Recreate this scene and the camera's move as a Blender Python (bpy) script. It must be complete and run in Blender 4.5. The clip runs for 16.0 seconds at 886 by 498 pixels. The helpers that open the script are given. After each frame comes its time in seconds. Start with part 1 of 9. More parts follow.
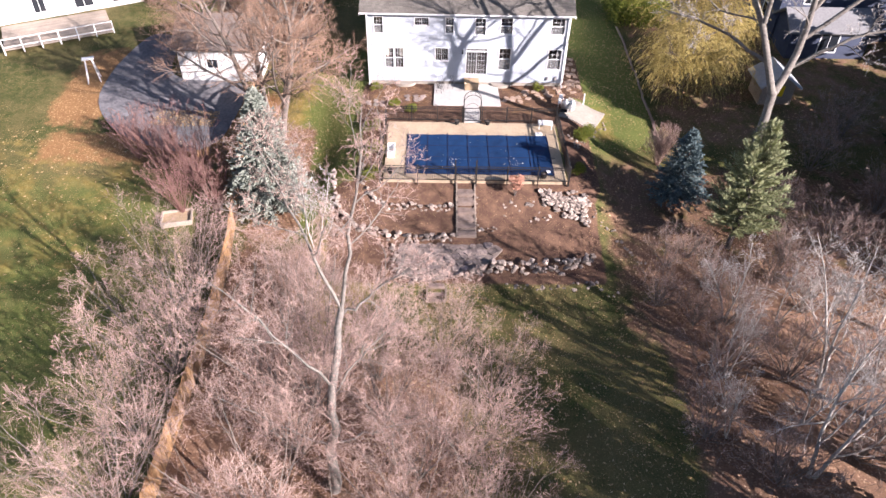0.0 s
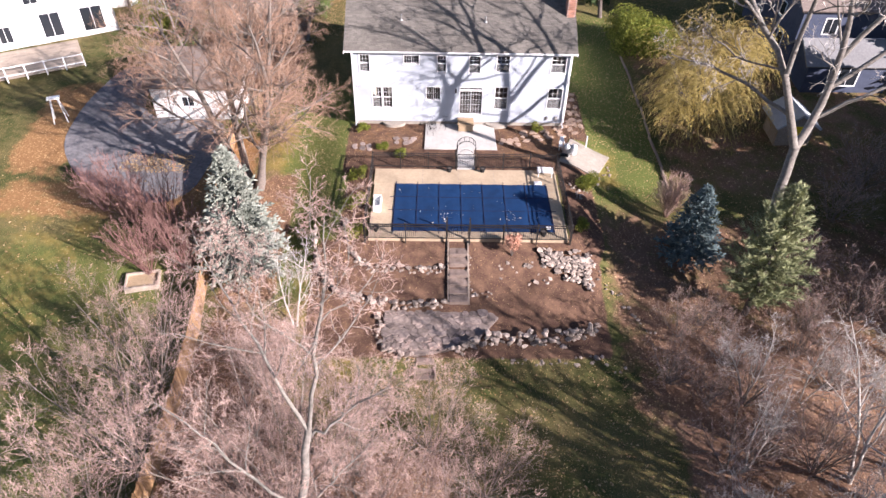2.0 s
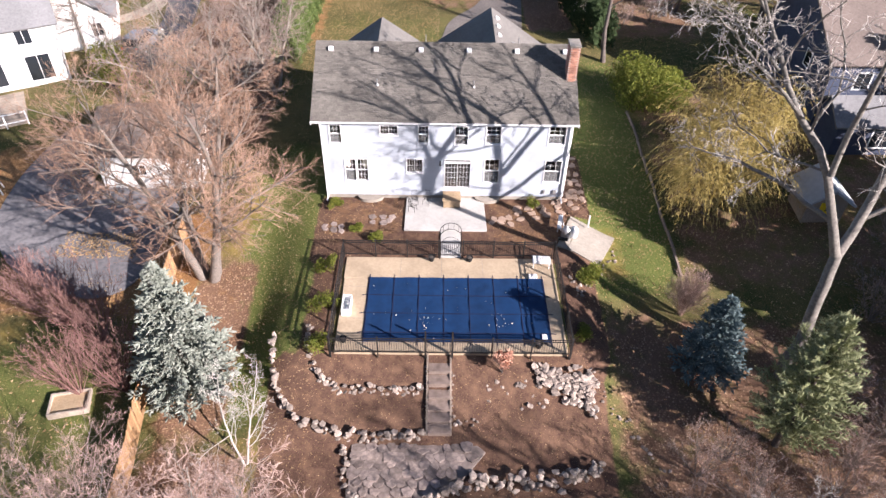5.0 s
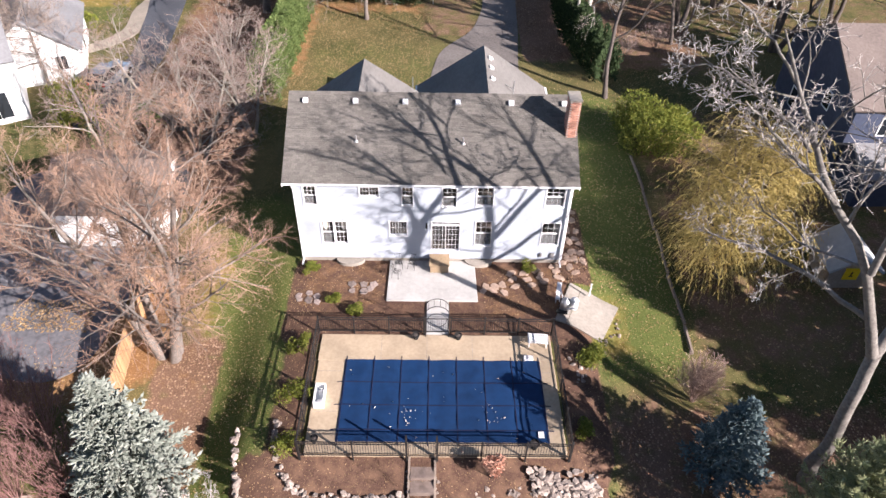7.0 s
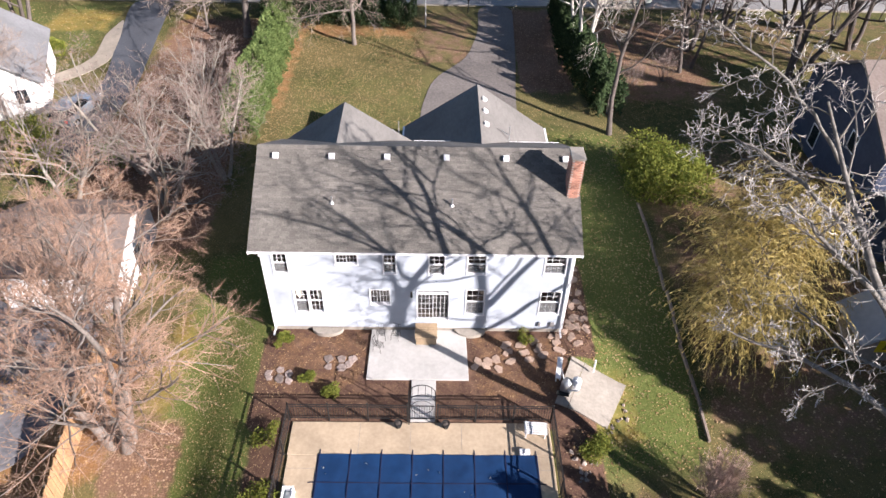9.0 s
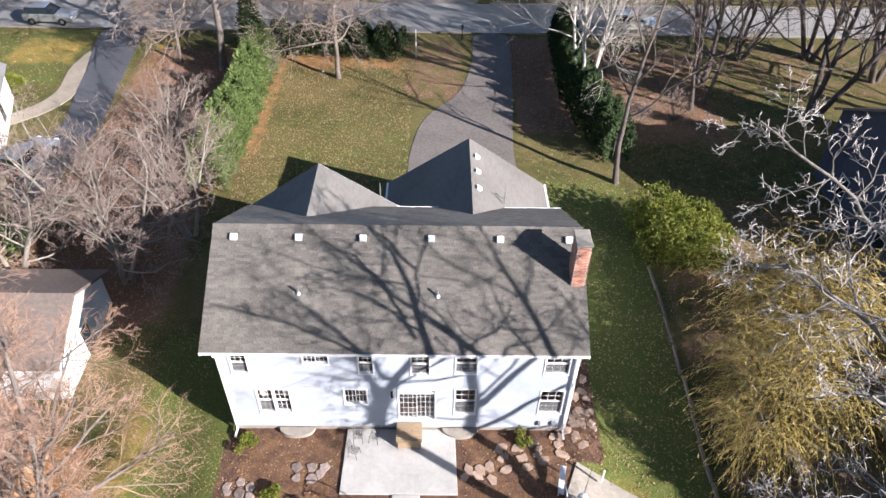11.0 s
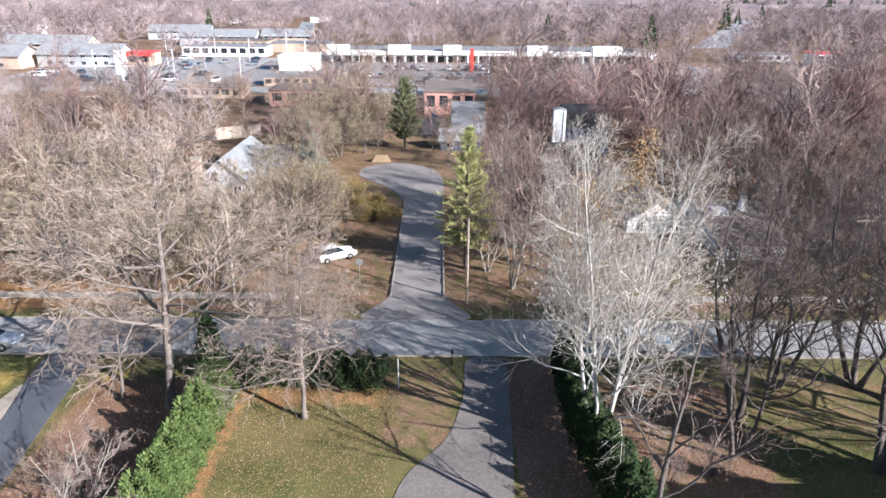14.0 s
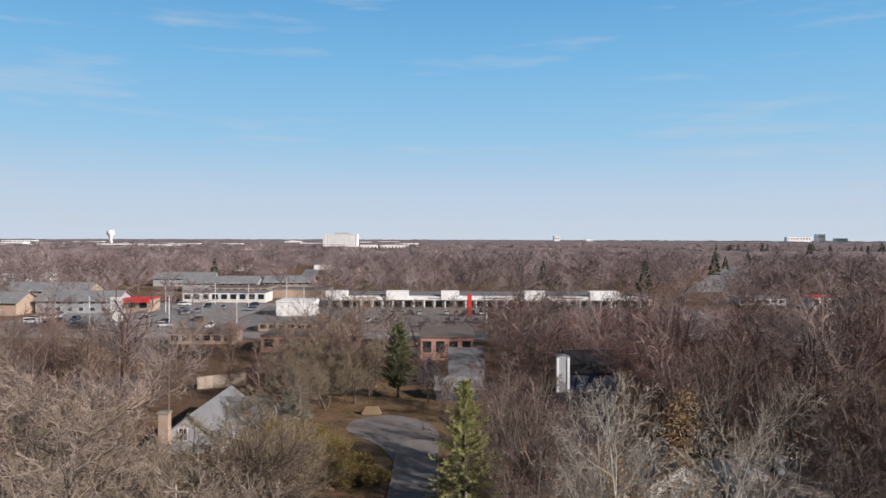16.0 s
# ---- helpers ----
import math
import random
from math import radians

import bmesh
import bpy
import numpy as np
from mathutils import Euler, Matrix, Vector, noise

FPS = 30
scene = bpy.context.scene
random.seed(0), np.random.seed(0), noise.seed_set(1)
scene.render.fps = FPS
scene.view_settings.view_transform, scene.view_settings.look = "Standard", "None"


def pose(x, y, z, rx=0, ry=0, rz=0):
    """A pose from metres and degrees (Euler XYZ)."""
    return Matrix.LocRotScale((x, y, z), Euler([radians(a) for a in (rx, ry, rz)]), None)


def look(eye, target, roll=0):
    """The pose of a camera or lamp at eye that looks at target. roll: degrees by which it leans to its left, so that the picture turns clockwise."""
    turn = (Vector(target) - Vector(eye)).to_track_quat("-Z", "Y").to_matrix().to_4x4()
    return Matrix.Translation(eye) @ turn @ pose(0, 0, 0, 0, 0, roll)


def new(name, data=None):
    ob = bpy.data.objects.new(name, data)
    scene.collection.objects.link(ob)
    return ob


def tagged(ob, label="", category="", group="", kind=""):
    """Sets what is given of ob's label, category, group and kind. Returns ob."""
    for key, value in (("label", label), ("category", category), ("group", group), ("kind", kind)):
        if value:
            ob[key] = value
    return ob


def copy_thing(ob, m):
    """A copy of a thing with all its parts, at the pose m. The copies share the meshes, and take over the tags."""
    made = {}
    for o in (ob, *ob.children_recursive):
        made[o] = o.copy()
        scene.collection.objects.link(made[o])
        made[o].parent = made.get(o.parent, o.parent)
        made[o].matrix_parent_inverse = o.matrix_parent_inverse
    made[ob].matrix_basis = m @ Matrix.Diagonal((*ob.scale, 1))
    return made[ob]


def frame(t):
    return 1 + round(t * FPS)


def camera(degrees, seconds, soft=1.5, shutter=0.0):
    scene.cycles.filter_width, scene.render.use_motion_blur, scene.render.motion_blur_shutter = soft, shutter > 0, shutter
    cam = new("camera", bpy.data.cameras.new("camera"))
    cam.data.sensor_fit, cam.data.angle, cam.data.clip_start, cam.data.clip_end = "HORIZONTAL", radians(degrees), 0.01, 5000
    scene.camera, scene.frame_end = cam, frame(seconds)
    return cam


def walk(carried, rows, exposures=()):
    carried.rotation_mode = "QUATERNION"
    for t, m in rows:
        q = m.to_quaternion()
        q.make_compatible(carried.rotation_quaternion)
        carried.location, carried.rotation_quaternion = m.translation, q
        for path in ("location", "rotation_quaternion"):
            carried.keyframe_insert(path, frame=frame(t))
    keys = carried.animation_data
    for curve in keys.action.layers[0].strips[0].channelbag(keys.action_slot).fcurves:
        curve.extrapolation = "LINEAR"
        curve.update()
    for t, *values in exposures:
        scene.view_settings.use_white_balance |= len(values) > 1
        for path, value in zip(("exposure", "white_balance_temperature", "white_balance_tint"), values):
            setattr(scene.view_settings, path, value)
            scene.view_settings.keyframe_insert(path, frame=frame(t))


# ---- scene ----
cam = camera(64.8, 16.0)
METRES, EYE, TILT, LEAN, TURN = 52.0, 27.7, -41.4, -1.05, 0.0
ROWS = [
    (0.0, 0.0, 0.0, 0.0, 0.0, 0.0, -0.0),
    (0.5, 0.0026, 0.0186, 0.0194, -0.02, -0.03, 0.05),
    (1.0, 0.006, 0.0371, 0.0389, 0.03, -0.04, 0.06),
    (1.5, 0.0096, 0.0563, 0.0587, 0.07, -0.08, 0.08),
    (2.0, 0.0122, 0.0758, 0.0778, 0.05, -0.06, 0.1),
    (2.5, 0.0152, 0.095, 0.097, 0.06, -0.1, 0.08),
    (3.0, 0.0182, 0.1145, 0.1157, 0.06, -0.13, 0.08),
    (3.5, 0.0214, 0.1342, 0.1346, 0.06, -0.15, 0.08),
    (4.0, 0.0254, 0.1551, 0.1537, 0.09, -0.11, 0.11),
    (6.5, 0.0465, 0.2557, 0.2613, 0.1, -0.39, 0.07),
    (7.0, 0.049, 0.2765, 0.2798, 0.03, -0.42, 0.1),
    (7.5, 0.0527, 0.2967, 0.2977, 0.04, -0.43, 0.09),
    (8.0, 0.0558, 0.3173, 0.3153, 0.04, -0.42, 0.08),
    (8.5, 0.0594, 0.3384, 0.3331, 0.06, -0.43, 0.07),
    (11.0, 0.0761, 0.4528, 0.4317, 0.07, -0.42, 0.2),
    (11.5, 0.0806, 0.4799, 0.455, 0.13, -0.29, 0.24),
    (12.0, 0.084, 0.5061, 0.4805, 0.12, 1.59, 0.33),
    (12.5, 0.0887, 0.5336, 0.5057, 0.17, 6.15, 0.39),
    (13.0, 0.0943, 0.561, 0.5309, 0.3, 10.91, 0.46),
    (13.5, 0.0967, 0.5882, 0.5542, 0.28, 15.86, 0.48),
    (14.0, 0.0995, 0.6164, 0.577, 0.33, 20.86, 0.57),
    (14.5, 0.1025, 0.6456, 0.6002, 0.37, 25.91, 0.62),
    (15.0, 0.1058, 0.6754, 0.6234, 0.42, 31.0, 0.7),
    (15.5, 0.1091, 0.704, 0.6468, 0.46, 36.03, 0.75),
    (16.0, 0.1123, 0.7322, 0.6693, 0.45, 40.5, 0.79),
]
EXPOSURES = [(0.0, 1.70, 6300, 22), (2.0, 1.60, 6300, 22), (4.0, 1.54, 6300, 20), (7.0, 1.53, 6300, 18), (11.0, 1.48, 6100, 14), (12.0, 1.62, 6000, 13), (12.5, 1.74, 5930, 12), (13.5, 1.92, 5800, 11), (14.0, 1.58, 5780, 11), (14.5, 1.42, 5750, 10), (15.0, 0.76, 6150, 10), (15.5, 0.48, 6250, 12), (16.0, 0.12, 6450, 13)]
walk(cam, [(t, pose(0, 0, EYE, TILT, LEAN, TURN) @ pose(METRES * x, METRES * y, METRES * z, 90 + pitch, roll, yaw)) for t, x, y, z, yaw, pitch, roll in ROWS], EXPOSURES)

# ---- sky and sun ----
SUN_WAY = Vector((0.757, -0.498, 0.423)).normalized()   # towards the sun
world = bpy.data.worlds.new("sky")
scene.world = world
world.use_nodes = True
wn = world.node_tree
wn.nodes.clear()
sky = wn.nodes.new("ShaderNodeTexSky")
sky.sky_type = "NISHITA"
sky.sun_disc = False
sky.sun_elevation = math.asin(SUN_WAY.z)
sky.sun_rotation = math.atan2(SUN_WAY.x, SUN_WAY.y)
sky.altitude = 200
sky.air_density, sky.dust_density, sky.ozone_density = 1.0, 0.5, 1.5
back = wn.nodes.new("ShaderNodeBackground")
back.inputs["Strength"].default_value = 0.041
wout = wn.nodes.new("ShaderNodeOutputWorld")
wn.links.new(sky.outputs[0], back.inputs[0])
wn.links.new(back.outputs[0], wout.inputs[0])
sun = new("sun", bpy.data.lights.new("sun", "SUN"))
sun.data.energy, sun.data.angle, sun.data.color = 5.0, radians(0.42), (1.0, 0.92, 0.84)
sun.matrix_world = look(tuple(SUN_WAY * 80 + Vector((0, 50, 0))), (0, 50, 0))

# ---- mesh tools ----
class Geo:
    """Gathers vertices and faces for one mesh."""
    def __init__(self):
        self.v, self.f = [], []

    def add(self, verts, faces):
        n = len(self.v)
        self.v.extend(tuple(p) for p in verts)
        self.f.extend(tuple(i + n for i in q) for q in faces)
        return self

    def box(self, x0, x1, y0, y1, z0, z1, m=None):
        p = [(x, y, z) for z in (z0, z1) for y in (y0, y1) for x in (x0, x1)]
        if m is not None:
            p = [tuple(m @ Vector(q)) for q in p]
        return self.add(p, [(0, 2, 3, 1), (4, 5, 7, 6), (0, 1, 5, 4), (2, 6, 7, 3), (0, 4, 6, 2), (1, 3, 7, 5)])

    def slab(self, outline, z0, z1):
        """A prism over a flat outline, counter-clockwise; z may be a function of x, y."""
        n = len(outline)
        low = [(x, y, z0(x, y) if callable(z0) else z0) for x, y in outline]
        top = [(x, y, z1(x, y) if callable(z1) else z1) for x, y in outline]
        return self.add(low + top, [tuple(range(n))[::-1], tuple(range(n, 2 * n))] + [(i, (i + 1) % n, n + (i + 1) % n, n + i) for i in range(n)])

    def rod(self, a, b, r0, r1=None, sides=8, caps=True):
        a, b = Vector(a), Vector(b)
        r1 = r0 if r1 is None else r1
        q = (b - a).to_track_quat("Z", "Y").to_matrix()
        ring = [q @ Vector((math.cos(t), math.sin(t), 0)) for t in np.arange(sides) * 2 * math.pi / sides]
        p = [a + u * r0 for u in ring] + [b + u * r1 for u in ring]
        f = [(i, (i + 1) % sides, sides + (i + 1) % sides, sides + i) for i in range(sides)]
        if caps:
            f += [tuple(range(sides))[::-1], tuple(range(sides, 2 * sides))]
        return self.add(p, f)

    def lathe(self, centre, rings, sides=14):
        """Rings of (radius, height) turned round the upright through centre."""
        cx, cy, cz = centre
        p = [(cx + r * math.cos(t), cy + r * math.sin(t), cz + h) for r, h in rings for t in np.arange(sides) * 2 * math.pi / sides]
        n = len(rings)
        f = [(k * sides + i, k * sides + (i + 1) % sides, (k + 1) * sides + (i + 1) % sides, (k + 1) * sides + i) for k in range(n - 1) for i in range(sides)]
        f += [tuple(range(sides))[::-1], tuple(range((n - 1) * sides, n * sides))]
        return self.add(p, f)

    def mesh(self, name="mesh", smooth=False):
        me = bpy.data.meshes.new(name)
        me.from_pydata(self.v, [], self.f)
        if smooth:
            me.polygons.foreach_set("use_smooth", np.ones(len(me.polygons), bool))
        me.update()
        return me


def array_mesh(name, v, f, smooth=False):
    """A mesh from arrays: vertices (n, 3) and faces (m, k)."""
    v, f = np.asarray(v, np.float32).reshape(-1, 3), np.asarray(f, np.int32)
    me = bpy.data.meshes.new(name)
    m, k = f.shape
    me.vertices.add(len(v))
    me.vertices.foreach_set("co", v.ravel())
    me.loops.add(m * k)
    me.loops.foreach_set("vertex_index", f.ravel())
    me.polygons.add(m)
    me.polygons.foreach_set("loop_start", np.arange(0, m * k, k, dtype=np.int32))
    me.polygons.foreach_set("use_smooth", np.full(m, smooth))
    me.update(calc_edges=True)
    return me


def rounded(bm_box, width=0.02, segments=2):
    """A bevelled mesh from a Geo."""
    me = bm_box.mesh()
    bm = bmesh.new()
    bm.from_mesh(me)
    bmesh.ops.recalc_face_normals(bm, faces=bm.faces)
    bmesh.ops.bevel(bm, geom=bm.edges[:], offset=width, segments=segments, affect="EDGES", clamp_overlap=True)
    bm.to_mesh(me)
    bm.free()
    return me


def part(name, mesh, material, parent=None, label=""):
    me = mesh.mesh(name) if isinstance(mesh, Geo) else mesh
    ob = new(name, me)
    if material is not None and not me.materials:
        me.materials.append(material)
    if parent is not None:
        ob.parent = parent
    if label:
        ob["label"] = label
    return ob


def thing(name, label, category, place=None, group="", kind=""):
    ob = new(name)
    ob.empty_display_size = 0.3
    if place is not None:
        ob.matrix_basis = place
    return tagged(ob, label, category, group, kind)


# ---- materials ----
def nodes_of(name):
    m = bpy.data.materials.new(name)
    m.use_nodes = True
    nt = m.node_tree
    return m, nt, nt.nodes["Principled BSDF"]


def node(nt, kind, **inputs):
    n = nt.nodes.new(kind)
    for k, v in inputs.items():
        n.inputs[k.replace("_", " ")].default_value = v
    return n


def ramp(nt, fac, stops):
    r = nt.nodes.new("ShaderNodeValToRGB")
    while len(r.color_ramp.elements) < len(stops):
        r.color_ramp.elements.new(0.5)
    for e, (p, c) in zip(r.color_ramp.elements, stops):
        e.position, e.color = p, (*c, 1)
    nt.links.new(fac, r.inputs[0])
    return r.outputs[0]


def blend(nt, fac, a, b, how="MIX"):
    n = nt.nodes.new("ShaderNodeMix")
    n.data_type, n.blend_type = "RGBA", how
    for sock, val in ((n.inputs[0], fac), (n.inputs[6], a), (n.inputs[7], b)):
        if isinstance(val, (int, float)):
            sock.default_value = val
        elif isinstance(val, tuple):
            sock.default_value = (*val, 1)
        else:
            nt.links.new(val, sock)
    return n.outputs[2]


def noise_of(nt, scale, detail=4.0, rough=0.55, coords="Object"):
    tc = nt.nodes.new("ShaderNodeTexCoord")
    n = node(nt, "ShaderNodeTexNoise", Scale=scale, Detail=detail, Roughness=rough)
    nt.links.new(tc.outputs[coords], n.inputs["Vector"])
    return n.outputs["Fac"]


def bump(nt, height, strength, distance, bsdf):
    b = node(nt, "ShaderNodeBump", Strength=strength, Distance=distance)
    nt.links.new(height, b.inputs["Height"])
    nt.links.new(b.outputs[0], bsdf.inputs["Normal"])


def surface(name, dark, light, grain=6.0, stain=0.7, rough=0.8, metal=0.0, relief=0.3, vary=0.0, island=False, spec=0.3):
    """A plain weathered surface: fine grain, broad stains, relief; vary: how much pieces differ."""
    m, nt, b = nodes_of(name)
    fine, broad = noise_of(nt, grain), noise_of(nt, stain, 3.0)
    col = ramp(nt, fine, [(0.3, dark), (0.7, light)])
    mid = tuple(0.5 * (p + q) for p, q in zip(dark, light))
    col = blend(nt, 0.45, col, ramp(nt, broad, [(0.35, tuple(0.75 * c for c in mid)), (0.65, tuple(min(1, 1.2 * c) for c in mid))]))
    if vary:
        if island:
            src = nt.nodes.new("ShaderNodeNewGeometry").outputs["Random Per Island"]
        else:
            src = nt.nodes.new("ShaderNodeObjectInfo").outputs["Random"]
        k = ramp(nt, src, [(0.0, (1 - vary,) * 3), (1.0, (1 + vary,) * 3)])
        col = blend(nt, 1.0, col, k, "MULTIPLY")
    nt.links.new(col, b.inputs["Base Color"])
    b.inputs["Roughness"].default_value, b.inputs["Metallic"].default_value = rough, metal
    b.inputs["Specular IOR Level"].default_value = spec
    if relief:
        bump(nt, fine, relief, 0.02, b)
    return m


def leaf_matter(name, stops, rough=0.7, glow=0.0, patch=0.8, share=0.35, tones=()):
    """Foliage: every leaf or twig takes its own tone; a little light passes through."""
    m, nt, b = nodes_of(name)
    src = nt.nodes.new("ShaderNodeNewGeometry").outputs["Random Per Island"]
    col = ramp(nt, src, stops)
    col = blend(nt, share, col, ramp(nt, noise_of(nt, patch, 3), [(0.3, stops[0][1]), (0.7, stops[-1][1])]))
    if tones:
        own = nt.nodes.new("ShaderNodeAttribute")
        own.attribute_name = "tone"
        col = blend(nt, 1.0, col, ramp(nt, own.outputs["Fac"], [(k / (len(tones) - 1), c) for k, c in enumerate(tones)]), "MULTIPLY")
    nt.links.new(col, b.inputs["Base Color"])
    b.inputs["Roughness"].default_value = rough
    b.inputs["Specular IOR Level"].default_value = 0.2
    if glow:
        t = node(nt, "ShaderNodeBsdfTranslucent")
        nt.links.new(col, t.inputs[0])
        mx = node(nt, "ShaderNodeMixShader", Fac=glow)
        nt.links.new(b.outputs[0], mx.inputs[1])
        nt.links.new(t.outputs[0], mx.inputs[2])
        nt.links.new(mx.outputs[0], nt.nodes["Material Output"].inputs[0])
    return m


def ground_matter():
    """Lawn, leaf litter and bare soil (soil also stands in for shade under the woods), laid out by the sheet's own
    masks and broken up by noise.
    """
    m, nt, b = nodes_of("lawn_and_litter")
    def mask(name):
        a = nt.nodes.new("ShaderNodeAttribute")
        a.attribute_name = name
        return a.outputs["Fac"]
    def rag(f, scale, soft=0.12, push=0.5):
        add = nt.nodes.new("ShaderNodeMath")
        add.operation = "ADD"
        nt.links.new(f, add.inputs[0])
        sc = nt.nodes.new("ShaderNodeMath")
        sc.operation = "MULTIPLY_ADD"
        sc.inputs[1].default_value, sc.inputs[2].default_value = push * 2, -push
        nt.links.new(noise_of(nt, scale, 6, 0.65), sc.inputs[0])
        nt.links.new(sc.outputs[0], add.inputs[1])
        return ramp(nt, add.outputs[0], [(0.5 - soft, (0, 0, 0)), (0.5 + soft, (1, 1, 1))])
    fine, mid, broad = noise_of(nt, 14, 6, 0.7), noise_of(nt, 1.6, 4), noise_of(nt, 0.16, 3)
    grass = ramp(nt, fine, [(0.25, (0.018, 0.028, 0.009)), (0.5, (0.052, 0.066, 0.020)), (0.75, (0.13, 0.125, 0.05))])
    straw = ramp(nt, fine, [(0.25, (0.072, 0.060, 0.024)), (0.75, (0.235, 0.188, 0.085))])
    grass = blend(nt, ramp(nt, broad, [(0.40, (0.05,) * 3), (0.62, (0.75,) * 3)]), grass, straw)
    grass = blend(nt, ramp(nt, mid, [(0.42, (0, 0, 0)), (0.66, (0.6,) * 3)]), grass, straw)
    lush = ramp(nt, fine, [(0.25, (0.042, 0.057, 0.015)), (0.5, (0.100, 0.124, 0.033)), (0.75, (0.20, 0.205, 0.075))])
    grass = blend(nt, rag(mask("lush"), 0.5, 0.25), grass, lush)
    # fallen leaves: many small flakes, each with its own tone
    tc = nt.nodes.new("ShaderNodeTexCoord")
    def flakes(scale, edge):
        v = node(nt, "ShaderNodeTexVoronoi", Scale=scale)
        nt.links.new(tc.outputs["Object"], v.inputs["Vector"])
        return ramp(nt, v.outputs["Distance"], [(edge, (1, 1, 1)), (edge + 0.06, (0, 0, 0))]), v.outputs["Color"]
    spot, tone = flakes(9.0, 0.20)
    leafcol = ramp(nt, tone, [(0.1, (0.16, 0.085, 0.04)), (0.5, (0.33, 0.22, 0.09)), (0.9, (0.50, 0.40, 0.22))])
    strew = blend(nt, 1.0, spot, ramp(nt, noise_of(nt, 0.35, 4), [(0.34, (0.15,) * 3), (0.58, (1.0,) * 3)]), "MULTIPLY")
    grass = blend(nt, strew, grass, leafcol)
    gold = ramp(nt, tone, [(0.1, (0.28, 0.17, 0.045)), (0.5, (0.42, 0.28, 0.075)), (0.9, (0.52, 0.40, 0.16))])
    gold = blend(nt, ramp(nt, fine, [(0.35, (0, 0, 0)), (0.6, (0.8,) * 3)]), gold, (0.16, 0.125, 0.035))
    grass = blend(nt, rag(mask("gold"), 0.8, 0.2), grass, gold)
    spot2, tone2 = flakes(7.0, 0.34)
    litter = ramp(nt, fine, [(0.2, (0.050, 0.030, 0.020)), (0.5, (0.150, 0.088, 0.056)), (0.8, (0.33, 0.205, 0.135))])
    litter = blend(nt, spot2, litter, ramp(nt, tone2, [(0.1, (0.10, 0.055, 0.035)), (0.6, (0.30, 0.18, 0.115)), (0.95, (0.48, 0.34, 0.23))]))
    litter = blend(nt, ramp(nt, broad, [(0.4, (0, 0, 0)), (0.65, (0.35,) * 3)]), litter, (0.30, 0.19, 0.14))
    rust = ramp(nt, fine, [(0.25, (0.13, 0.065, 0.03)), (0.75, (0.36, 0.205, 0.095))])
    rust = blend(nt, spot2, rust, ramp(nt, tone2, [(0.1, (0.20, 0.095, 0.04)), (0.9, (0.50, 0.33, 0.16))]))
    soil = ramp(nt, fine, [(0.25, (0.042, 0.024, 0.018)), (0.75, (0.152, 0.090, 0.066))])
    soil = blend(nt, ramp(nt, mid, [(0.45, (0, 0, 0)), (0.68, (0.6,) * 3)]), soil, (0.215, 0.13, 0.085))
    soil = blend(nt, rag(mask("mulch"), 1.4, 0.3), soil, rust)
    soil = blend(nt, blend(nt, 1.0, spot, (0.28, 0.28, 0.28), "MULTIPLY"), soil, leafcol)
    col = blend(nt, rag(mask("litter"), 0.9), grass, litter)
    col = blend(nt, rag(mask("rust"), 1.2), col, rust)
    col = blend(nt, rag(mask("soil"), 1.0, 0.08, 0.25), col, soil)
    nt.links.new(col, b.inputs["Base Color"])
    b.inputs["Roughness"].default_value = 0.95
    b.inputs["Specular IOR Level"].default_value = 0.1
    bump(nt, fine, 0.6, 0.05, b)
    return m


def glass_matter():
    m, nt, b = nodes_of("window_glass")
    b.inputs["Base Color"].default_value = (0.02, 0.024, 0.03, 1)
    b.inputs["Roughness"].default_value = 0.06
    b.inputs["Specular IOR Level"].default_value = 0.7
    return m


GROUND = ground_matter()
GLASS = glass_matter()
ASPHALT = surface("old_asphalt", (0.150, 0.135, 0.128), (0.285, 0.258, 0.245), 7, 0.45, 0.9, relief=0.25)
DRIVE = surface("worn_drive_asphalt", (0.098, 0.086, 0.080), (0.222, 0.198, 0.184), 6, 0.3, 0.9, relief=0.3)
ASPHALT_DARK = surface("sealed_asphalt", (0.050, 0.054, 0.066), (0.112, 0.117, 0.132), 9, 0.35, 0.8, relief=0.25)
ROAD = surface("worn_road", (0.21, 0.205, 0.20), (0.33, 0.325, 0.32), 7, 0.12, 0.9, relief=0.2)
CONCRETE = surface("patio_concrete", (0.385, 0.372, 0.355), (0.50, 0.488, 0.47), 5, 0.6, 0.85, relief=0.15)
DECK = surface("tan_pool_deck", (0.34, 0.262, 0.180), (0.48, 0.382, 0.272), 6, 0.7, 0.85, relief=0.15)
DUSTY = surface("dusty_walk", (0.24, 0.205, 0.165), (0.36, 0.315, 0.26), 6, 0.8, 0.95, relief=0.2)
SLABS = surface("aged_concrete", (0.235, 0.21, 0.18), (0.37, 0.335, 0.29), 6, 0.8, 0.9, relief=0.2)
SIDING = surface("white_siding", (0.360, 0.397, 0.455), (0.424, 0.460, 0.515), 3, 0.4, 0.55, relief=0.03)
TRIM = surface("white_trim", (0.74, 0.75, 0.77), (0.84, 0.84, 0.85), 4, 0.8, 0.5, relief=0.02)
SHINGLE = surface("grey_shingle", (0.090, 0.083, 0.074), (0.207, 0.191, 0.173), 16, 0.45, 0.95, relief=0.5, vary=0.17, island=True)
WING_SHINGLE = surface("pale_grey_shingle", (0.135, 0.127, 0.119), (0.209, 0.197, 0.184), 18, 0.3, 0.95, relief=0.4, vary=0.07, island=True)
SHINGLE_PIECE = surface("grey_shingle_piece", (0.090, 0.083, 0.074), (0.207, 0.191, 0.173), 16, 0.45, 0.95, relief=0.5, vary=0.17)
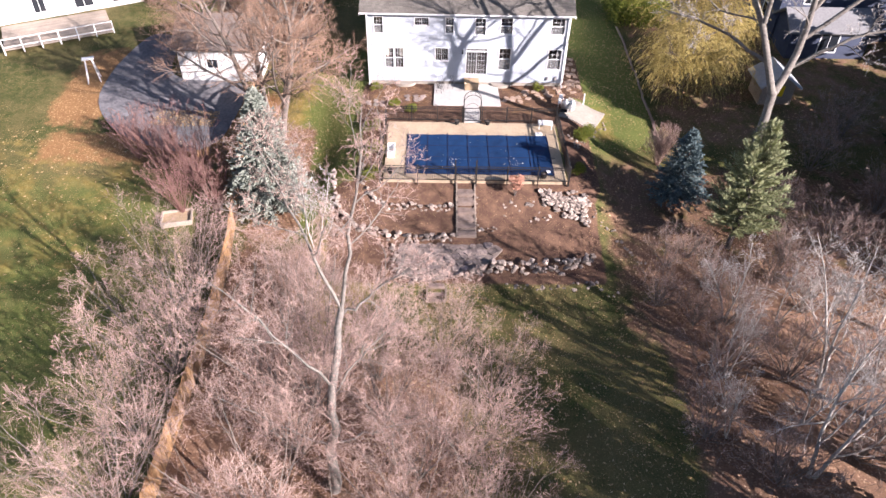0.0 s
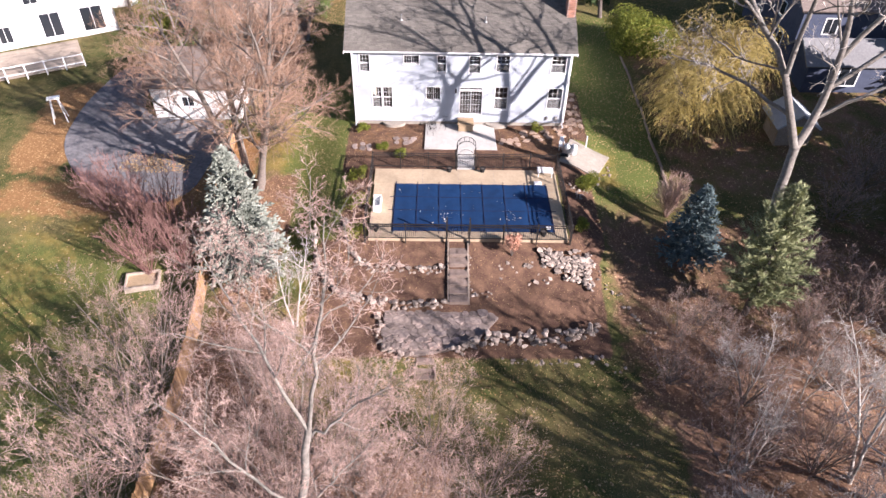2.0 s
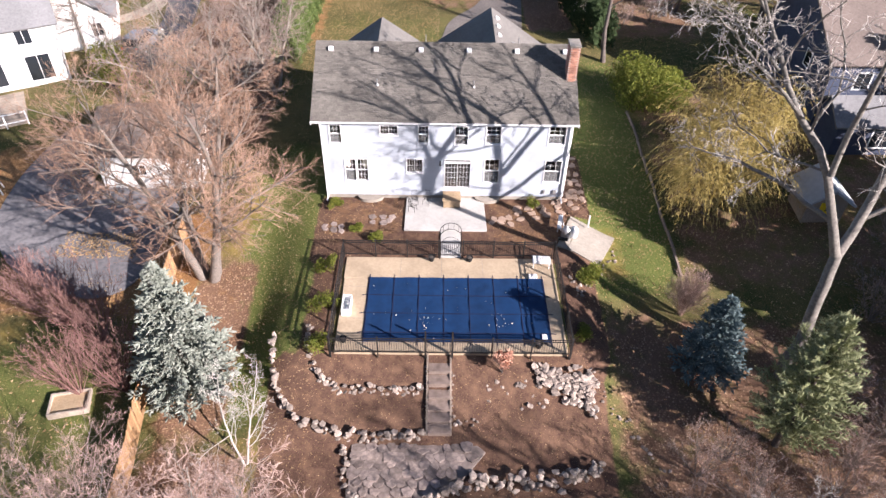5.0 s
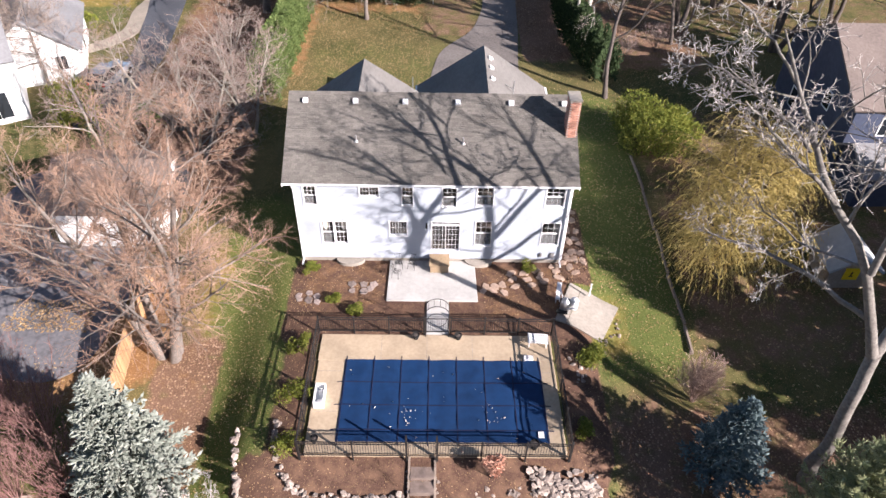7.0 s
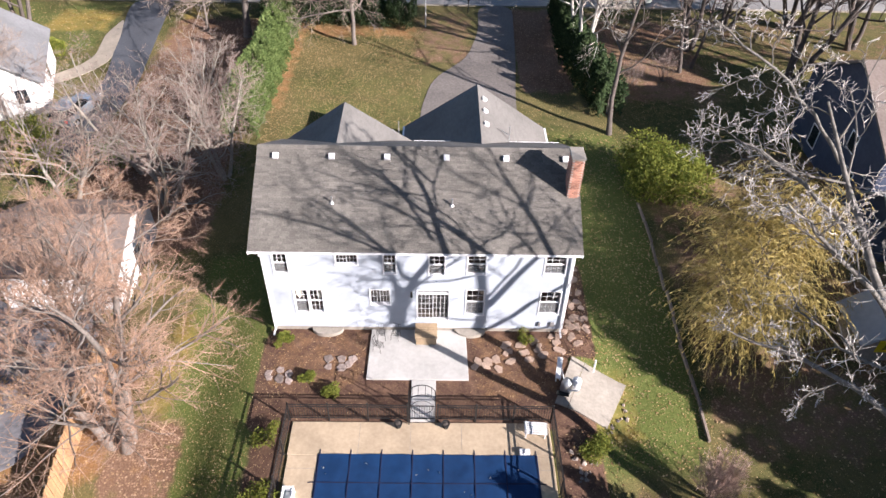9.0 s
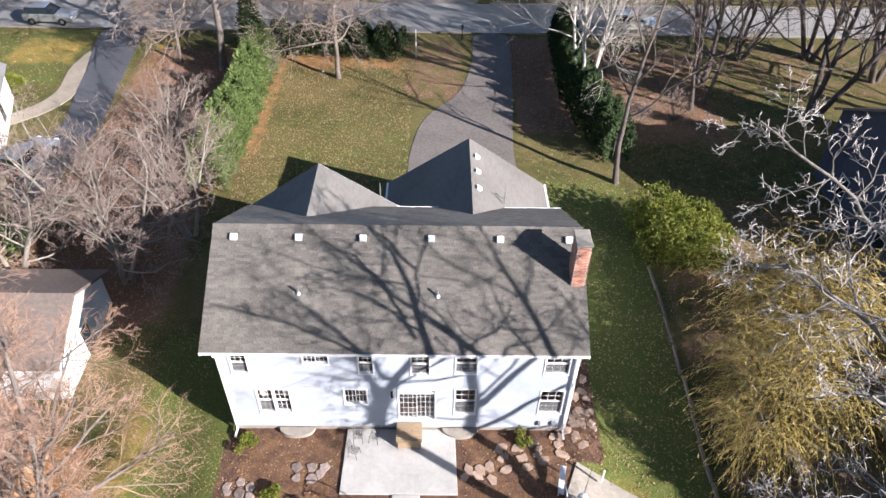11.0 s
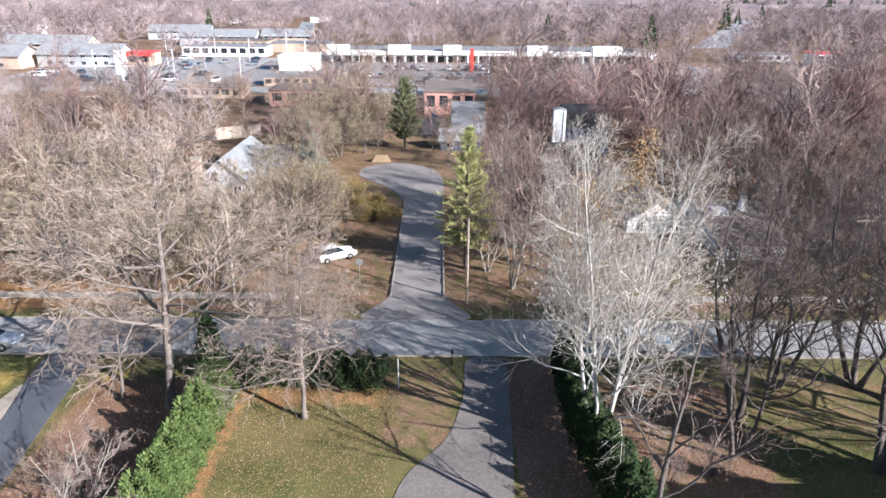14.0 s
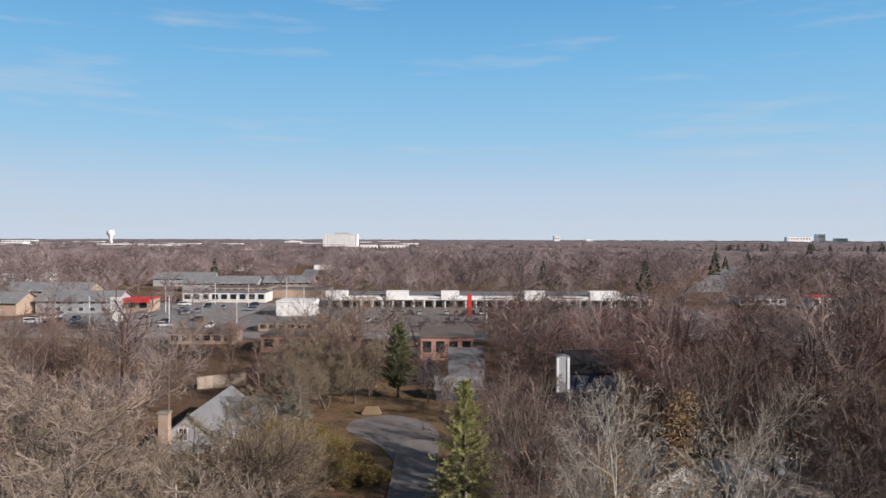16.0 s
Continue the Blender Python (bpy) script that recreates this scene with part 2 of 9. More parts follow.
ROOF_LIGHT = surface("silvery_shingle", (0.19, 0.195, 0.205), (0.28, 0.285, 0.296), 14, 0.4, 0.9, relief=0.3)
ROOF_PALE = surface("pale_shingle", (0.17, 0.165, 0.16), (0.27, 0.265, 0.26), 16, 0.5, 0.95, relief=0.4)
BRICK = surface("red_brick", (0.342, 0.148, 0.102), (0.547, 0.308, 0.230), 14, 2.0, 0.9, relief=0.4, vary=0.35)
MORTAR = surface("mortar", (0.36, 0.33, 0.30), (0.50, 0.47, 0.44), 14, 2.0, 0.95)
COVER = surface("blue_pool_cover", (0.0025, 0.020, 0.070), (0.005, 0.035, 0.110), 2.5, 0.35, 0.75, relief=0.25, spec=0.25)
STRAP = surface("dark_strap", (0.006, 0.009, 0.03), (0.012, 0.016, 0.05), 9, 1, 0.7)
IRON = surface("black_iron", (0.012, 0.011, 0.011), (0.03, 0.027, 0.026), 12, 2, 0.5, metal=0.0)
GALV = surface("grey_metal", (0.38, 0.38, 0.39), (0.55, 0.55, 0.56), 10, 2, 0.4, metal=0.7)
WHITE_PLASTIC = surface("white_plastic", (0.72, 0.72, 0.72), (0.82, 0.82, 0.82), 6, 1.5, 0.4)
STONE = surface("field_stone", (0.150, 0.120, 0.104), (0.43, 0.36, 0.31), 5, 1.5, 0.85, relief=0.5, vary=0.4)
FLAG = surface("tan_flagstone", (0.27, 0.19, 0.145), (0.45, 0.335, 0.262), 5, 1.5, 0.85, relief=0.4, vary=0.2)
FENCEWOOD = surface("cedar_board", (0.30, 0.165, 0.080), (0.47, 0.295, 0.160), 8, 0.8, 0.8, relief=0.3, vary=0.25)
GREYWOOD = surface("weathered_wood", (0.25, 0.20, 0.16), (0.42, 0.36, 0.30), 8, 0.8, 0.85, relief=0.3, vary=0.2)
EDGEWOOD = surface("old_edging", (0.16, 0.125, 0.10), (0.28, 0.23, 0.19), 8, 0.8, 0.9, relief=0.3, vary=0.25)
TANWOOD = surface("tan_wood_step", (0.27, 0.195, 0.12), (0.42, 0.315, 0.205), 8, 0.8, 0.8, relief=0.3)
BARK = surface("grey_bark", (0.085, 0.070, 0.062), (0.25, 0.215, 0.19), 9, 1.2, 0.95, relief=0.6)
BARK_DARK = surface("dark_bark", (0.055, 0.045, 0.040), (0.165, 0.138, 0.122), 9, 1.2, 0.95, relief=0.6)
BARK_MID = surface("mottled_bark", (0.12, 0.105, 0.088), (0.38, 0.345, 0.295), 7, 1.6, 0.9, relief=0.9)
BARK_OAK = surface("furrowed_bark", (0.085, 0.076, 0.068), (0.28, 0.256, 0.23), 7, 1.4, 0.95, relief=0.9)
BARK_BIRCH = surface("birch_bark", (0.27, 0.25, 0.225), (0.58, 0.55, 0.51), 6, 1.2, 0.9, relief=0.4)
BARK_PALE = surface("pale_bark", (0.28, 0.255, 0.235), (0.56, 0.53, 0.49), 6, 1.0, 0.9, relief=0.4)
TWIG = leaf_matter("brown_twig", [(0.0, (0.129, 0.086, 0.073)), (0.5, (0.232, 0.168, 0.146)), (1.0, (0.344, 0.267, 0.232))])
TWIG_PINK = leaf_matter("pinkish_twig", [(0.0, (0.18, 0.110, 0.092)), (0.5, (0.362, 0.242, 0.205)), (1.0, (0.56, 0.42, 0.365))])
TWIG_WARM = leaf_matter("russet_twig", [(0.0, (0.145, 0.082, 0.056)), (0.5, (0.305, 0.188, 0.131)), (1.0, (0.455, 0.31, 0.228))])
TWIG_RED = leaf_matter("red_twig", [(0.0, (0.12, 0.055, 0.05)), (0.5, (0.235, 0.122, 0.108)), (1.0, (0.39, 0.245, 0.215))])
TWIG_DUSK = leaf_matter("dusky_twig", [(0.0, (0.062, 0.046, 0.042)), (0.5, (0.135, 0.102, 0.093)), (1.0, (0.25, 0.20, 0.18))])
TWIG_PALE = leaf_matter("pale_twig", [(0.0, (0.24, 0.21, 0.19)), (0.5, (0.46, 0.42, 0.39)), (1.0, (0.70, 0.66, 0.62))])
TWIG_TAN = leaf_matter("tan_street_twig", [(0.0, (0.135, 0.098, 0.080)), (0.5, (0.255, 0.198, 0.164)), (1.0, (0.40, 0.33, 0.28))])
TWIG_OLIVE = leaf_matter("olive_twig", [(0.0, (0.13, 0.10, 0.066)), (0.5, (0.25, 0.20, 0.135)), (1.0, (0.39, 0.335, 0.24))])
TONES = ((0.45, 0.43, 0.45), (0.78, 0.74, 0.74), (1.0, 0.97, 0.95), (1.25, 1.23, 1.20), (1.6, 1.55, 1.50))


def wood_matter(name, mid, spread, patch=0.11):
    """Massed twigs round one colour: darkest, middle and palest twig."""
    return leaf_matter(name, [(0.0, tuple(c * (1 - spread) for c in mid)), (0.5, mid), (1.0, tuple(min(0.8, c * (1 + spread * 1.3)) for c in mid))], patch=patch, share=0.4, tones=TONES)


TWIG_RUSSET = leaf_matter("russet_verge_twig", [(0.0, (0.034, 0.021, 0.019)), (0.5, (0.125, 0.074, 0.068)), (1.0, (0.36, 0.25, 0.22))])
WOOD_DARK = wood_matter("umber_twig", (0.075, 0.047, 0.044), 0.7)
WOOD_RED = wood_matter("dark_russet_twig", (0.145, 0.094, 0.090), 0.8)
WOOD_TAN = wood_matter("tan_twig", (0.195, 0.148, 0.118), 0.7)
WOOD_GREY = wood_matter("grey_mauve_twig", (0.205, 0.172, 0.168), 0.6)
WOOD_OLIVE = wood_matter("olive_wood_twig", (0.25, 0.195, 0.12), 0.5)
# haze is put into this colour: paler and mauver than the nearer twigs
WOOD_FAR = wood_matter("hazy_mauve_twig", (0.235, 0.195, 0.197), 0.45, 0.06)
WOOD_PLUM = wood_matter("plum_brown_twig", (0.185, 0.142, 0.142), 0.45, 0.06)
TWIG_BIRCH = leaf_matter("whitish_twig", [(0.0, (0.20, 0.17, 0.14)), (0.5, (0.40, 0.355, 0.30)), (1.0, (0.66, 0.61, 0.54))])
DRYLEAF = leaf_matter("dry_leaf", [(0.0, (0.28, 0.16, 0.07)), (0.5, (0.46, 0.30, 0.15)), (1.0, (0.60, 0.46, 0.28))], glow=0.3)
WILLOW_LEAF = leaf_matter("yellow_willow", [(0.0, (0.230, 0.167, 0.046)), (0.5, (0.460, 0.356, 0.109)), (1.0, (0.667, 0.552, 0.230))], glow=0.3)
GREENLEAF = leaf_matter("yellow_green_leaf", [(0.0, (0.060, 0.090, 0.014)), (0.5, (0.156, 0.186, 0.030)), (1.0, (0.300, 0.300, 0.060))], glow=0.3)
HEDGE = leaf_matter("cedar_spray", [(0.0, (0.042, 0.074, 0.021)), (0.5, (0.105, 0.155, 0.046)), (1.0, (0.195, 0.243, 0.086))])
YEW = leaf_matter("dark_yew", [(0.0, (0.012, 0.025, 0.010)), (0.5, (0.03, 0.055, 0.02)), (1.0, (0.07, 0.10, 0.04))])
BLUE_NEEDLE = leaf_matter("blue_spruce_needle", [(0.0, (0.120, 0.140, 0.116)), (0.5, (0.213, 0.240, 0.204)), (1.0, (0.345, 0.360, 0.312))])
DEEP_NEEDLE = leaf_matter("deep_blue_needle", [(0.0, (0.042, 0.066, 0.072)), (0.5, (0.098, 0.140, 0.146)), (1.0, (0.20, 0.26, 0.262))])
PINE_NEEDLE = leaf_matter("pine_needle", [(0.0, (0.105, 0.120, 0.052)), (0.5, (0.225, 0.243, 0.120)), (1.0, (0.38, 0.395, 0.23))])
LIME_NEEDLE = leaf_matter("yellow_pine_needle", [(0.0, (0.145, 0.150, 0.050)), (0.5, (0.275, 0.275, 0.10)), (1.0, (0.42, 0.41, 0.19))])
DULL_NEEDLE = leaf_matter("dull_green_needle", [(0.0, (0.065, 0.075, 0.036)), (0.5, (0.135, 0.145, 0.072)), (1.0, (0.24, 0.24, 0.13))])
PINKLEAF = leaf_matter("pink_seed_head", [(0.0, (0.36, 0.17, 0.11)), (1.0, (0.60, 0.36, 0.27))])
WHITEWALL = surface("white_house_wall", (0.66, 0.66, 0.66), (0.78, 0.78, 0.77), 3, 0.3, 0.7, relief=0.04)
FARWHITE = surface("bright_white_wall", (0.80, 0.80, 0.80), (0.90, 0.90, 0.89), 2, 0.2, 0.7)
GREYWALL = surface("grey_siding", (0.33, 0.35, 0.37), (0.45, 0.47, 0.49), 3, 0.3, 0.7, relief=0.04)
NAVYWALL = surface("dark_blue_siding", (0.04, 0.05, 0.085), (0.07, 0.085, 0.13), 3, 0.3, 0.7, relief=0.04)
TANWALL = surface("tan_brick_wall", (0.38, 0.28, 0.21), (0.52, 0.40, 0.32), 8, 0.3, 0.85)
PINKWALL = surface("pink_brick_wall", (0.42, 0.22, 0.18), (0.56, 0.33, 0.27), 8, 0.3, 0.85)
GREYROOF = surface("far_grey_roof", (0.144, 0.144, 0.151), (0.245, 0.245, 0.252), 6, 0.3, 0.9)
BROWNROOF = surface("far_brown_roof", (0.12, 0.095, 0.085), (0.22, 0.18, 0.16), 6, 0.3, 0.9)
REDROOF = surface("red_canopy", (0.50, 0.035, 0.03), (0.65, 0.07, 0.06), 6, 0.5, 0.6)
DARK = surface("dark_void", (0.015, 0.015, 0.017), (0.03, 0.03, 0.033), 3, 0.5, 0.8)
SILVER = surface("silver_paint", (0.42, 0.45, 0.49), (0.50, 0.53, 0.57), 2, 0.6, 0.25, metal=0.6, relief=0.0)
WHITEPAINT = surface("white_car_paint", (0.72, 0.73, 0.74), (0.78, 0.78, 0.79), 2, 0.6, 0.25, relief=0.0)
NAVYPAINT = surface("dark_car_paint", (0.03, 0.035, 0.05), (0.05, 0.06, 0.08), 2, 0.6, 0.25, relief=0.0)
RUBBER = surface("rubber", (0.012, 0.012, 0.012), (0.025, 0.025, 0.025), 9, 2, 0.9)
YELLOW = surface("yellow_paint", (0.75, 0.50, 0.01), (0.85, 0.60, 0.03), 5, 1, 0.6, relief=0.0)

# ---- the lie of the land ----
COURT = surface("worn_court_asphalt", (0.085, 0.082, 0.09), (0.23, 0.222, 0.232), 4, 0.5, 0.9, relief=0.25)

def smooth(a, b, v):
    t = np.clip((np.asarray(v, float) - a) / (b - a), 0, 1)
    return t * t * (3 - 2 * t)


def span(v, a, b, soft=1.0):
    return smooth(a - soft, a + soft, v) * (1 - smooth(b - soft, b + soft, v))


SIDE_Y = [-5000, 0, 20, 27, 34, 43, 50, 56, 62, 75, 95, 110, 150, 320, 5000]
SIDE_Z = [-3, -3.0, -3.1, -3.3, -2.2, -1.35, -0.7, -0.4, 0.0, 0.15, 0.35, 0.6, 2.0, 2.0, 8.0]
BED_Y = [-5000, 20, 27, 30.2, 31.0, 33.9, 34.5, 36.3, 36.9, 38.2, 38.8, 62, 75, 95, 110, 150, 320, 5000]
BED_Z = [-3, -3.1, -3.4, -2.9, -2.3, -2.0, -1.55, -1.25, -0.85, -0.35, -0.06, 0.0, 0.15, 0.35, 0.6, 2.0, 2.0, 8.0]


def land(x, y):
    """Height of the ground."""
    x, y = np.asarray(x, float), np.asarray(y, float)
    w = span(x, -7.5, 11.5, 1.8)
    dip = 0.9 * span(x, -24, -13.5, 3.0) * span(y, 47, 63, 4.0)
    return w * np.interp(y, BED_Y, BED_Z) + (1 - w) * np.interp(y, SIDE_Y, SIDE_Z) - dip


def land_at(x, y):
    return float(land(x, y))


def stretched(lo, hi, step, far_lo, far_hi, grow=1.22):
    mid = list(np.arange(lo, hi + 1e-6, step))
    up, s = [hi], step
    while up[-1] < far_hi:
        s *= grow
        up.append(min(far_hi, up[-1] + s))
    down, s = [lo], step
    while down[-1] > far_lo:
        s *= grow
        down.append(max(far_lo, down[-1] - s))
    return np.array(down[:0:-1] + mid + up[1:])


GX, GY = stretched(-50, 50, 0.6, -4800, 4800), stretched(8, 128, 0.6, -3000, 4850, 1.12)
gx, gy = np.meshgrid(GX, GY)
gz = land(gx, gy)
rough_land = np.zeros_like(gz)
for i in range(len(GY)):
    if 5 < GY[i] < 140:
        for j in range(len(GX)):
            if abs(GX[j]) < 60:
                rough_land[i, j] = 0.10 * noise.noise((GX[j] * 0.35, GY[i] * 0.35, 3.0)) - 0.02
# flat where things are laid on the land
flat = np.maximum.reduce([span(gx, -7, 12.5, 1) * span(gy, 37, 70, 1), span(gy, 93, 109, 1.5), span(gx, -1, 11.5, 1) * span(gy, 66, 160, 1), span(gx, -31, -14, 2) * span(gy, 42, 100, 2)])
gz = gz + rough_land * (1 - flat)
nx, ny = len(GX), len(GY)
idx = np.arange(nx * ny).reshape(ny, nx)
quads = np.stack([idx[:-1, :-1], idx[:-1, 1:], idx[1:, 1:], idx[1:, :-1]], -1).reshape(-1, 4)
gm = array_mesh("ground", np.stack([gx, gy, gz], -1), quads, True)
X, Y = gx.ravel(), gy.ravel()
litter = np.maximum.reduce([
    span(X, -12.8, -8.9, 0.6) * span(Y, 34, 47, 1.5) * 0.72,
    span(X, 11.0, 80, 1.6) * (1 - smooth(41, 45, Y)) * smooth(29, 33, Y + 0.35 * X) * 0.62, span(X, 13.5, 80, 2.0) * (1 - smooth(30, 38, Y)) * 0.9,
    span(X, -13.2, -7.6, 1.2) * (1 - smooth(32, 36, Y)) * 0.85, span(X, -13.2, 2.0, 1.8) * (1 - smooth(24, 28, Y)) * 0.8,
    span(X, 17.4, 45, 0.6) * span(Y, 44, 71, 2) * 0.5,
    span(X, 10.2, 14.8, 0.5) * span(Y, 78, 94.6, 2) * 0.85, span(X, 15.5, 27, 0.8) * span(Y, 76, 93, 3) * 0.6, span(X, 17, 50, 1) * span(Y, 66, 84, 2) * 0.22,
    span(X, 0.5, 7.4, 1.5) * span(Y, 82, 94, 2) * 0.5, span(X, -22, -11.0, 1.5) * span(Y, 58, 92, 2) * 0.7, span(X, 25, 60, 2) * span(Y, 82, 94, 2) * 0.42,
    span(X, -80, 80, 10) * smooth(102, 104, Y) * (0.55 - 0.12 * span(X, 22, 62, 3) * span(Y, 106, 122, 2)),
    smooth(60, 90, np.abs(X)) * 0.6, smooth(130, 150, Y) * 0.5])
rust = np.maximum.reduce([
    span(X, -30.5, -26, 1.2) * span(Y, 46, 58, 2) * 0.8, span(X, -30, -14, 2) * span(Y, 41.5, 46, 1.2) * 0.62,
    span(X, -17, -12.2, 1) * span(Y, 43, 52, 2) * 0.8, span(X, -12.5, -9.0, 0.8) * span(Y, 35, 48, 1.5) * 0.30,
    span(X, -10.6, -8.9, 0.7) * span(Y, 74, 92, 2) * 0.6, span(X, -9, 1.5, 1) * span(Y, 87.5, 91, 1.2) * 0.6,
    span(X, -80, -24, 5) * span(Y, 103, 110, 1.5) * 0.7, span(X, 4, 11, 1.5) * span(Y, 33, 38, 1.0) * 0.35,
    span(X, 17, 24, 1.5) * span(Y, 78, 90, 3) * 0.22])

soil = np.maximum.reduce([
    span(X, -5.9, 10.4, 0.5) * span(Y, 45.6, 51.9, 0.4), span(X, -6.9, 10.8, 0.5) * span(Y, 30.9, 38.6, 0.5) * 0.95,
    # y 114 to 236: dark soil colour in place of shade under the woods
    span(Y, 114, 236, 4) * np.maximum(1 - smooth(-14, -9, X), smooth(10, 14, X)) * 0.5, span(X, 10.3, 12.0, 0.3) * span(Y, 50.3, 57.4, 0.4), span(X, 9.0, 11.5, 0.5) * span(Y, 38, 47, 0.5) * 0.8, span(X, -5.6, -3.7, 0.4) * span(Y, 37, 46, 0.4) * 0.8])
lush = np.maximum.reduce([
    span(X, 9.5, 17, 0.8) * span(Y, 44, 72, 2), span(X, -10.5, -4.6, 0.8) * span(Y, 35, 58, 2), span(X, -9, 6, 2) * span(Y, 66, 82, 4) * 0.40, span(X, 27, 60, 2) * span(Y, 84, 94.5, 1.5) * 0.2, span(X, 22, 62, 3) * span(Y, 108.5, 122, 2) * 0.12, span(X, -6.5, -0.2, 1) * span(Y, 130, 147, 2) * 0.8,
    span(X, -60, -14, 3) * span(Y, 8, 41, 3) * 0.55, span(X, -3, 12, 2) * span(Y, 10, 31, 2) * 0.2, span(X, -60, -27.5, 1) * span(Y, 84, 94.5, 1.0) * 0.6])
gold = np.maximum.reduce([
    span(X, -12.0, -9.5, 0.8) * span(Y, 46, 54, 2) * 0.5, span(X, -8.5, -3.2, 1.0) * span(Y, 27, 37, 2) * 0.42, span(X, -40, -20, 3) * span(Y, 30, 46, 3) * 0.36, span(X, -21.5, -19, 0.8) * span(Y, 76, 94, 1) * 0.7, span(X, -34, -27.5, 1.0) * span(Y, 88, 93, 1) * 0.6, span(X, 10, 14, 1) * span(Y, 45, 50, 1) * 0.5])
mulch = np.maximum(span(X, -5.6, -0.3, 0.5) * span(Y, 47.5, 51.9, 0.6), span(X, 5.1, 10.6, 0.5) * span(Y, 47.0, 51.9, 0.6)) * 0.30
for name, values in (("mulch", mulch), ("litter", litter), ("rust", rust), ("soil", soil), ("lush", lush), ("gold", gold)):
    gm.attributes.new(name, "FLOAT", "POINT").data.foreach_set("value", values.astype(np.float32))
gm.materials.append(GROUND)
tagged(new("ground", gm), "autumn lawn and leaf litter over rolling ground", "ground", kind="structure")


def sheet(outline, step=1.5, lift=0.04, skirt=0.12):
    """A thin slab over an outline that follows the land."""
    bm = bmesh.new()
    bm.faces.new([bm.verts.new((x, y, 0)) for x, y in outline])
    xs, ys = [p[0] for p in outline], [p[1] for p in outline]
    for axis, lo, hi in ((0, min(xs), max(xs)), (1, min(ys), max(ys))):
        no = (1, 0, 0) if axis == 0 else (0, 1, 0)
        for c in np.arange(lo + step, hi, step):
            bmesh.ops.bisect_plane(bm, geom=bm.verts[:] + bm.edges[:] + bm.faces[:], plane_co=(c, 0, 0) if axis == 0 else (0, c, 0), plane_no=no)
    bmesh.ops.recalc_face_normals(bm, faces=bm.faces)
    if sum(f.normal.z for f in bm.faces) < 0:
        bmesh.ops.reverse_faces(bm, faces=bm.faces)
    edge = [e for e in bm.edges if len(e.link_faces) == 1]
    for v in bm.verts:
        v.co.z = land_at(v.co.x, v.co.y) + lift
    made = bmesh.ops.extrude_edge_only(bm, edges=edge)["geom"]
    for v in made:
        if isinstance(v, bmesh.types.BMVert):
            v.co.z -= skirt
    me = bpy.data.meshes.new("sheet")
    bm.to_mesh(me)
    bm.free()
    return me


def rounded_way(points, radius=0.4, n=5):
    """Rounds the corners of an outline."""
    out = []
    k = len(points)
    for i in range(k):
        a, b, c = Vector(points[i - 1]), Vector(points[i]), Vector(points[(i + 1) % k])
        p, q = b + (a - b).normalized() * min(radius, (a - b).length / 2.1), b + (c - b).normalized() * min(radius, (c - b).length / 2.1)
        for t in np.linspace(0, 1, n).tolist():
            w = (1 - t) ** 2 * p + 2 * t * (1 - t) * b + t * t * q
            out.append((w.x, w.y))
    return out


# ---- roads and drives ----
tagged(part("road", sheet([(-420, 95.2), (420, 95.2), (420, 101.6), (-420, 101.6)], 4.0), ROAD), "worn pale grey residential road with tree shadows", "road", kind="structure")
tagged(part("side_road", sheet(rounded_way([(-3.2, 101.62), (9.0, 101.62), (5.6, 106), (5.5, 140), (5.9, 146), (4.0, 153), (-1.5, 157), (-7.0, 154), (-7.8, 148.5), (-2, 142), (0.4, 136), (0.4, 106)], 2.5), 2.0, 0.045), ASPHALT), "grey asphalt side street ending in a turning circle", "road", kind="structure")
tagged(part("driveway", sheet(rounded_way([(2.0, 66.6), (9.8, 66.6), (9.6, 76), (10.2, 84), (10.7, 95.18), (7.2, 95.18), (7.1, 89.5), (5.9, 84), (2.8, 80), (1.9, 75)], 1.8), 1.5), DRIVE), "grey asphalt driveway with a leaf-strewn edge", "driveway", kind="structure")
tagged(part("neighbour_driveway", sheet(rounded_way([(-27.2, 95.18), (-27.2, 93), (-24.6, 79), (-25.5, 66), (-22.6, 66), (-21.6, 78), (-23.3, 93), (-22.9, 95.18)], 1.2), 2.0), ASPHALT_DARK), "dark sealed asphalt driveway between lawns", "driveway", kind="structure")
tagged(part("neighbour_court", sheet(rounded_way([(-27.2, 49.3), (-24.3, 45.4), (-18.9, 43.0), (-16.2, 44.3), (-15.8, 54.3), (-23.0, 54.4), (-23.5, 61), (-26.0, 61), (-27.4, 55.0)], 2.2), 1.5), COURT), "grey asphalt parking court with a leaf island", "driveway", kind="structure")
for label_x, y0 in ((-110, 106.0), (15, 105.7)):
    tagged(part("pavement", sheet([(label_x, y0), (label_x + 100, y0), (label_x + 100, y0 + 1.3), (label_x, y0 + 1.3)], 3.0, 0.05), SLABS), "pale concrete pavement beside the road", "pavement", kind="structure")
tagged(part("neighbour_path", sheet(rounded_way([(-29.5, 77.4), (-26.6, 80.0), (-25.3, 82.4), (-26.0, 87.2), (-26.9, 91.0), (-27.5, 87.4), (-26.9, 83.4), (-27.6, 81.4), (-30.4, 78.6)], 1.0), 1.5, 0.05), DUSTY), "pale concrete walk beside a driveway", "path", kind="structure")
kerb = Geo()
for x0, x1, y in [(-420, -27.4, 95.05), (-22.7, 7.0, 95.05), (10.9, 420, 95.05), (-420, -3.4, 101.6), (9.2, 420, 101.6)]:
    for a in np.arange(x0, x1, 6.0):
        b = min(a + 6.0, x1)
        kerb.box(a, b, y, y + 0.15, land_at(a, y) - 0.1, land_at(a, y) + 0.13)
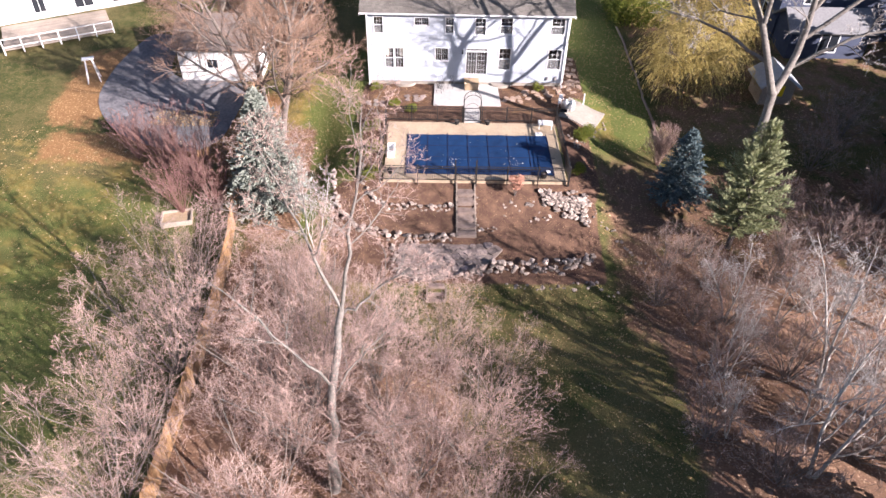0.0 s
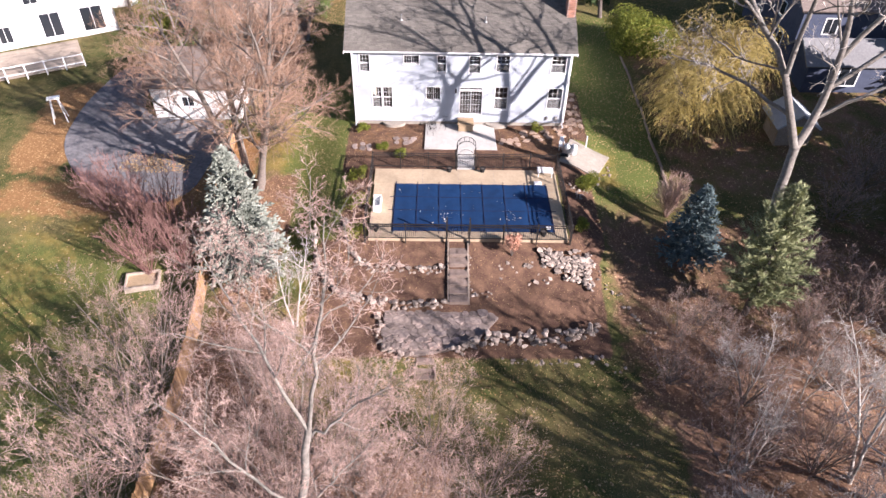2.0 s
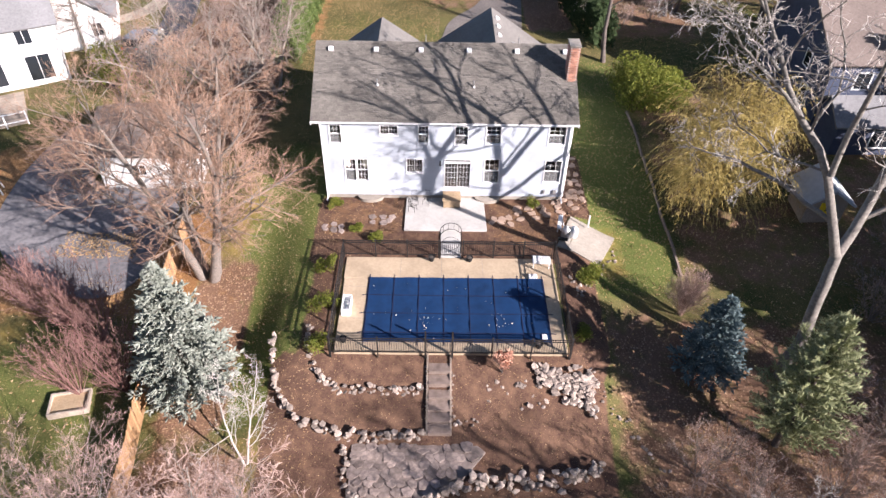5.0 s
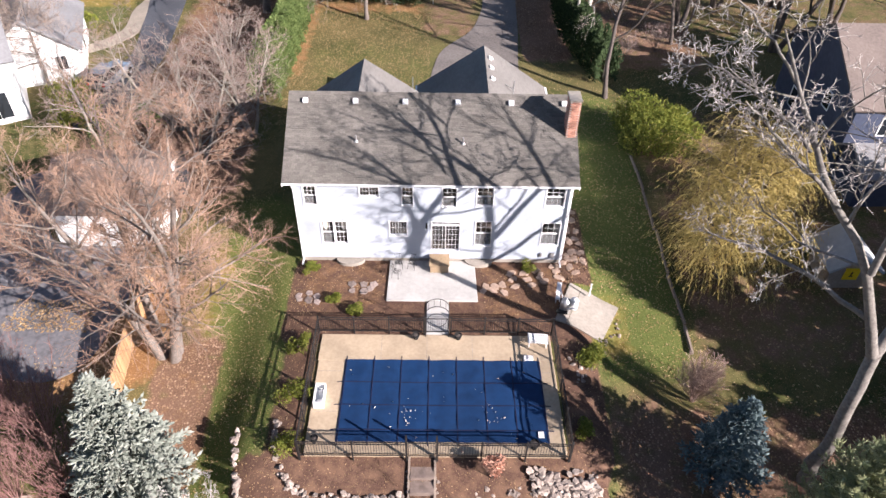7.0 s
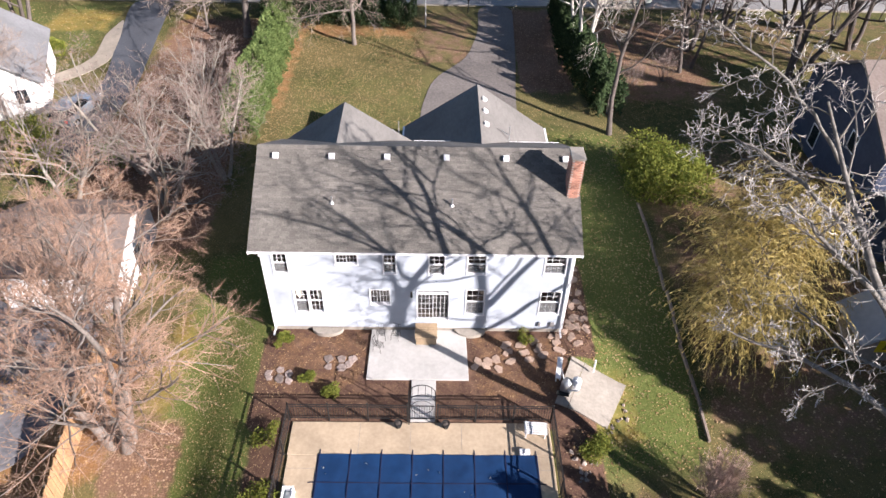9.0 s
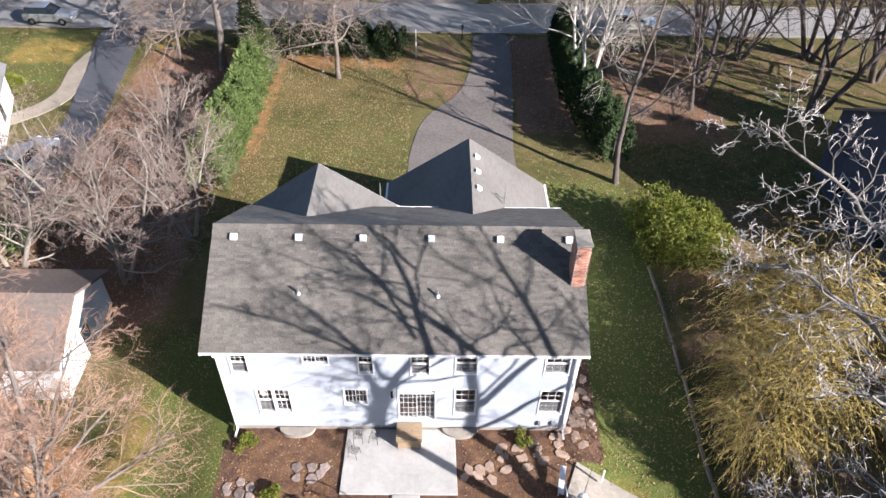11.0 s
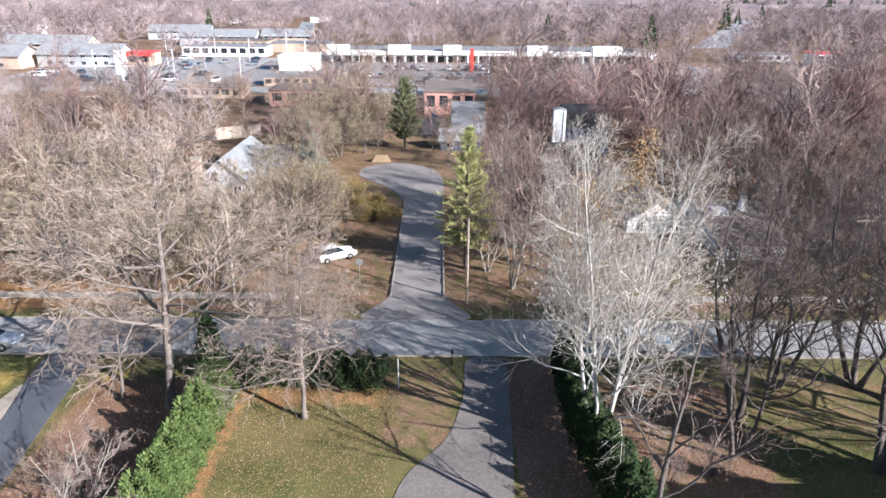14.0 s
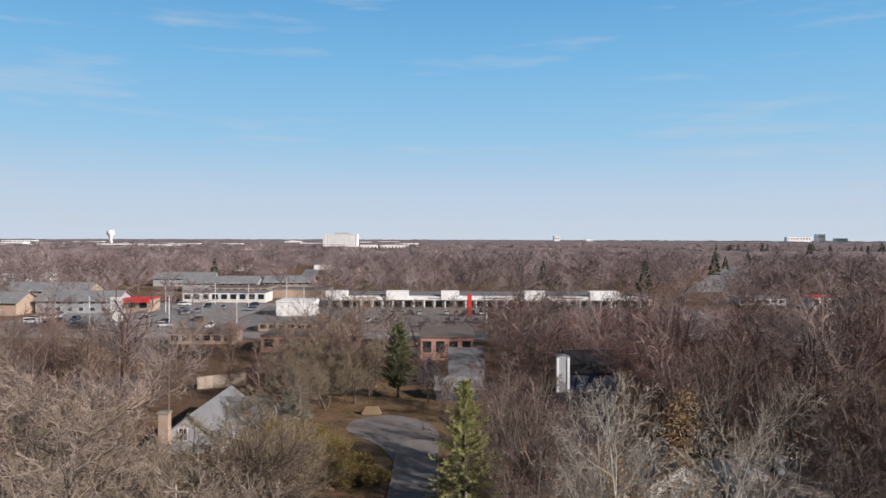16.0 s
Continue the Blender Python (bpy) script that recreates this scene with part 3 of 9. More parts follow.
for x in (0.25, 5.5):
    for a in np.arange(106.5, 139, 3.0):
        kerb.box(x, x + 0.15, a, min(a + 3.0, 139), land_at(x, a) - 0.1, land_at(x, a + 3) + 0.13)
tagged(part("kerb", kerb, SLABS), "pale concrete kerb along the road", "kerb", kind="structure")

# ---- the white house ----
WALL_Y, WALL_X0, WALL_X1, WALL_TOP, BASE = 51.85, -5.5, 10.25, 5.95, 0.28
REAR = [  # x0, x1, z0, z1, kind
    (-4.97, -4.22, 4.28, 5.64, "hung"), (-1.80, -0.66, 4.93, 5.62, "slide"), (0.60, 1.27, 4.34, 5.64, "hung"), (2.90, 3.74, 4.26, 5.62, "hung"),
    (4.86, 5.83, 4.36, 5.68, "hung"), (8.79, 9.88, 4.38, 5.70, "hung"), (-4.17, -2.66, 1.37, 3.12, "pair"), (-0.18, 0.89, 2.06, 3.17, "slide"),
    (2.29, 4.00, 0.88, 3.16, "door"), (4.88, 5.87, 1.34, 3.23, "hung"), (8.81, 9.90, 1.44, 3.17, "hung")]

house = thing("house", "two-storey white clapboard house with grey shingle roof", "house")
xs = sorted({WALL_X0, WALL_X1, *[o[0] for o in REAR], *[o[1] for o in REAR]})
zs = sorted({BASE, WALL_TOP, *[o[2] for o in REAR], *[o[3] for o in REAR]})
holed = lambda x, z: any(o[0] < x < o[1] and o[2] < z < o[3] for o in REAR)
wall = Geo()
for x0, x1 in zip(xs, xs[1:]):
    for z0, z1 in zip(zs, zs[1:]):
        if not holed((x0 + x1) / 2, (z0 + z1) / 2):
            wall.box(x0, x1, WALL_Y, WALL_Y + 0.2, z0, z1)
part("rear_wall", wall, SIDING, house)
boards, course = Geo(), 0.115
for k in range(int((WALL_TOP - BASE) / course)):
    z0, z1 = BASE + k * course, BASE + (k + 1) * course
    cuts = sorted({WALL_X0, WALL_X1, *[v for o in REAR if o[2] < z1 and o[3] > z0 for v in o[:2]]})
    for x0, x1 in zip(cuts, cuts[1:]):
        if any(o[2] < z1 and o[3] > z0 and o[0] < (x0 + x1) / 2 < o[1] for o in REAR):
            continue
        y = WALL_Y
        boards.add([(x0, y - 0.022, z0), (x1, y - 0.022, z0), (x1, y - 0.004, z1), (x0, y - 0.004, z1), (x0, y + 0.01, z0), (x1, y + 0.01, z0)], [(0, 1, 2, 3), (0, 4, 5, 1)])
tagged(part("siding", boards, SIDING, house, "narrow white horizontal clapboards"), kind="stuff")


def side_wall(x, y0, y1, top, name, eave):
    g = Geo()
    g.box(x, x + 0.2, y0, y1, BASE, top)
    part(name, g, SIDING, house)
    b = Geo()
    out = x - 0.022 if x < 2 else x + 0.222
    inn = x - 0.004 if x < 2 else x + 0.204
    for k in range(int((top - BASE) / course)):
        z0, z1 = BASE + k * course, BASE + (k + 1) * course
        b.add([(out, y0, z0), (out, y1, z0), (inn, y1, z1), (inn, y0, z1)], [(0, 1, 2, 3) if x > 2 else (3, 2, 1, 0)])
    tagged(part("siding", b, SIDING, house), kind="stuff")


side_wall(WALL_X0, WALL_Y + 0.2, 61.2, WALL_TOP, "side_wall", 6.05)
side_wall(WALL_X1 - 0.2, WALL_Y + 0.2, 61.2, WALL_TOP, "side_wall", 6.05)
g = Geo()
g.box(WALL_X0 + 0.2, WALL_X1 - 0.2, 61.0, 61.2, BASE, WALL_TOP)
part("front_wall", g, SIDING, house)
for x in (WALL_X0, WALL_X1 - 0.2):
    g = Geo()
    g.add([(x, 51.85, 5.95), (x, 61.2, 5.95), (x, 56.52, 8.62), (x + 0.2, 51.85, 5.95), (x + 0.2, 61.2, 5.95), (x + 0.2, 56.52, 8.62)],
          [(0, 2, 1), (3, 4, 5), (0, 1, 4, 3), (1, 2, 5, 4), (2, 0, 3, 5)])
    part("gable_wall", g, SIDING, house)
g = Geo()
g.box(WALL_X0 + 0.03, WALL_X1 - 0.03, WALL_Y + 0.03, 61.17, -0.3, BASE)
part("foundation", g, SLABS, house)
# added floors and partition; their dark colour makes the rooms look unlit
g = Geo()
g.box(WALL_X0 + 0.2, WALL_X1 - 0.2, WALL_Y + 0.2, 61.0, 3.3, 3.5)
g.box(WALL_X0 + 0.2, WALL_X1 - 0.2, WALL_Y + 0.2, 61.0, 0.75, 0.85)
g.box(WALL_X0 + 0.2, WALL_X1 - 0.2, 55.0, 55.1, 0.85, 5.9)
part("inner_floor", g, BARK_DARK, house, "added interior floor and partition, coloured dark for unlit rooms")


def real_glass():
    m, nt, b = nodes_of("clear_pane")
    b.inputs["Base Color"].default_value = (0.86, 0.9, 0.92, 1)
    b.inputs["Roughness"].default_value = 0.03
    b.inputs["Transmission Weight"].default_value = 1.0
    b.inputs["IOR"].default_value = 1.45
    return m


PANE = real_glass()


def screen_matter():
    """Fine grey insect mesh that lets half of the light through."""
    m, nt, b = nodes_of("insect_screen")
    nt.links.new(ramp(nt, noise_of(nt, 9, 3), [(0.3, (0.17, 0.175, 0.18)), (0.7, (0.24, 0.245, 0.25))]), b.inputs["Base Color"])
    b.inputs["Roughness"].default_value = 0.8
    b.inputs["Alpha"].default_value = 0.42
    return m


SCREEN = screen_matter()
CURTAIN = surface("cream_curtain", (0.60, 0.52, 0.42), (0.74, 0.67, 0.58), 7, 2, 0.9)


def frame_ring(g, x0, x1, z0, z1, y0, y1, w):
    g.box(x0, x1, y0, y1, z0, z0 + w)
    g.box(x0, x1, y0, y1, z1 - w, z1)
    g.box(x0, x0 + w, y0, y1, z0 + w, z1 - w)
    g.box(x1 - w, x1, y0, y1, z0 + w, z1 - w)


def sash(parent, x0, x1, z0, z1, y, cols, rows, screen=False):
    g = Geo()
    frame_ring(g, x0, x1, z0, z1, y, y + 0.04, 0.027)
    part("sash", g, TRIM, parent)
    for i in range(1, cols):
        x = x0 + (x1 - x0) * i / cols
        m = Geo()
        m.box(x - 0.009, x + 0.009, y + 0.020, y + 0.034, z0 + 0.045, z1 - 0.045)
        part("muntin", m, TRIM, parent)
    for j in range(1, rows):
        z = z0 + (z1 - z0) * j / rows
        m = Geo()
        m.box(x0 + 0.045, x1 - 0.045, y + 0.022, y + 0.032, z - 0.008, z + 0.008)
        part("muntin", m, TRIM, parent)
    p = Geo()
    p.box(x0 + 0.04, x1 - 0.04, y + 0.036, y + 0.042, z0 + 0.04, z1 - 0.04)
    ob = part("pane", p, PANE, parent)
    ob.visible_shadow = False
    if screen:
        s = Geo()
        s.box(x0 + 0.01, x1 - 0.01, y - 0.012, y - 0.009, z0 + 0.01, z1 - 0.01)
        part("insect_screen", s, SCREEN, parent, "grey insect screen over the lower sash")


for x0, x1, z0, z1, kind in REAR:
    g = Geo()
    w = 0.042
    frame_ring(g, x0 - 0.025, x1 + 0.025, z0 - 0.025, z1 + 0.025, WALL_Y - 0.045, WALL_Y + 0.12, w)
    if kind != "door":
        g.box(x0 - 0.05, x1 + 0.05, WALL_Y - 0.06, WALL_Y - 0.047, z0 - 0.045, z0 - 0.01)
    win = part("window" if kind != "door" else "sliding_door", g, TRIM, house, {"hung": "white double-hung window with small panes", "slide": "white sliding window with small panes", "pair": "twin double-hung windows with cream curtains", "door": "white sliding patio door with a transom"}[kind])
    a, b, c, d = x0 + 0.03, x1 - 0.03, z0 + 0.03, z1 - 0.03
    y = WALL_Y + 0.03
    if kind == "hung":
        m = (c + d) / 2
        sash(win, a, b, m - 0.02, d, y, 3, 2)
        sash(win, a, b, c, m + 0.02, y + 0.045, 3, 2, True)
    elif kind == "pair":
        m, h = (a + b) / 2, (c + d) / 2
        for p, q in ((a, m - 0.05), (m + 0.05, b)):
            sash(win, p, q, h - 0.02, d, y, 3, 2)
            sash(win, p, q, c, h + 0.02, y + 0.045, 3, 2, p < m - 0.3)
        mm = Geo()
        mm.box(m - 0.05, m + 0.05, WALL_Y - 0.03, WALL_Y + 0.1, c, d)
        part("mullion", mm, TRIM, win)
        for s, e in ((a + 0.05, a + 0.34), (b - 0.34, b - 0.05)):
            cu = Geo()
            n = 9
            for i in range(n):
                u0, u1 = s + (e - s) * i / n, s + (e - s) * (i + 1) / n
                yy = WALL_Y + 0.24 + 0.03 * (i % 2)
                cu.box(u0, u1, yy - 0.02 * (i % 2), yy + 0.02, d - 0.85 + 0.3 * abs(i - n / 2) / n, d)
            part("curtain", cu, CURTAIN, win, "cream swagged curtain")
    elif kind == "slide":
        m = (a + b) / 2
        sash(win, a, m + 0.02, c, d, y, 3, 2)
        sash(win, m - 0.02, b, c, d, y + 0.045, 3, 2)
    else:
        h = d - 0.24
        m = (a + b) / 2
        sash(win, a, b, h + 0.03, d, y, 5, 1)
        sash(win, a, m + 0.03, c, h, y, 4, 5)
        sash(win, m - 0.03, b, c, h, y + 0.045, 4, 5)
        bar = Geo()
        bar.box(a, b, WALL_Y - 0.03, WALL_Y + 0.1, h - 0.03, h + 0.03)
        part("transom_bar", bar, TRIM, win)
for x in (WALL_X0 - 0.03, WALL_X1 - 0.09):
    g = Geo()
    g.box(x, x + 0.12, WALL_Y - 0.035, WALL_Y - 0.023, BASE, WALL_TOP)
    part("corner_board", g, TRIM, house)
g = Geo()
g.rod((2.02, WALL_Y - 0.12, 2.75), (2.02, WALL_Y - 0.12, 3.0), 0.07, 0.05, 8)
g.box(1.97, 2.07, WALL_Y - 0.14, WALL_Y, 3.0, 3.06)
part("wall_lamp", g, IRON, house, "small black wall lantern beside the patio door")
for x, w in ((8.9, 0.12), (9.55, 0.2)):
    g = Geo()
    g.box(x, x + w, WALL_Y - 0.12, WALL_Y - 0.02, 0.55, 0.85)
    part("meter_box", g, GALV, house, "small grey utility box on the wall")

# roof: two slopes, each with courses of shingles
RIDGE_Y, RIDGE_Z, EAVE_Z, EAVE_Y0, EAVE_Y1, RX0, RX1 = 56.5, 8.95, 6.05, 51.50, 61.50, -6.0, 10.55
PITCH = math.atan2(RIDGE_Z - EAVE_Z, RIDGE_Y - EAVE_Y0)


def slope(g, a, b, c, d, thick=0.16):
    """A slab under the four corners given."""
    n = (Vector(b) - Vector(a)).cross(Vector(d) - Vector(a)).normalized() * thick
    p = [Vector(q) for q in (a, b, c, d)]
    g.add([*p, *[q - n for q in p]], [(0, 1, 2, 3), (7, 6, 5, 4), (0, 4, 5, 1), (1, 5, 6, 2), (2, 6, 7, 3), (3, 7, 4, 0)])


def tabs(origin, along, up, length, height, expo=0.135, wide=0.30, seed=1, thick=0.014):
    """Shingle tabs on a slope: corner, unit way along the eave, unit way up it. Returns per-tab corner lists."""
    rng = np.random.default_rng(seed)
    o, a, u = Vector(origin), Vector(along), Vector(up)
    n = a.cross(u).normalized()
    rows = int(height / expo)
    out = []
    for r in range(rows):
        s = -wide * rng.random()
        while s < length:
            e = s + wide * float(rng.choice([0.75, 1.0, 1.0, 1.3]))
            s0, e0 = max(0, s), min(length, e - 0.008)
            if e0 - s0 > 0.05:
                lift = thick * (1 + 0.5 * rng.random())
                base = o + u * (r * expo)
                p = [base + a * s0 + n * lift, base + a * e0 + n * lift, base + a * e0 + u * (expo + 0.01) + n * min(0.004, thick * 0.6), base + a * s0 + u * (expo + 0.01) + n * min(0.004, thick * 0.6)]
                p += [base + a * s0, base + a * e0]
                out.append([tuple(q) for q in p])
            s = e
    return out


TAB_FACES = [(0, 1, 2, 3), (0, 4, 5, 1), (0, 3, 4), (1, 5, 2)]
roof = Geo()
slope(roof, (RX0, EAVE_Y0, EAVE_Z), (RX1, EAVE_Y0, EAVE_Z), (RX1, RIDGE_Y, RIDGE_Z), (RX0, RIDGE_Y, RIDGE_Z))
slope(roof, (RX1, EAVE_Y1, EAVE_Z), (RX0, EAVE_Y1, EAVE_Z), (RX0, RIDGE_Y, RIDGE_Z), (RX1, RIDGE_Y, RIDGE_Z))
main_roof = part("roof", roof, SHINGLE, house, "weathered grey asphalt shingle roof")
up_way = (Vector((0, RIDGE_Y, RIDGE_Z)) - Vector((0, EAVE_Y0, EAVE_Z))).normalized()
SLOPE_LEN = math.hypot(RIDGE_Y - EAVE_Y0, RIDGE_Z - EAVE_Z)
rear_tabs = tabs((RX0, EAVE_Y0, EAVE_Z), (1, 0, 0), up_way, RX1 - RX0, SLOPE_LEN)
front_up = Vector((0, -up_way.y, up_way.z))
front_tabs = tabs((RX1, EAVE_Y1, EAVE_Z), (-1, 0, 0), front_up, RX1 - RX0, SLOPE_LEN, seed=2)
near_ridge = [t for t in rear_tabs if t[0][1] > 55.55]
rest = Geo()
for t in rear_tabs + front_tabs:
    if not (t[0][1] > 55.55 and t in near_ridge[:290]):
        rest.add(t, TAB_FACES)
tagged(part("shingles", rest, SHINGLE, main_roof), kind="stuff")
SHINGLE_TABS = near_ridge[:290]
cap = Geo()
for i, x in enumerate(np.arange(RX0, RX1 - 0.1, 0.3)):
    x1 = min(x + 0.32, RX1)
    h = 0.03 + 0.006 * (i % 2)
    cap.add([(x, RIDGE_Y - 0.16, RIDGE_Z - 0.09 + h), (x1, RIDGE_Y - 0.16, RIDGE_Z - 0.09 + h), (x1, RIDGE_Y, RIDGE_Z + h), (x, RIDGE_Y, RIDGE_Z + h), (x1, RIDGE_Y + 0.16, RIDGE_Z - 0.09 + h), (x, RIDGE_Y + 0.16, RIDGE_Z - 0.09 + h)], [(0, 1, 2, 3), (3, 2, 4, 5)])
tagged(part("ridge_cap", cap, SHINGLE, main_roof), kind="stuff")

# gutters, fascia, downspouts
def gutter(x0, x1, y, z, toward):
    g = Geo()
    g.box(x0, x1, y - 0.045, y + 0.045, z - 0.10, z - 0.005)
    g.box(x0, x1, y + 0.05 * toward - 0.006, y + 0.05 * toward + 0.006, z - 0.03, z + 0.01)
    part("gutter", g, TRIM, house)


gutter(RX0, RX1, EAVE_Y0 - 0.01, EAVE_Z, -1)
gutter(1.9, 4.6, EAVE_Y1 + 0.01, EAVE_Z, 1)
gutter(7.6, RX1, EAVE_Y1 + 0.01, EAVE_Z, 1)
g = Geo()
g.box(RX0 + 0.1, RX1 - 0.1, EAVE_Y0 + 0.1, WALL_Y - 0.03, EAVE_Z - 0.14, EAVE_Z - 0.10)
part("soffit", g, TRIM, house)
for x in (RX0, RX1 - 0.04):
    g = Geo()
    for ya, yb in ((EAVE_Y0, RIDGE_Y), (EAVE_Y1, RIDGE_Y)):
        p = [(x, ya, EAVE_Z - 0.02), (x, yb, RIDGE_Z - 0.02), (x, yb, RIDGE_Z - 0.24), (x, ya, EAVE_Z - 0.24)]
        g.add(p + [(q[0] + 0.04, q[1], q[2]) for q in p], [(0, 1, 2, 3), (7, 6, 5, 4), (0, 4, 5, 1), (2, 6, 7, 3), (1, 5, 6, 2), (3, 7, 4, 0)])
    part("rake_board", g, TRIM, house)
for x, y in ((10.14, WALL_Y - 0.11), (-5.44, WALL_Y - 0.11)):
    g = Geo()
    g.box(x - 0.045, x + 0.045, y - 0.035, y + 0.035, 0.25, 5.75)
    g.box(x - 0.045, x + 0.045, EAVE_Y0 - 0.02, y + 0.035, 5.74, 5.86)
    g.box(x - 0.045, x + 0.045, y - 0.5, y + 0.03, 0.16, 0.25)
    part("downspout", g, TRIM, house)

# white ridge vents and pipes
for x in (-5.0, -2.13, 0.72, 3.76, 6.82, 9.88):
    g = Geo()
    z = EAVE_Z + (55.95 - EAVE_Y0) * math.tan(PITCH)
    m = Matrix.Translation((x, 55.95, z)) @ Matrix.Rotation(PITCH, 4, "X")
    g.box(-0.15, 0.15, -0.15, 0.15, 0.02, 0.14, m)
    g.box(-0.15, 0.15, -0.15, 0.15, 0.14, 0.17, m)
    part("roof_vent", rounded(g, 0.012, 1), TRIM, main_roof, "square white roof vent")
for x, y in ((-1.98, 53.75), (4.05, 53.7)):
    z = EAVE_Z + (y - EAVE_Y0) * math.tan(PITCH)
    g = Geo()
    g.rod((x, y, z - 0.05), (x, y, z + 0.42), 0.045, 0.045, 8)
    g.rod((x, y, z - 0.02), (x, y + 0.03, z + 0.10), 0.13, 0.06, 8)
    part("vent_pipe", g, GALV, main_roof, "short grey vent pipe with flashing")

# chimney
CH = (9.86, 10.44, 54.15, 55.15, 6.6, 9.85)
g = Geo()
g.box(CH[0] + 0.008, CH[1] - 0.008, CH[2] + 0.008, CH[3] - 0.008, CH[4], CH[5])
chimney = part("chimney", g, MORTAR, house, "red brick chimney with a corbelled top")
g = Geo()
g.box(CH[0] - 0.06, CH[1] + 0.06, CH[2] - 0.06, CH[3] + 0.06, CH[5], CH[5] + 0.10)
part("chimney_cap", rounded(g, 0.02, 1), SLABS, chimney)
g = Geo()
g.box(-0.098, 0.098, -0.045, 0.02, -0.03, 0.03)
brick_mesh = rounded(g, 0.006, 1)
brick_mesh.materials.append(BRICK)
BRICKS = []
for k in range(42):
    z = CH[4] + 0.05 + k * 0.076
    off = 0.104 * (k % 2)
    for x in np.arange(CH[0] + 0.10 + off, CH[1] - 0.05, 0.208):
        BRICKS.append((x, CH[2] + 0.02, z, 0))
    for y in np.arange(CH[2] + 0.12 + off, CH[3] - 0.05, 0.208):
        BRICKS.append((CH[0] + 0.02, y, z, -90))
        if z > 8.4:
            BRICKS.append((CH[1] - 0.02, y, z, 90))
BRICKS = [b for b in BRICKS if b[2] > EAVE_Z + (b[1] - EAVE_Y0) * math.tan(PITCH) - 0.1]

# front wings
def wing(x0, x1, xr, zr, ze, yf, wall_x0, wall_x1, seed):
    w = Geo()
    top = ze - 0.1
    w.box(wall_x0, wall_x1, yf - 0.5, yf - 0.3, BASE, top)
    w.box(wall_x0, wall_x0 + 0.2, 61.2, yf - 0.5, BASE, top)
    w.box(wall_x1 - 0.2, wall_x1, 61.2, yf - 0.5, BASE, top)
    w.add([(wall_x0, yf - 0.5, top), (wall_x1, yf - 0.5, top), (xr, yf - 0.5, zr - 0.25), (wall_x0, yf - 0.3, top), (wall_x1, yf - 0.3, top), (xr, yf - 0.3, zr - 0.25)], [(0, 1, 2), (5, 4, 3), (0, 2, 5, 3), (1, 4, 5, 2)])
    part("wing_wall", w, SIDING, house)
    r = Geo()
    yb = 58.2
    slope(r, (x1, yb, ze), (x1, yf, ze), (xr, yf, zr), (xr, yb, zr))
    slope(r, (x0, yf, ze), (x0, yb, ze), (xr, yb, zr), (xr, yf, zr))
    wr = part("wing_roof", r, WING_SHINGLE, house, "grey shingle gable roof over a front wing")
    t = Geo()
    up = (Vector((xr, 0, zr)) - Vector((x1, 0, ze))).normalized()
    for q in tabs((x1, yb, ze), (0, 1, 0), up, yf - yb, math.hypot(xr - x1, zr - ze), seed=seed, thick=0.005):
        t.add(q, TAB_FACES)
    up = (Vector((xr, 0, zr)) - Vector((x0, 0, ze))).normalized()
    for q in tabs((x0, yf, ze), (0, -1, 0), up, yf - yb, math.hypot(xr - x0, zr - ze), seed=seed + 1, thick=0.005):
        t.add(q, TAB_FACES)
    tagged(part("shingles", t, WING_SHINGLE, wr), kind="stuff")
    for xe, s in ((x0, -1), (x1, 1)):
        gg = Geo()
        gg.box(min(xe, xe + 0.12 * s), max(xe, xe + 0.12 * s), 61.6, yf, ze - 0.14, ze + 0.005)
        part("gutter", gg, TRIM, house)
    b = Geo()
    for xe in (x0, x1):
        p = [(xe, yf, ze - 0.02), (xr, yf, zr - 0.02), (xr, yf, zr - 0.22), (xe, yf, ze - 0.22)]
        b.add(p + [(q[0], q[1] + 0.04, q[2]) for q in p], [(0, 1, 2, 3), (7, 6, 5, 4), (0, 4, 5, 1), (2, 6, 7, 3), (1, 5, 6, 2), (3, 7, 4, 0)])
    part("rake_board", b, TRIM, house)
    return wr


left_wing = wing(-6.15, 1.85, -2.24, 7.88, 5.12, 62.8, -5.7, 1.4, 11)
right_wing = wing(1.1, 10.4, 5.8, 7.22, 4.02, 66.4, 1.6, 9.95, 21)


def small_vent(x, y, xr, zr, x1, ze, parent):
    k = (zr - ze) / (x1 - xr)
    z = zr - k * (x - xr)
    m = Matrix.Translation((x, y, z)) @ Matrix.Rotation(math.atan(k), 4, "Y")
    g = Geo()
    g.box(-0.13, 0.13, -0.13, 0.13, 0.02, 0.12, m)
    g.box(-0.16, 0.16, -0.16, 0.16, 0.12, 0.15, m)
    part("roof_vent", g, TRIM, parent, "square white roof vent")


for y in (61.0, 62.4):
    small_vent(-1.9 + 0.05, y, -2.24, 7.64, 1.85, 5.12, left_wing)
for y in (61.9, 63.4, 64.8):
    small_vent(6.15, y, 5.8, 7.22, 10.4, 4.02, right_wing)
g = Geo()
g.rod((7.6, 61.9, 5.9), (7.6, 61.9, 6.9), 0.035, 0.035, 6)
g.rod((6.8, 62.9, 6.3), (7.6, 61.9, 6.3), 0.02, 0.02, 6)
part("vent_pipe", g, GALV, right_wing)
g = Geo()
g.rod((0.9, 63.0, 5.4), (0.9, 63.0, 6.5), 0.025, 0.025, 6)
part("vent_pipe", g, GALV, left_wing)

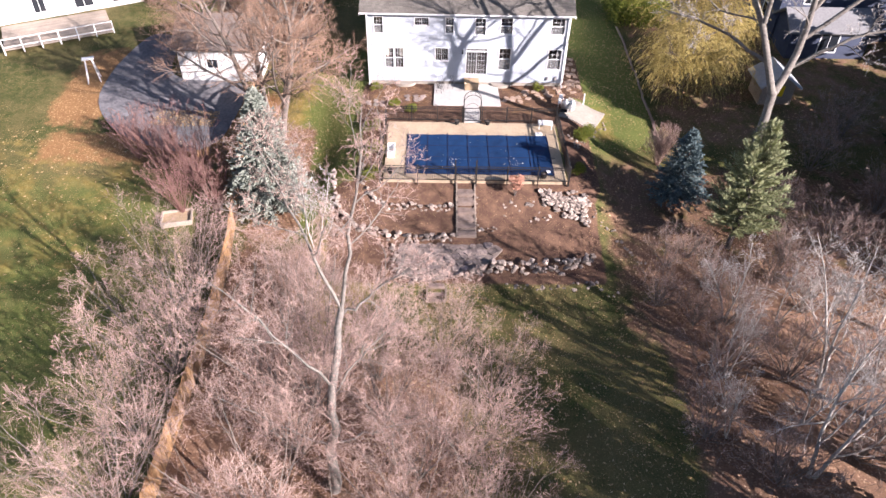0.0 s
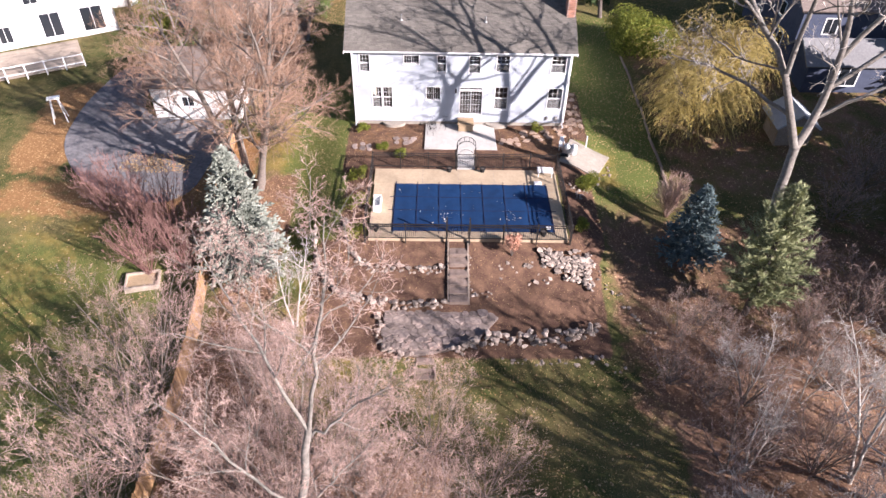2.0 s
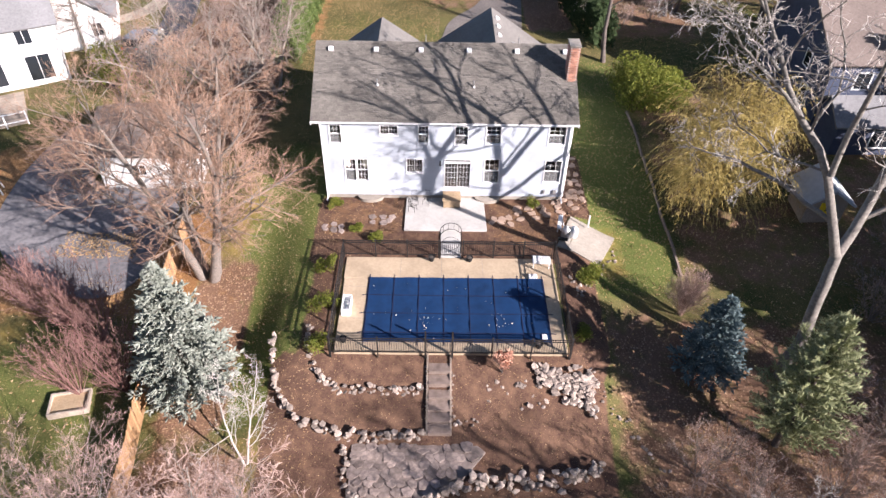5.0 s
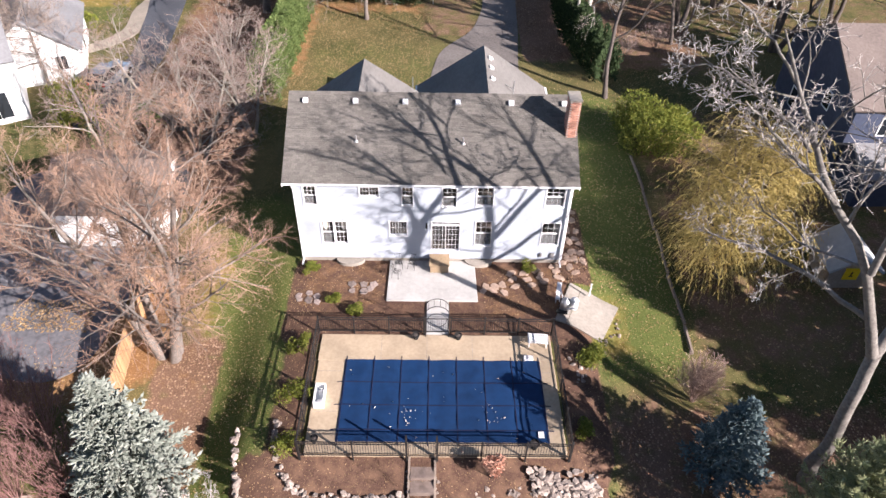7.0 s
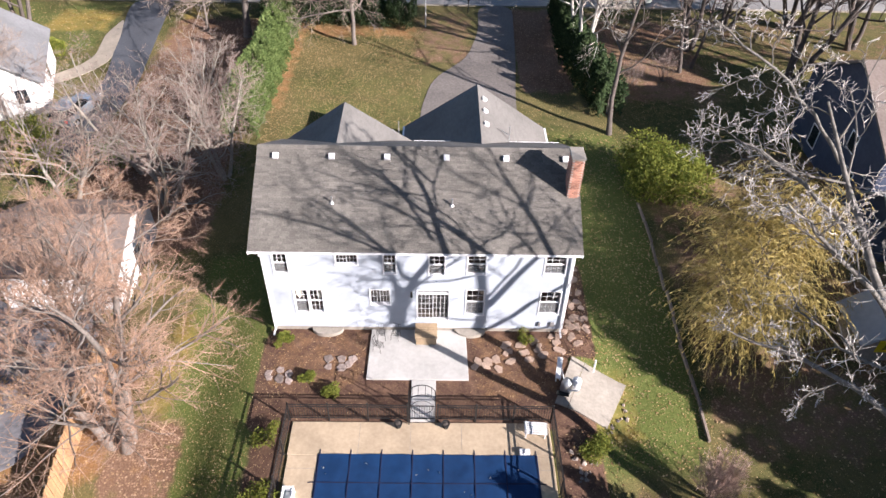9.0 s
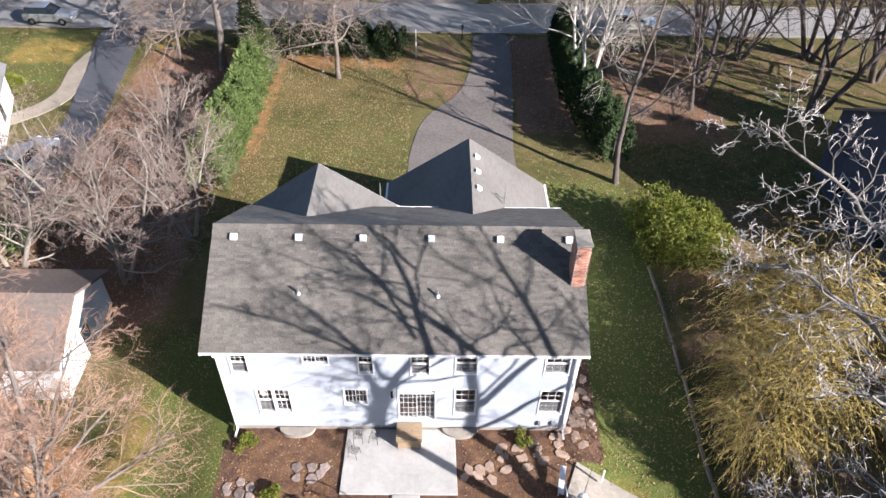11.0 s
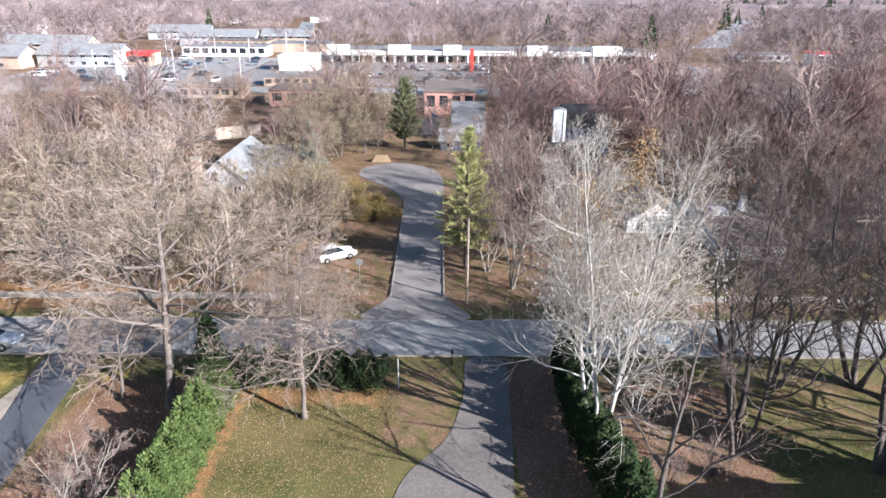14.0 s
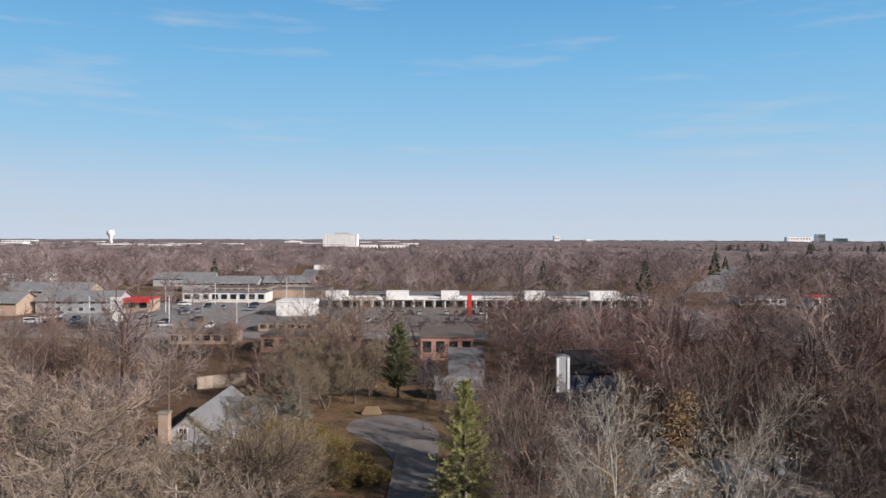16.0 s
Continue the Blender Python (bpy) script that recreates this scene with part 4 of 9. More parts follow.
# ---- trees ----
def tubes(p, r, sides):
    """Tapered tubes along polylines p (n, k, 3) with radii r (n, k)."""
    n, k, _ = p.shape
    t = np.gradient(p, axis=1)
    t /= np.linalg.norm(t, axis=2, keepdims=True) + 1e-9
    mean = np.abs(t.mean(1))
    ref = np.zeros((n, 3))
    ref[np.arange(n), mean.argmin(1)] = 1
    u = np.cross(t, ref[:, None, :])
    u /= np.linalg.norm(u, axis=2, keepdims=True) + 1e-9
    w = np.cross(t, u)
    a = np.arange(sides) * 2 * np.pi / sides
    v = p[:, :, None, :] + r[:, :, None, None] * (u[:, :, None, :] * np.cos(a)[:, None] + w[:, :, None, :] * np.sin(a)[:, None])
    ids = np.arange(n * k * sides).reshape(n, k, sides)
    nxt = np.roll(ids, -1, axis=2)
    f = np.stack([ids[:, :-1], nxt[:, :-1], nxt[:, 1:], ids[:, 1:]], -1).reshape(-1, 4)
    return v.reshape(-1, 3), f


def joined(pieces):
    vs, fs, n = [], [], 0
    for v, f in pieces:
        vs.append(v)
        fs.append(f + n)
        n += len(v)
    return np.concatenate(vs), np.concatenate(fs)


def grow(rng, start, way, length, r0, segs, wob, lift, tip=0.25, droop=0.0):
    """Polylines from start points (n, 3) along ways (n, 3)."""
    n = len(start)
    pts, d = [start], way.copy()
    for s in range(segs):
        d = d + rng.normal(0, wob, (n, 3))
        d[:, 2] += lift - droop * (s + 1) / segs
        d /= np.linalg.norm(d, axis=1, keepdims=True)
        pts.append(pts[-1] + d * (length / segs)[:, None])
    p = np.stack(pts, 1)
    taper = np.linspace(1, tip, segs + 1) ** 0.9
    return p, r0[:, None] * taper


def sprout(rng, p, r, count, lo, angle, spread=10, hi=0.98):
    """Children of polylines: start points, ways, parent radii and their place along the parent."""
    n, k, _ = p.shape
    t = (np.arange(count)[None, :] + rng.random((n, count))) / count * (hi - lo) + lo
    x = t * (k - 1)
    i = np.clip(x.astype(int), 0, k - 2)
    f = (x - i)[..., None]
    rows = np.arange(n)[:, None]
    a, b = p[rows, i], p[rows, i + 1]
    start = a * (1 - f) + b * f
    tang = b - a
    tang /= np.linalg.norm(tang, axis=2, keepdims=True)
    rad = r[rows, i] * (1 - f[..., 0]) + r[rows, i + 1] * f[..., 0]
    az = rng.random((n, 1)) * 6.28 + np.arange(count)[None, :] * 2.4 + rng.normal(0, 0.4, (n, count))
    ref = np.where(np.abs(tang[..., 2:3]) > 0.9, np.array([1.0, 0, 0]), np.array([0, 0, 1.0]))
    u = np.cross(tang, ref)
    u /= np.linalg.norm(u, axis=2, keepdims=True)
    w = np.cross(tang, u)
    side = u * np.cos(az)[..., None] + w * np.sin(az)[..., None]
    an = np.radians(rng.normal(angle, spread, (n, count)))[..., None]
    way = tang * np.cos(an) + side * np.sin(an)
    return start.reshape(-1, 3), way.reshape(-1, 3), rad.ravel(), t.ravel()


def bare_tree(seed, height, r0, stems=1, clear=0.25, counts=(12, 7, 6, 4), angles=(55, 45, 45, 40), ratios=(0.5, 0.5, 0.5, 0.5), lifts=(0.06, 0.08, 0.05, 0.03),
              wob=0.12, lean=0.05, splay=0.0, twig=0.008, segs=(10, 6, 4, 2, 1), tip=0.12, stout=1.0):
    """Meshes of wood (stems, limbs, branches) and crown (fine twigs) of a leafless tree."""
    rng = np.random.default_rng(seed)
    az = rng.random(stems) * 6.28 if stems == 1 else np.arange(stems) * 6.28 / stems + rng.normal(0, 0.3, stems)
    s0 = np.stack([np.cos(az), np.sin(az), np.zeros(stems)], 1) * (0 if stems == 1 else r0 * 1.2)
    s0[:, 2] = -0.25
    tilt = np.full(stems, lean) if stems == 1 else rng.normal(splay, splay * 0.25 + 0.01, stems)
    w0 = np.stack([np.cos(az) * np.sin(tilt), np.sin(az) * np.sin(tilt), np.cos(tilt)], 1)
    p, r = grow(rng, s0, w0, height * (0.86 + 0.14 * rng.random(stems)), np.full(stems, r0), segs[0], wob * 0.45, 0.03, tip)
    r[:, 0] *= 1.35
    wood, crown = [tubes(p, r, 8)], []
    level_len = height
    for k, count in enumerate(counts):
        lo = clear if k == 0 else 0.22
        st, wy, rad, t = sprout(rng, p, r, count, lo, angles[k], 9)
        if k == 0:
            size = height * ratios[0] * (1.05 - 0.72 * (t - lo) / (1 - lo)) * (0.75 + 0.5 * rng.random(len(t)))
        else:
            size = np.repeat(lens, count) * ratios[k] * (1.1 - 0.6 * t) * (0.65 + 0.7 * rng.random(len(t)))
        lens = size
        rr = np.maximum(np.minimum(rad * (0.55, 0.55, 0.6, 0.7)[k], size * (0.020, 0.017, 0.014, 0.012)[k] * (stout if k < 2 else 1) + 0.003), twig)
        p, r = grow(rng, st, wy, size, rr, segs[k + 1], wob * (1 + 0.25 * k), lifts[k], 0.3)
        (wood if k < 2 else crown).append(tubes(p, r, (6, 4, 3, 3, 3)[k]))
    return array_mesh("wood", *joined(wood), True), array_mesh("twigs", *joined(crown), False)


def spindles(base, way, length, width, sides=3):
    """Small pointed sprays: base points, ways, lengths and widths."""
    n = len(base)
    way = way / (np.linalg.norm(way, axis=1, keepdims=True) + 1e-9)
    ref = np.where(np.abs(way[:, 2:3]) > 0.9, np.array([1.0, 0, 0]), np.array([0, 0, 1.0]))
    u = np.cross(way, ref)
    u /= np.linalg.norm(u, axis=1, keepdims=True)
    w = np.cross(way, u)
    a = np.arange(sides) * 2 * np.pi / sides
    mid = base + way * (length * 0.45)[:, None]
    ring = mid[:, None, :] + width[:, None, None] * (u[:, None, :] * np.cos(a)[:, None] + w[:, None, :] * np.sin(a)[:, None])
    v = np.concatenate([base[:, None, :], ring, (base + way * length[:, None])[:, None, :]], 1)
    ids = np.arange(n)[:, None] * (sides + 2)
    f = []
    for i in range(sides):
        j = (i + 1) % sides
        f.append(np.concatenate([ids, ids + 1 + j, ids + 1 + i], 1))
        f.append(np.concatenate([ids + 1 + i, ids + 1 + j, ids + sides + 1], 1))
    return v.reshape(-1, 3), np.concatenate(f)


def leaves(rng, pts, size, fold=0.25):
    """Single leaves, each a folded four-cornered blade of random turn."""
    n = len(pts)
    a = rng.normal(0, 1, (n, 3))
    a /= np.linalg.norm(a, axis=1, keepdims=True)
    b = np.cross(a, rng.normal(0, 1, (n, 3)))
    b /= np.linalg.norm(b, axis=1, keepdims=True)
    c = np.cross(a, b)
    s = (size * (0.6 + 0.8 * rng.random(n)))[:, None]
    v = np.stack([pts - a * s, pts + b * s * 0.55 + c * s * fold, pts + a * s, pts - b * s * 0.55 + c * s * fold], 1)
    ids = np.arange(n)[:, None] * 4
    f = np.concatenate([ids + np.array([[0, 1, 2]]), ids + np.array([[0, 2, 3]])])
    return v.reshape(-1, 3), f


def conifer(seed, height, radius, whorl=0.26, boughs=9, sprays=12, spray_len=0.34, spray_w=0.05, droop=0.18, bare=0.06, shape=0.85, ragged=0.18, lift=0.15):
    """Meshes of stem with boughs, and of needle sprays."""
    rng = np.random.default_rng(seed)
    stem, rs = grow(rng, np.array([[0, 0, -0.2]]), np.array([[0, 0, 1.0]]), np.array([height]), np.array([height * 0.018 + 0.04]), 8, 0.01, 0.0, 0.1)
    zs = np.arange(height * bare, height * 0.985, whorl)
    st, wy, ln = [], [], []
    for i, z in enumerate(zs):
        f = (z / height - bare) / (1 - bare)
        n = max(4, int(boughs * (1.08 - 0.55 * f)))
        az = np.arange(n) * 6.28 / n + rng.random() * 6.28 + rng.normal(0, 0.2, n)
        L = radius * (1 - f) ** shape * (1 - ragged * rng.random(n)) + 0.08
        if f < 0.12:
            L *= 0.75 + 2 * f
        pitch = lift + 0.9 * f ** 2
        st.append(np.stack([np.zeros(n), np.zeros(n), np.full(n, z) + rng.normal(0, whorl * 0.3, n)], 1))
        wy.append(np.stack([np.cos(az) * np.cos(pitch), np.sin(az) * np.cos(pitch), np.full(n, np.sin(pitch))], 1))
        ln.append(L)
    st, wy, ln = np.concatenate(st), np.concatenate(wy), np.concatenate(ln)
    p, r = grow(rng, st, wy, ln, 0.006 + ln * 0.008, 5, 0.05, 0.02, 0.3, droop)
    wood = array_mesh("wood", *joined([tubes(stem, rs, 8), tubes(p, r, 3)]), True)
    b, w, _, t = sprout(rng, p, r, sprays, 0.18, 48, 14, 1.0)
    size = spray_len * (0.55 + 0.7 * rng.random(len(t))) * (0.75 + 0.5 * np.repeat(ln, sprays) / max(ln))
    w[:, 2] *= 0.6
    w[:, 2] += 0.12
    tip_b, tip_w = p[:, -2], p[:, -1] - p[:, -2]
    v1 = spindles(b, w, size, size * spray_w / spray_len * 1.2)
    v2 = spindles(tip_b, tip_w, np.linalg.norm(tip_w, axis=1) + 0.1, np.full(len(tip_b), spray_w))
    return wood, array_mesh("needles", *joined([v1, v2]), False)


def leafy(seed, centres, radii, count, size, squash=0.85, shell=0.55):
    """Leaves over a cluster of uneven clumps."""
    rng = np.random.default_rng(seed)
    pts = []
    centres, radii = np.asarray(centres, float), np.asarray(radii, float)
    share = radii ** 2 / (radii ** 2).sum()
    for c, R, s in zip(centres, radii, share):
        n = int(count * s)
        d = rng.normal(0, 1, (n, 3))
        d /= np.linalg.norm(d, axis=1, keepdims=True)
        q = R * (shell + (1 - shell) * rng.random(n) ** 0.6) * (1 + 0.18 * np.sin(d[:, 0] * 5 + c[0]) * np.cos(d[:, 1] * 6 + c[1]) + 0.1 * rng.normal(0, 1, n))
        d[:, 2] *= squash
        pts.append(c + d * q[:, None])
    return np.concatenate(pts)


def plant(name, wood, crown, bark, leaf, label, category, x, y, turn=0.0, scale=1.0, z=None, group=""):
    t = thing(name, label, category, Matrix.LocRotScale((x, y, land_at(x, y) if z is None else z), Euler((0, 0, radians(turn))), (scale,) * 3), group)
    if wood is not None:
        part("trunk", wood, bark, t)
    part("crown", crown, leaf, t)
    return t


def again(tree, x, y, turn, scale=1.0, z=None):
    tree_scale = tuple(tree.scale)
    tree.scale = (1, 1, 1)
    c = copy_thing(tree, Matrix.LocRotScale((x, y, land_at(x, y) if z is None else z), Euler((0, 0, radians(turn))), (scale,) * 3))
    tree.scale = tree_scale
    return c


def limbed_tree(seed, limbs, counts=(9, 7, 6, 5), angles=(48, 48, 46, 44), ratios=(0.42, 0.55, 0.55, 0.55), lifts=(0.06, 0.05, 0.03, 0.02), wob=0.2, twig=0.010):
    """A leafless tree grown on a few main limbs, each a short list of (x, y, z, radius)."""
    rng = np.random.default_rng(seed)
    wood, crown, stems = [], [], []
    for limb in limbs:
        q = np.array(limb, float)
        at = np.concatenate([[0], np.cumsum(np.linalg.norm(np.diff(q[:, :3], axis=0), axis=1))])
        u = np.linspace(0, at[-1], 11)
        p = np.stack([np.interp(u, at, q[:, k]) for k in range(3)], 1)
        for _ in range(2):
            p[1:-1] = 0.25 * p[:-2] + 0.5 * p[1:-1] + 0.25 * p[2:]
        p[1:-1] += rng.normal(0, 0.07, (9, 3))
        stems.append((p, np.interp(u, at, q[:, 3]), at[-1]))
        wood.append(tubes(p[None], stems[-1][1][None], 8))
    sub = stems[1:]
    p, r = np.stack([a for a, _, _ in sub]), np.stack([b for _, b, _ in sub])
    lens = np.maximum(np.array([c for _, _, c in sub]), 6.0)
    for k, count in enumerate(counts):
        st, wy, rad, t = sprout(rng, p, r, count, 0.3 if k == 0 else 0.2, angles[k], 12)
        size = np.repeat(lens, count) * ratios[k] * (1.1 - 0.6 * t) * (0.65 + 0.7 * rng.random(len(t)))
        rr = np.maximum(np.minimum(rad * 0.55, size * 0.012 + 0.003), twig)
        p, r = grow(rng, st, wy, size, rr, (6, 4, 3, 1)[k], wob * (1 + 0.2 * k), lifts[k], 0.3)
        (wood if k < 2 else crown).append(tubes(p, r, (5, 4, 3, 3)[k]))
        lens = size
    return array_mesh("wood", *joined(wood), True), array_mesh("twigs", *joined(crown), False)


# behind the house, near the start of the flight
SYCAMORE_LIMBS = [
    [(0, 0, -0.3, 0.31), (0.1, 0.7, 3.6, 0.25), (0.25, 1.6, 7.4, 0.20), (0.9, 2.9, 11.1, 0.15)],
    [(0.9, 2.9, 11.0, 0.098), (1.6, 3.6, 15.0, 0.074), (2.2, 4.1, 19.0, 0.041), (2.3, 4.3, 21.0, 0.016)],
    [(0.9, 2.9, 11.0, 0.090), (-0.2, 3.6, 14.0, 0.066), (-1.6, 4.4, 17.0, 0.041), (-2.4, 5.0, 19.5, 0.016)],
    [(0.2, 1.5, 7.2, 0.074), (-2.0, 2.2, 9.5, 0.057), (-4.0, 3.0, 11.5, 0.033), (-5.2, 3.4, 12.2, 0.016)],
    [(0.8, 2.7, 10.6, 0.066), (2.5, 3.2, 12.0, 0.049), (4.2, 3.5, 13.2, 0.025)],
    [(0.1, 0.6, 3.5, 0.066), (2.5, 1.0, 4.2, 0.049), (5.4, 1.4, 4.8, 0.025)],
    [(0.1, 0.6, 3.2, 0.066), (-2.5, 0.8, 4.6, 0.041), (-5.2, 1.2, 6.4, 0.025)],
    [(0.2, 1.4, 6.4, 0.057), (1.8, 2.2, 8.6, 0.041), (3.6, 3.4, 10.0, 0.016)],
]
sycamore = plant("sycamore", *limbed_tree(3, SYCAMORE_LIMBS, counts=(10, 8, 6, 5), ratios=(0.44, 0.5, 0.52, 0.55), wob=0.17, twig=0.008), BARK_OAK, TWIG_PINK,
                 "tall leafless tree with pale grey bark and open limbs", "tree", -4.6, 17.4, 0, 0.89)
thicket = plant("bare_thicket_tree", *bare_tree(5, 9.5, 0.07, stems=7, clear=0.12, counts=(6, 5, 5, 4), angles=(34, 34, 34, 32), ratios=(0.50, 0.62, 0.66, 0.7), splay=0.38, wob=0.09, twig=0.007), BARK, TWIG_PINK,
                "leafless many-stemmed tree with pinkish twigs", "tree", -14.4, 16.0, 0, 0.84, group="rear thicket trees")
for x, y, turn, s in ((-14.2, 24.5, 70, 0.86), (-14.3, 29.0, 130, 0.78), (-14.5, 20.0, 200, 0.76), (-8.0, 22.5, 260, 0.72), (-5.2, 25.4, 310, 0.62), (-7.6, 28.4, 20, 0.58), (-2.4, 21.5, 95, 0.75), (0.6, 25.5, 160, 0.62), (-1.0, 15.0, 240, 0.75), (-6.5, 19.5, 25, 0.7),
                      (1.8, 19.0, 75, 0.72), (3.2, 23.0, 110, 0.55), (2.6, 15.2, 200, 0.66), (-3.6, 12.6, 290, 0.7), (-0.6, 18.2, 330, 0.75), (-3.0, 24.2, 25, 0.7), (-14.3, 12.5, 245, 0.6), (-9.0, 30.0, 15, 0.5), (-6.2, 22.4, 190, 1.05), (-7.4, 15.2, 20, 0.9)):
    again(thicket, x, y, turn, s)
brush = plant("bare_shrub", *bare_tree(8, 4.2, 0.03, stems=12, clear=0.1, counts=(6, 5, 4), angles=(34, 38, 40), ratios=(0.5, 0.55, 0.55), splay=0.45, wob=0.15, segs=(6, 4, 2, 1)), BARK, TWIG_PINK,
              "leafless tangled brown shrub among leaf litter", "shrub", 15.5, 24.5, 0, group="rear shrubs")
for x, y, turn, s in ((17.5, 28.5, 40, 1.0), (19.8, 24.5, 90, 1.2), (14.2, 20.5, 130, 1.0), (22.5, 29.5, 170, 1.1), (17.0, 18.0, 210, 1.1), (24.5, 24.5, 260, 1.3), (21.5, 19.5, 300, 1.2), (13.6, 29.8, 340, 0.8), (25.5, 34.0, 15, 1.1), (28.5, 30.0, 55, 1.4), (23.0, 37.0, 75, 0.9), (-5.8, 29.8, 120, 0.6), (-7.4, 31.5, 190, 0.6), (-2.6, 27.6, 230, 0.5), (30.5, 38.0, 280, 1.1), (27.5, 42.5, 320, 1.0), (17.2, 31.0, 200, 0.9), (21.2, 31.5, 80, 0.9), (18.2, 26.4, 300, 0.8), (15.6, 28.4, 150, 0.7), (22.6, 33.4, 240, 0.85), (16.4, 33.6, 60, 0.7), (14.8, 32.8, 10, 0.7), (31.0, 46.0, 140, 1.1), (26.0, 18.5, 220, 1.3)):
    again(brush, x, y, turn, s)
poplar = plant("pale_sapling", *bare_tree(13, 11.0, 0.10, stems=2, clear=0.2, counts=(11, 6, 5, 4), angles=(42, 40, 40, 38), ratios=(0.36, 0.45, 0.5, 0.5), splay=0.16, wob=0.15), BARK_PALE, TWIG_PALE,
               "leafless young tree with pale twisting branches", "tree", 18.6, 18.2, 0, group="pale young trees")
for x, y, turn, s in ((21.5, 24.0, 80, 0.95), (17.6, 29.0, 150, 0.6), (24.0, 19.0, 230, 1.05), (16.4, 24.5, 20, 0.55), (19.6, 21.6, 190, 0.7), (22.4, 27.6, 275, 0.65), (15.2, 20.6, 100, 0.5), (20.6, 28.6, 330, 0.5), (-7.4, 33.0, 40, 0.6), (26.5, 28.0, 310, 0.9)):
    again(poplar, x, y, turn, s)
red_shrub = plant("red_twig_dogwood", *bare_tree(15, 5.6, 0.025, stems=26, clear=0.12, counts=(5, 4, 3), angles=(20, 26, 30), ratios=(0.42, 0.5, 0.5), splay=0.34, wob=0.07, segs=(6, 4, 2, 1)), TWIG_RED, TWIG_RED,
                  "dense red-twigged leafless shrub at the lawn's edge", "shrub", -16.8, 40.2, 0, group="red shrubs")
for x, y, turn, s in ((-19.4, 41.6, 60, 0.9), (-14.6, 37.2, 140, 0.95), (-17.0, 37.0, 300, 0.85), (-21.6, 42.6, 200, 0.7)):
    again(red_shrub, x, y, turn, s)
plant("tan_shrub", *bare_tree(17, 3.4, 0.016, stems=34, clear=0.12, counts=(6, 5, 3), angles=(22, 28, 32), ratios=(0.45, 0.5, 0.5), splay=0.30, wob=0.08, segs=(5, 3, 2, 1)), TWIG_PINK, TWIG_PINK,
      "dense upright tan leafless shrub beside the lawn", "shrub", 16.3, 42.7)
plant("spreading_maple", *bare_tree(21, 15.2, 0.30, stems=4, clear=0.24, counts=(11, 9, 9, 9), angles=(54, 46, 42, 38), ratios=(0.42, 0.58, 0.58, 0.52), lifts=(0.05, 0.05, 0.05, 0.04), splay=0.33, wob=0.12, twig=0.0055), BARK, TWIG_WARM,
              "broad leafless tree with a dense russet twig crown", "tree", -12.0, 45.2, 30, 0.96)
OAK_LIMBS = [
    [(0.2, 0.0, -0.3, 0.42), (0.3, 0.2, 2.2, 0.32), (0.4, 0.5, 5.4, 0.29), (0.6, 1.1, 8.3, 0.27)],
    [(0.6, 1.1, 8.1, 0.26), (-0.2, 1.3, 10.4, 0.22), (-1.2, 1.5, 12.6, 0.19), (-2.6, 3.1, 14.6, 0.15), (-3.5, 4.7, 16.0, 0.12), (-3.6, 7.4, 17.5, 0.08), (-4.4, 8.2, 19.4, 0.04)],
    [(-1.2, 1.5, 12.6, 0.15), (-1.0, 1.7, 15.3, 0.12), (-1.3, 1.2, 18.9, 0.08), (-0.6, 0.6, 22.1, 0.04)],
    [(-0.2, 1.3, 10.1, 0.12), (-2.2, 2.5, 11.2, 0.10), (-4.4, 3.6, 11.9, 0.07), (-6.6, 4.4, 12.2, 0.03)],
    [(0.6, 1.1, 8.1, 0.27), (1.9, 2.5, 9.2, 0.24), (2.2, 2.7, 11.3, 0.21), (2.1, 2.7, 13.5, 0.17), (1.5, 2.7, 16.2, 0.13), (0.8, 2.9, 19.8, 0.09), (0.4, 3.2, 23.0, 0.04)],
    [(2.1, 2.7, 13.0, 0.16), (3.6, 2.7, 15.7, 0.13), (5.6, 2.8, 18.7, 0.10), (7.4, 3.0, 21.6, 0.07), (8.2, 3.4, 23.8, 0.03)],
    [(2.2, 2.7, 11.2, 0.15), (4.4, 2.9, 13.3, 0.12), (7.2, 2.8, 15.7, 0.10), (10.4, 2.8, 18.9, 0.06), (12.4, 3.0, 21.2, 0.03)],
    [(1.9, 2.5, 9.3, 0.13), (4.4, 2.6, 11.0, 0.10), (7.6, 2.2, 12.4, 0.07), (10.0, 1.8, 13.5, 0.03)],
    [(-3.5, 4.7, 16.0, 0.08), (-4.6, 6.4, 17.0, 0.07), (-6.2, 8.0, 17.6, 0.05), (-8.3, 8.7, 17.8, 0.025)],
    [(-2.6, 3.1, 14.6, 0.09), (-4.6, 3.3, 16.4, 0.07), (-6.2, 3.4, 17.8, 0.05), (-7.6, 2.9, 19.2, 0.025)],
    [(-3.6, 7.4, 17.5, 0.07), (-4.8, 8.6, 19.3, 0.05), (-6.8, 9.6, 20.5, 0.04), (-8.2, 9.9, 21.4, 0.020)],
]
plant("large_bare_tree", *limbed_tree(25, OAK_LIMBS, counts=(9, 6, 5, 3), ratios=(0.36, 0.52, 0.52, 0.50), lifts=(0.08, 0.07, 0.06, 0.04), wob=0.19, twig=0.012), BARK_OAK, TWIG_PALE, "huge forked leafless tree with grey bark", "tree", 20.5, 38.25)
side_tree = plant("grove_tree", *bare_tree(26, 17.0, 0.22, clear=0.22, counts=(18, 8, 6, 5), angles=(50, 46, 44, 42), ratios=(0.36, 0.52, 0.54, 0.56), wob=0.16, twig=0.011), BARK, TWIG,
                  "tall leafless tree in the side grove", "tree", 24.0, 5.0, 140, group="side grove")
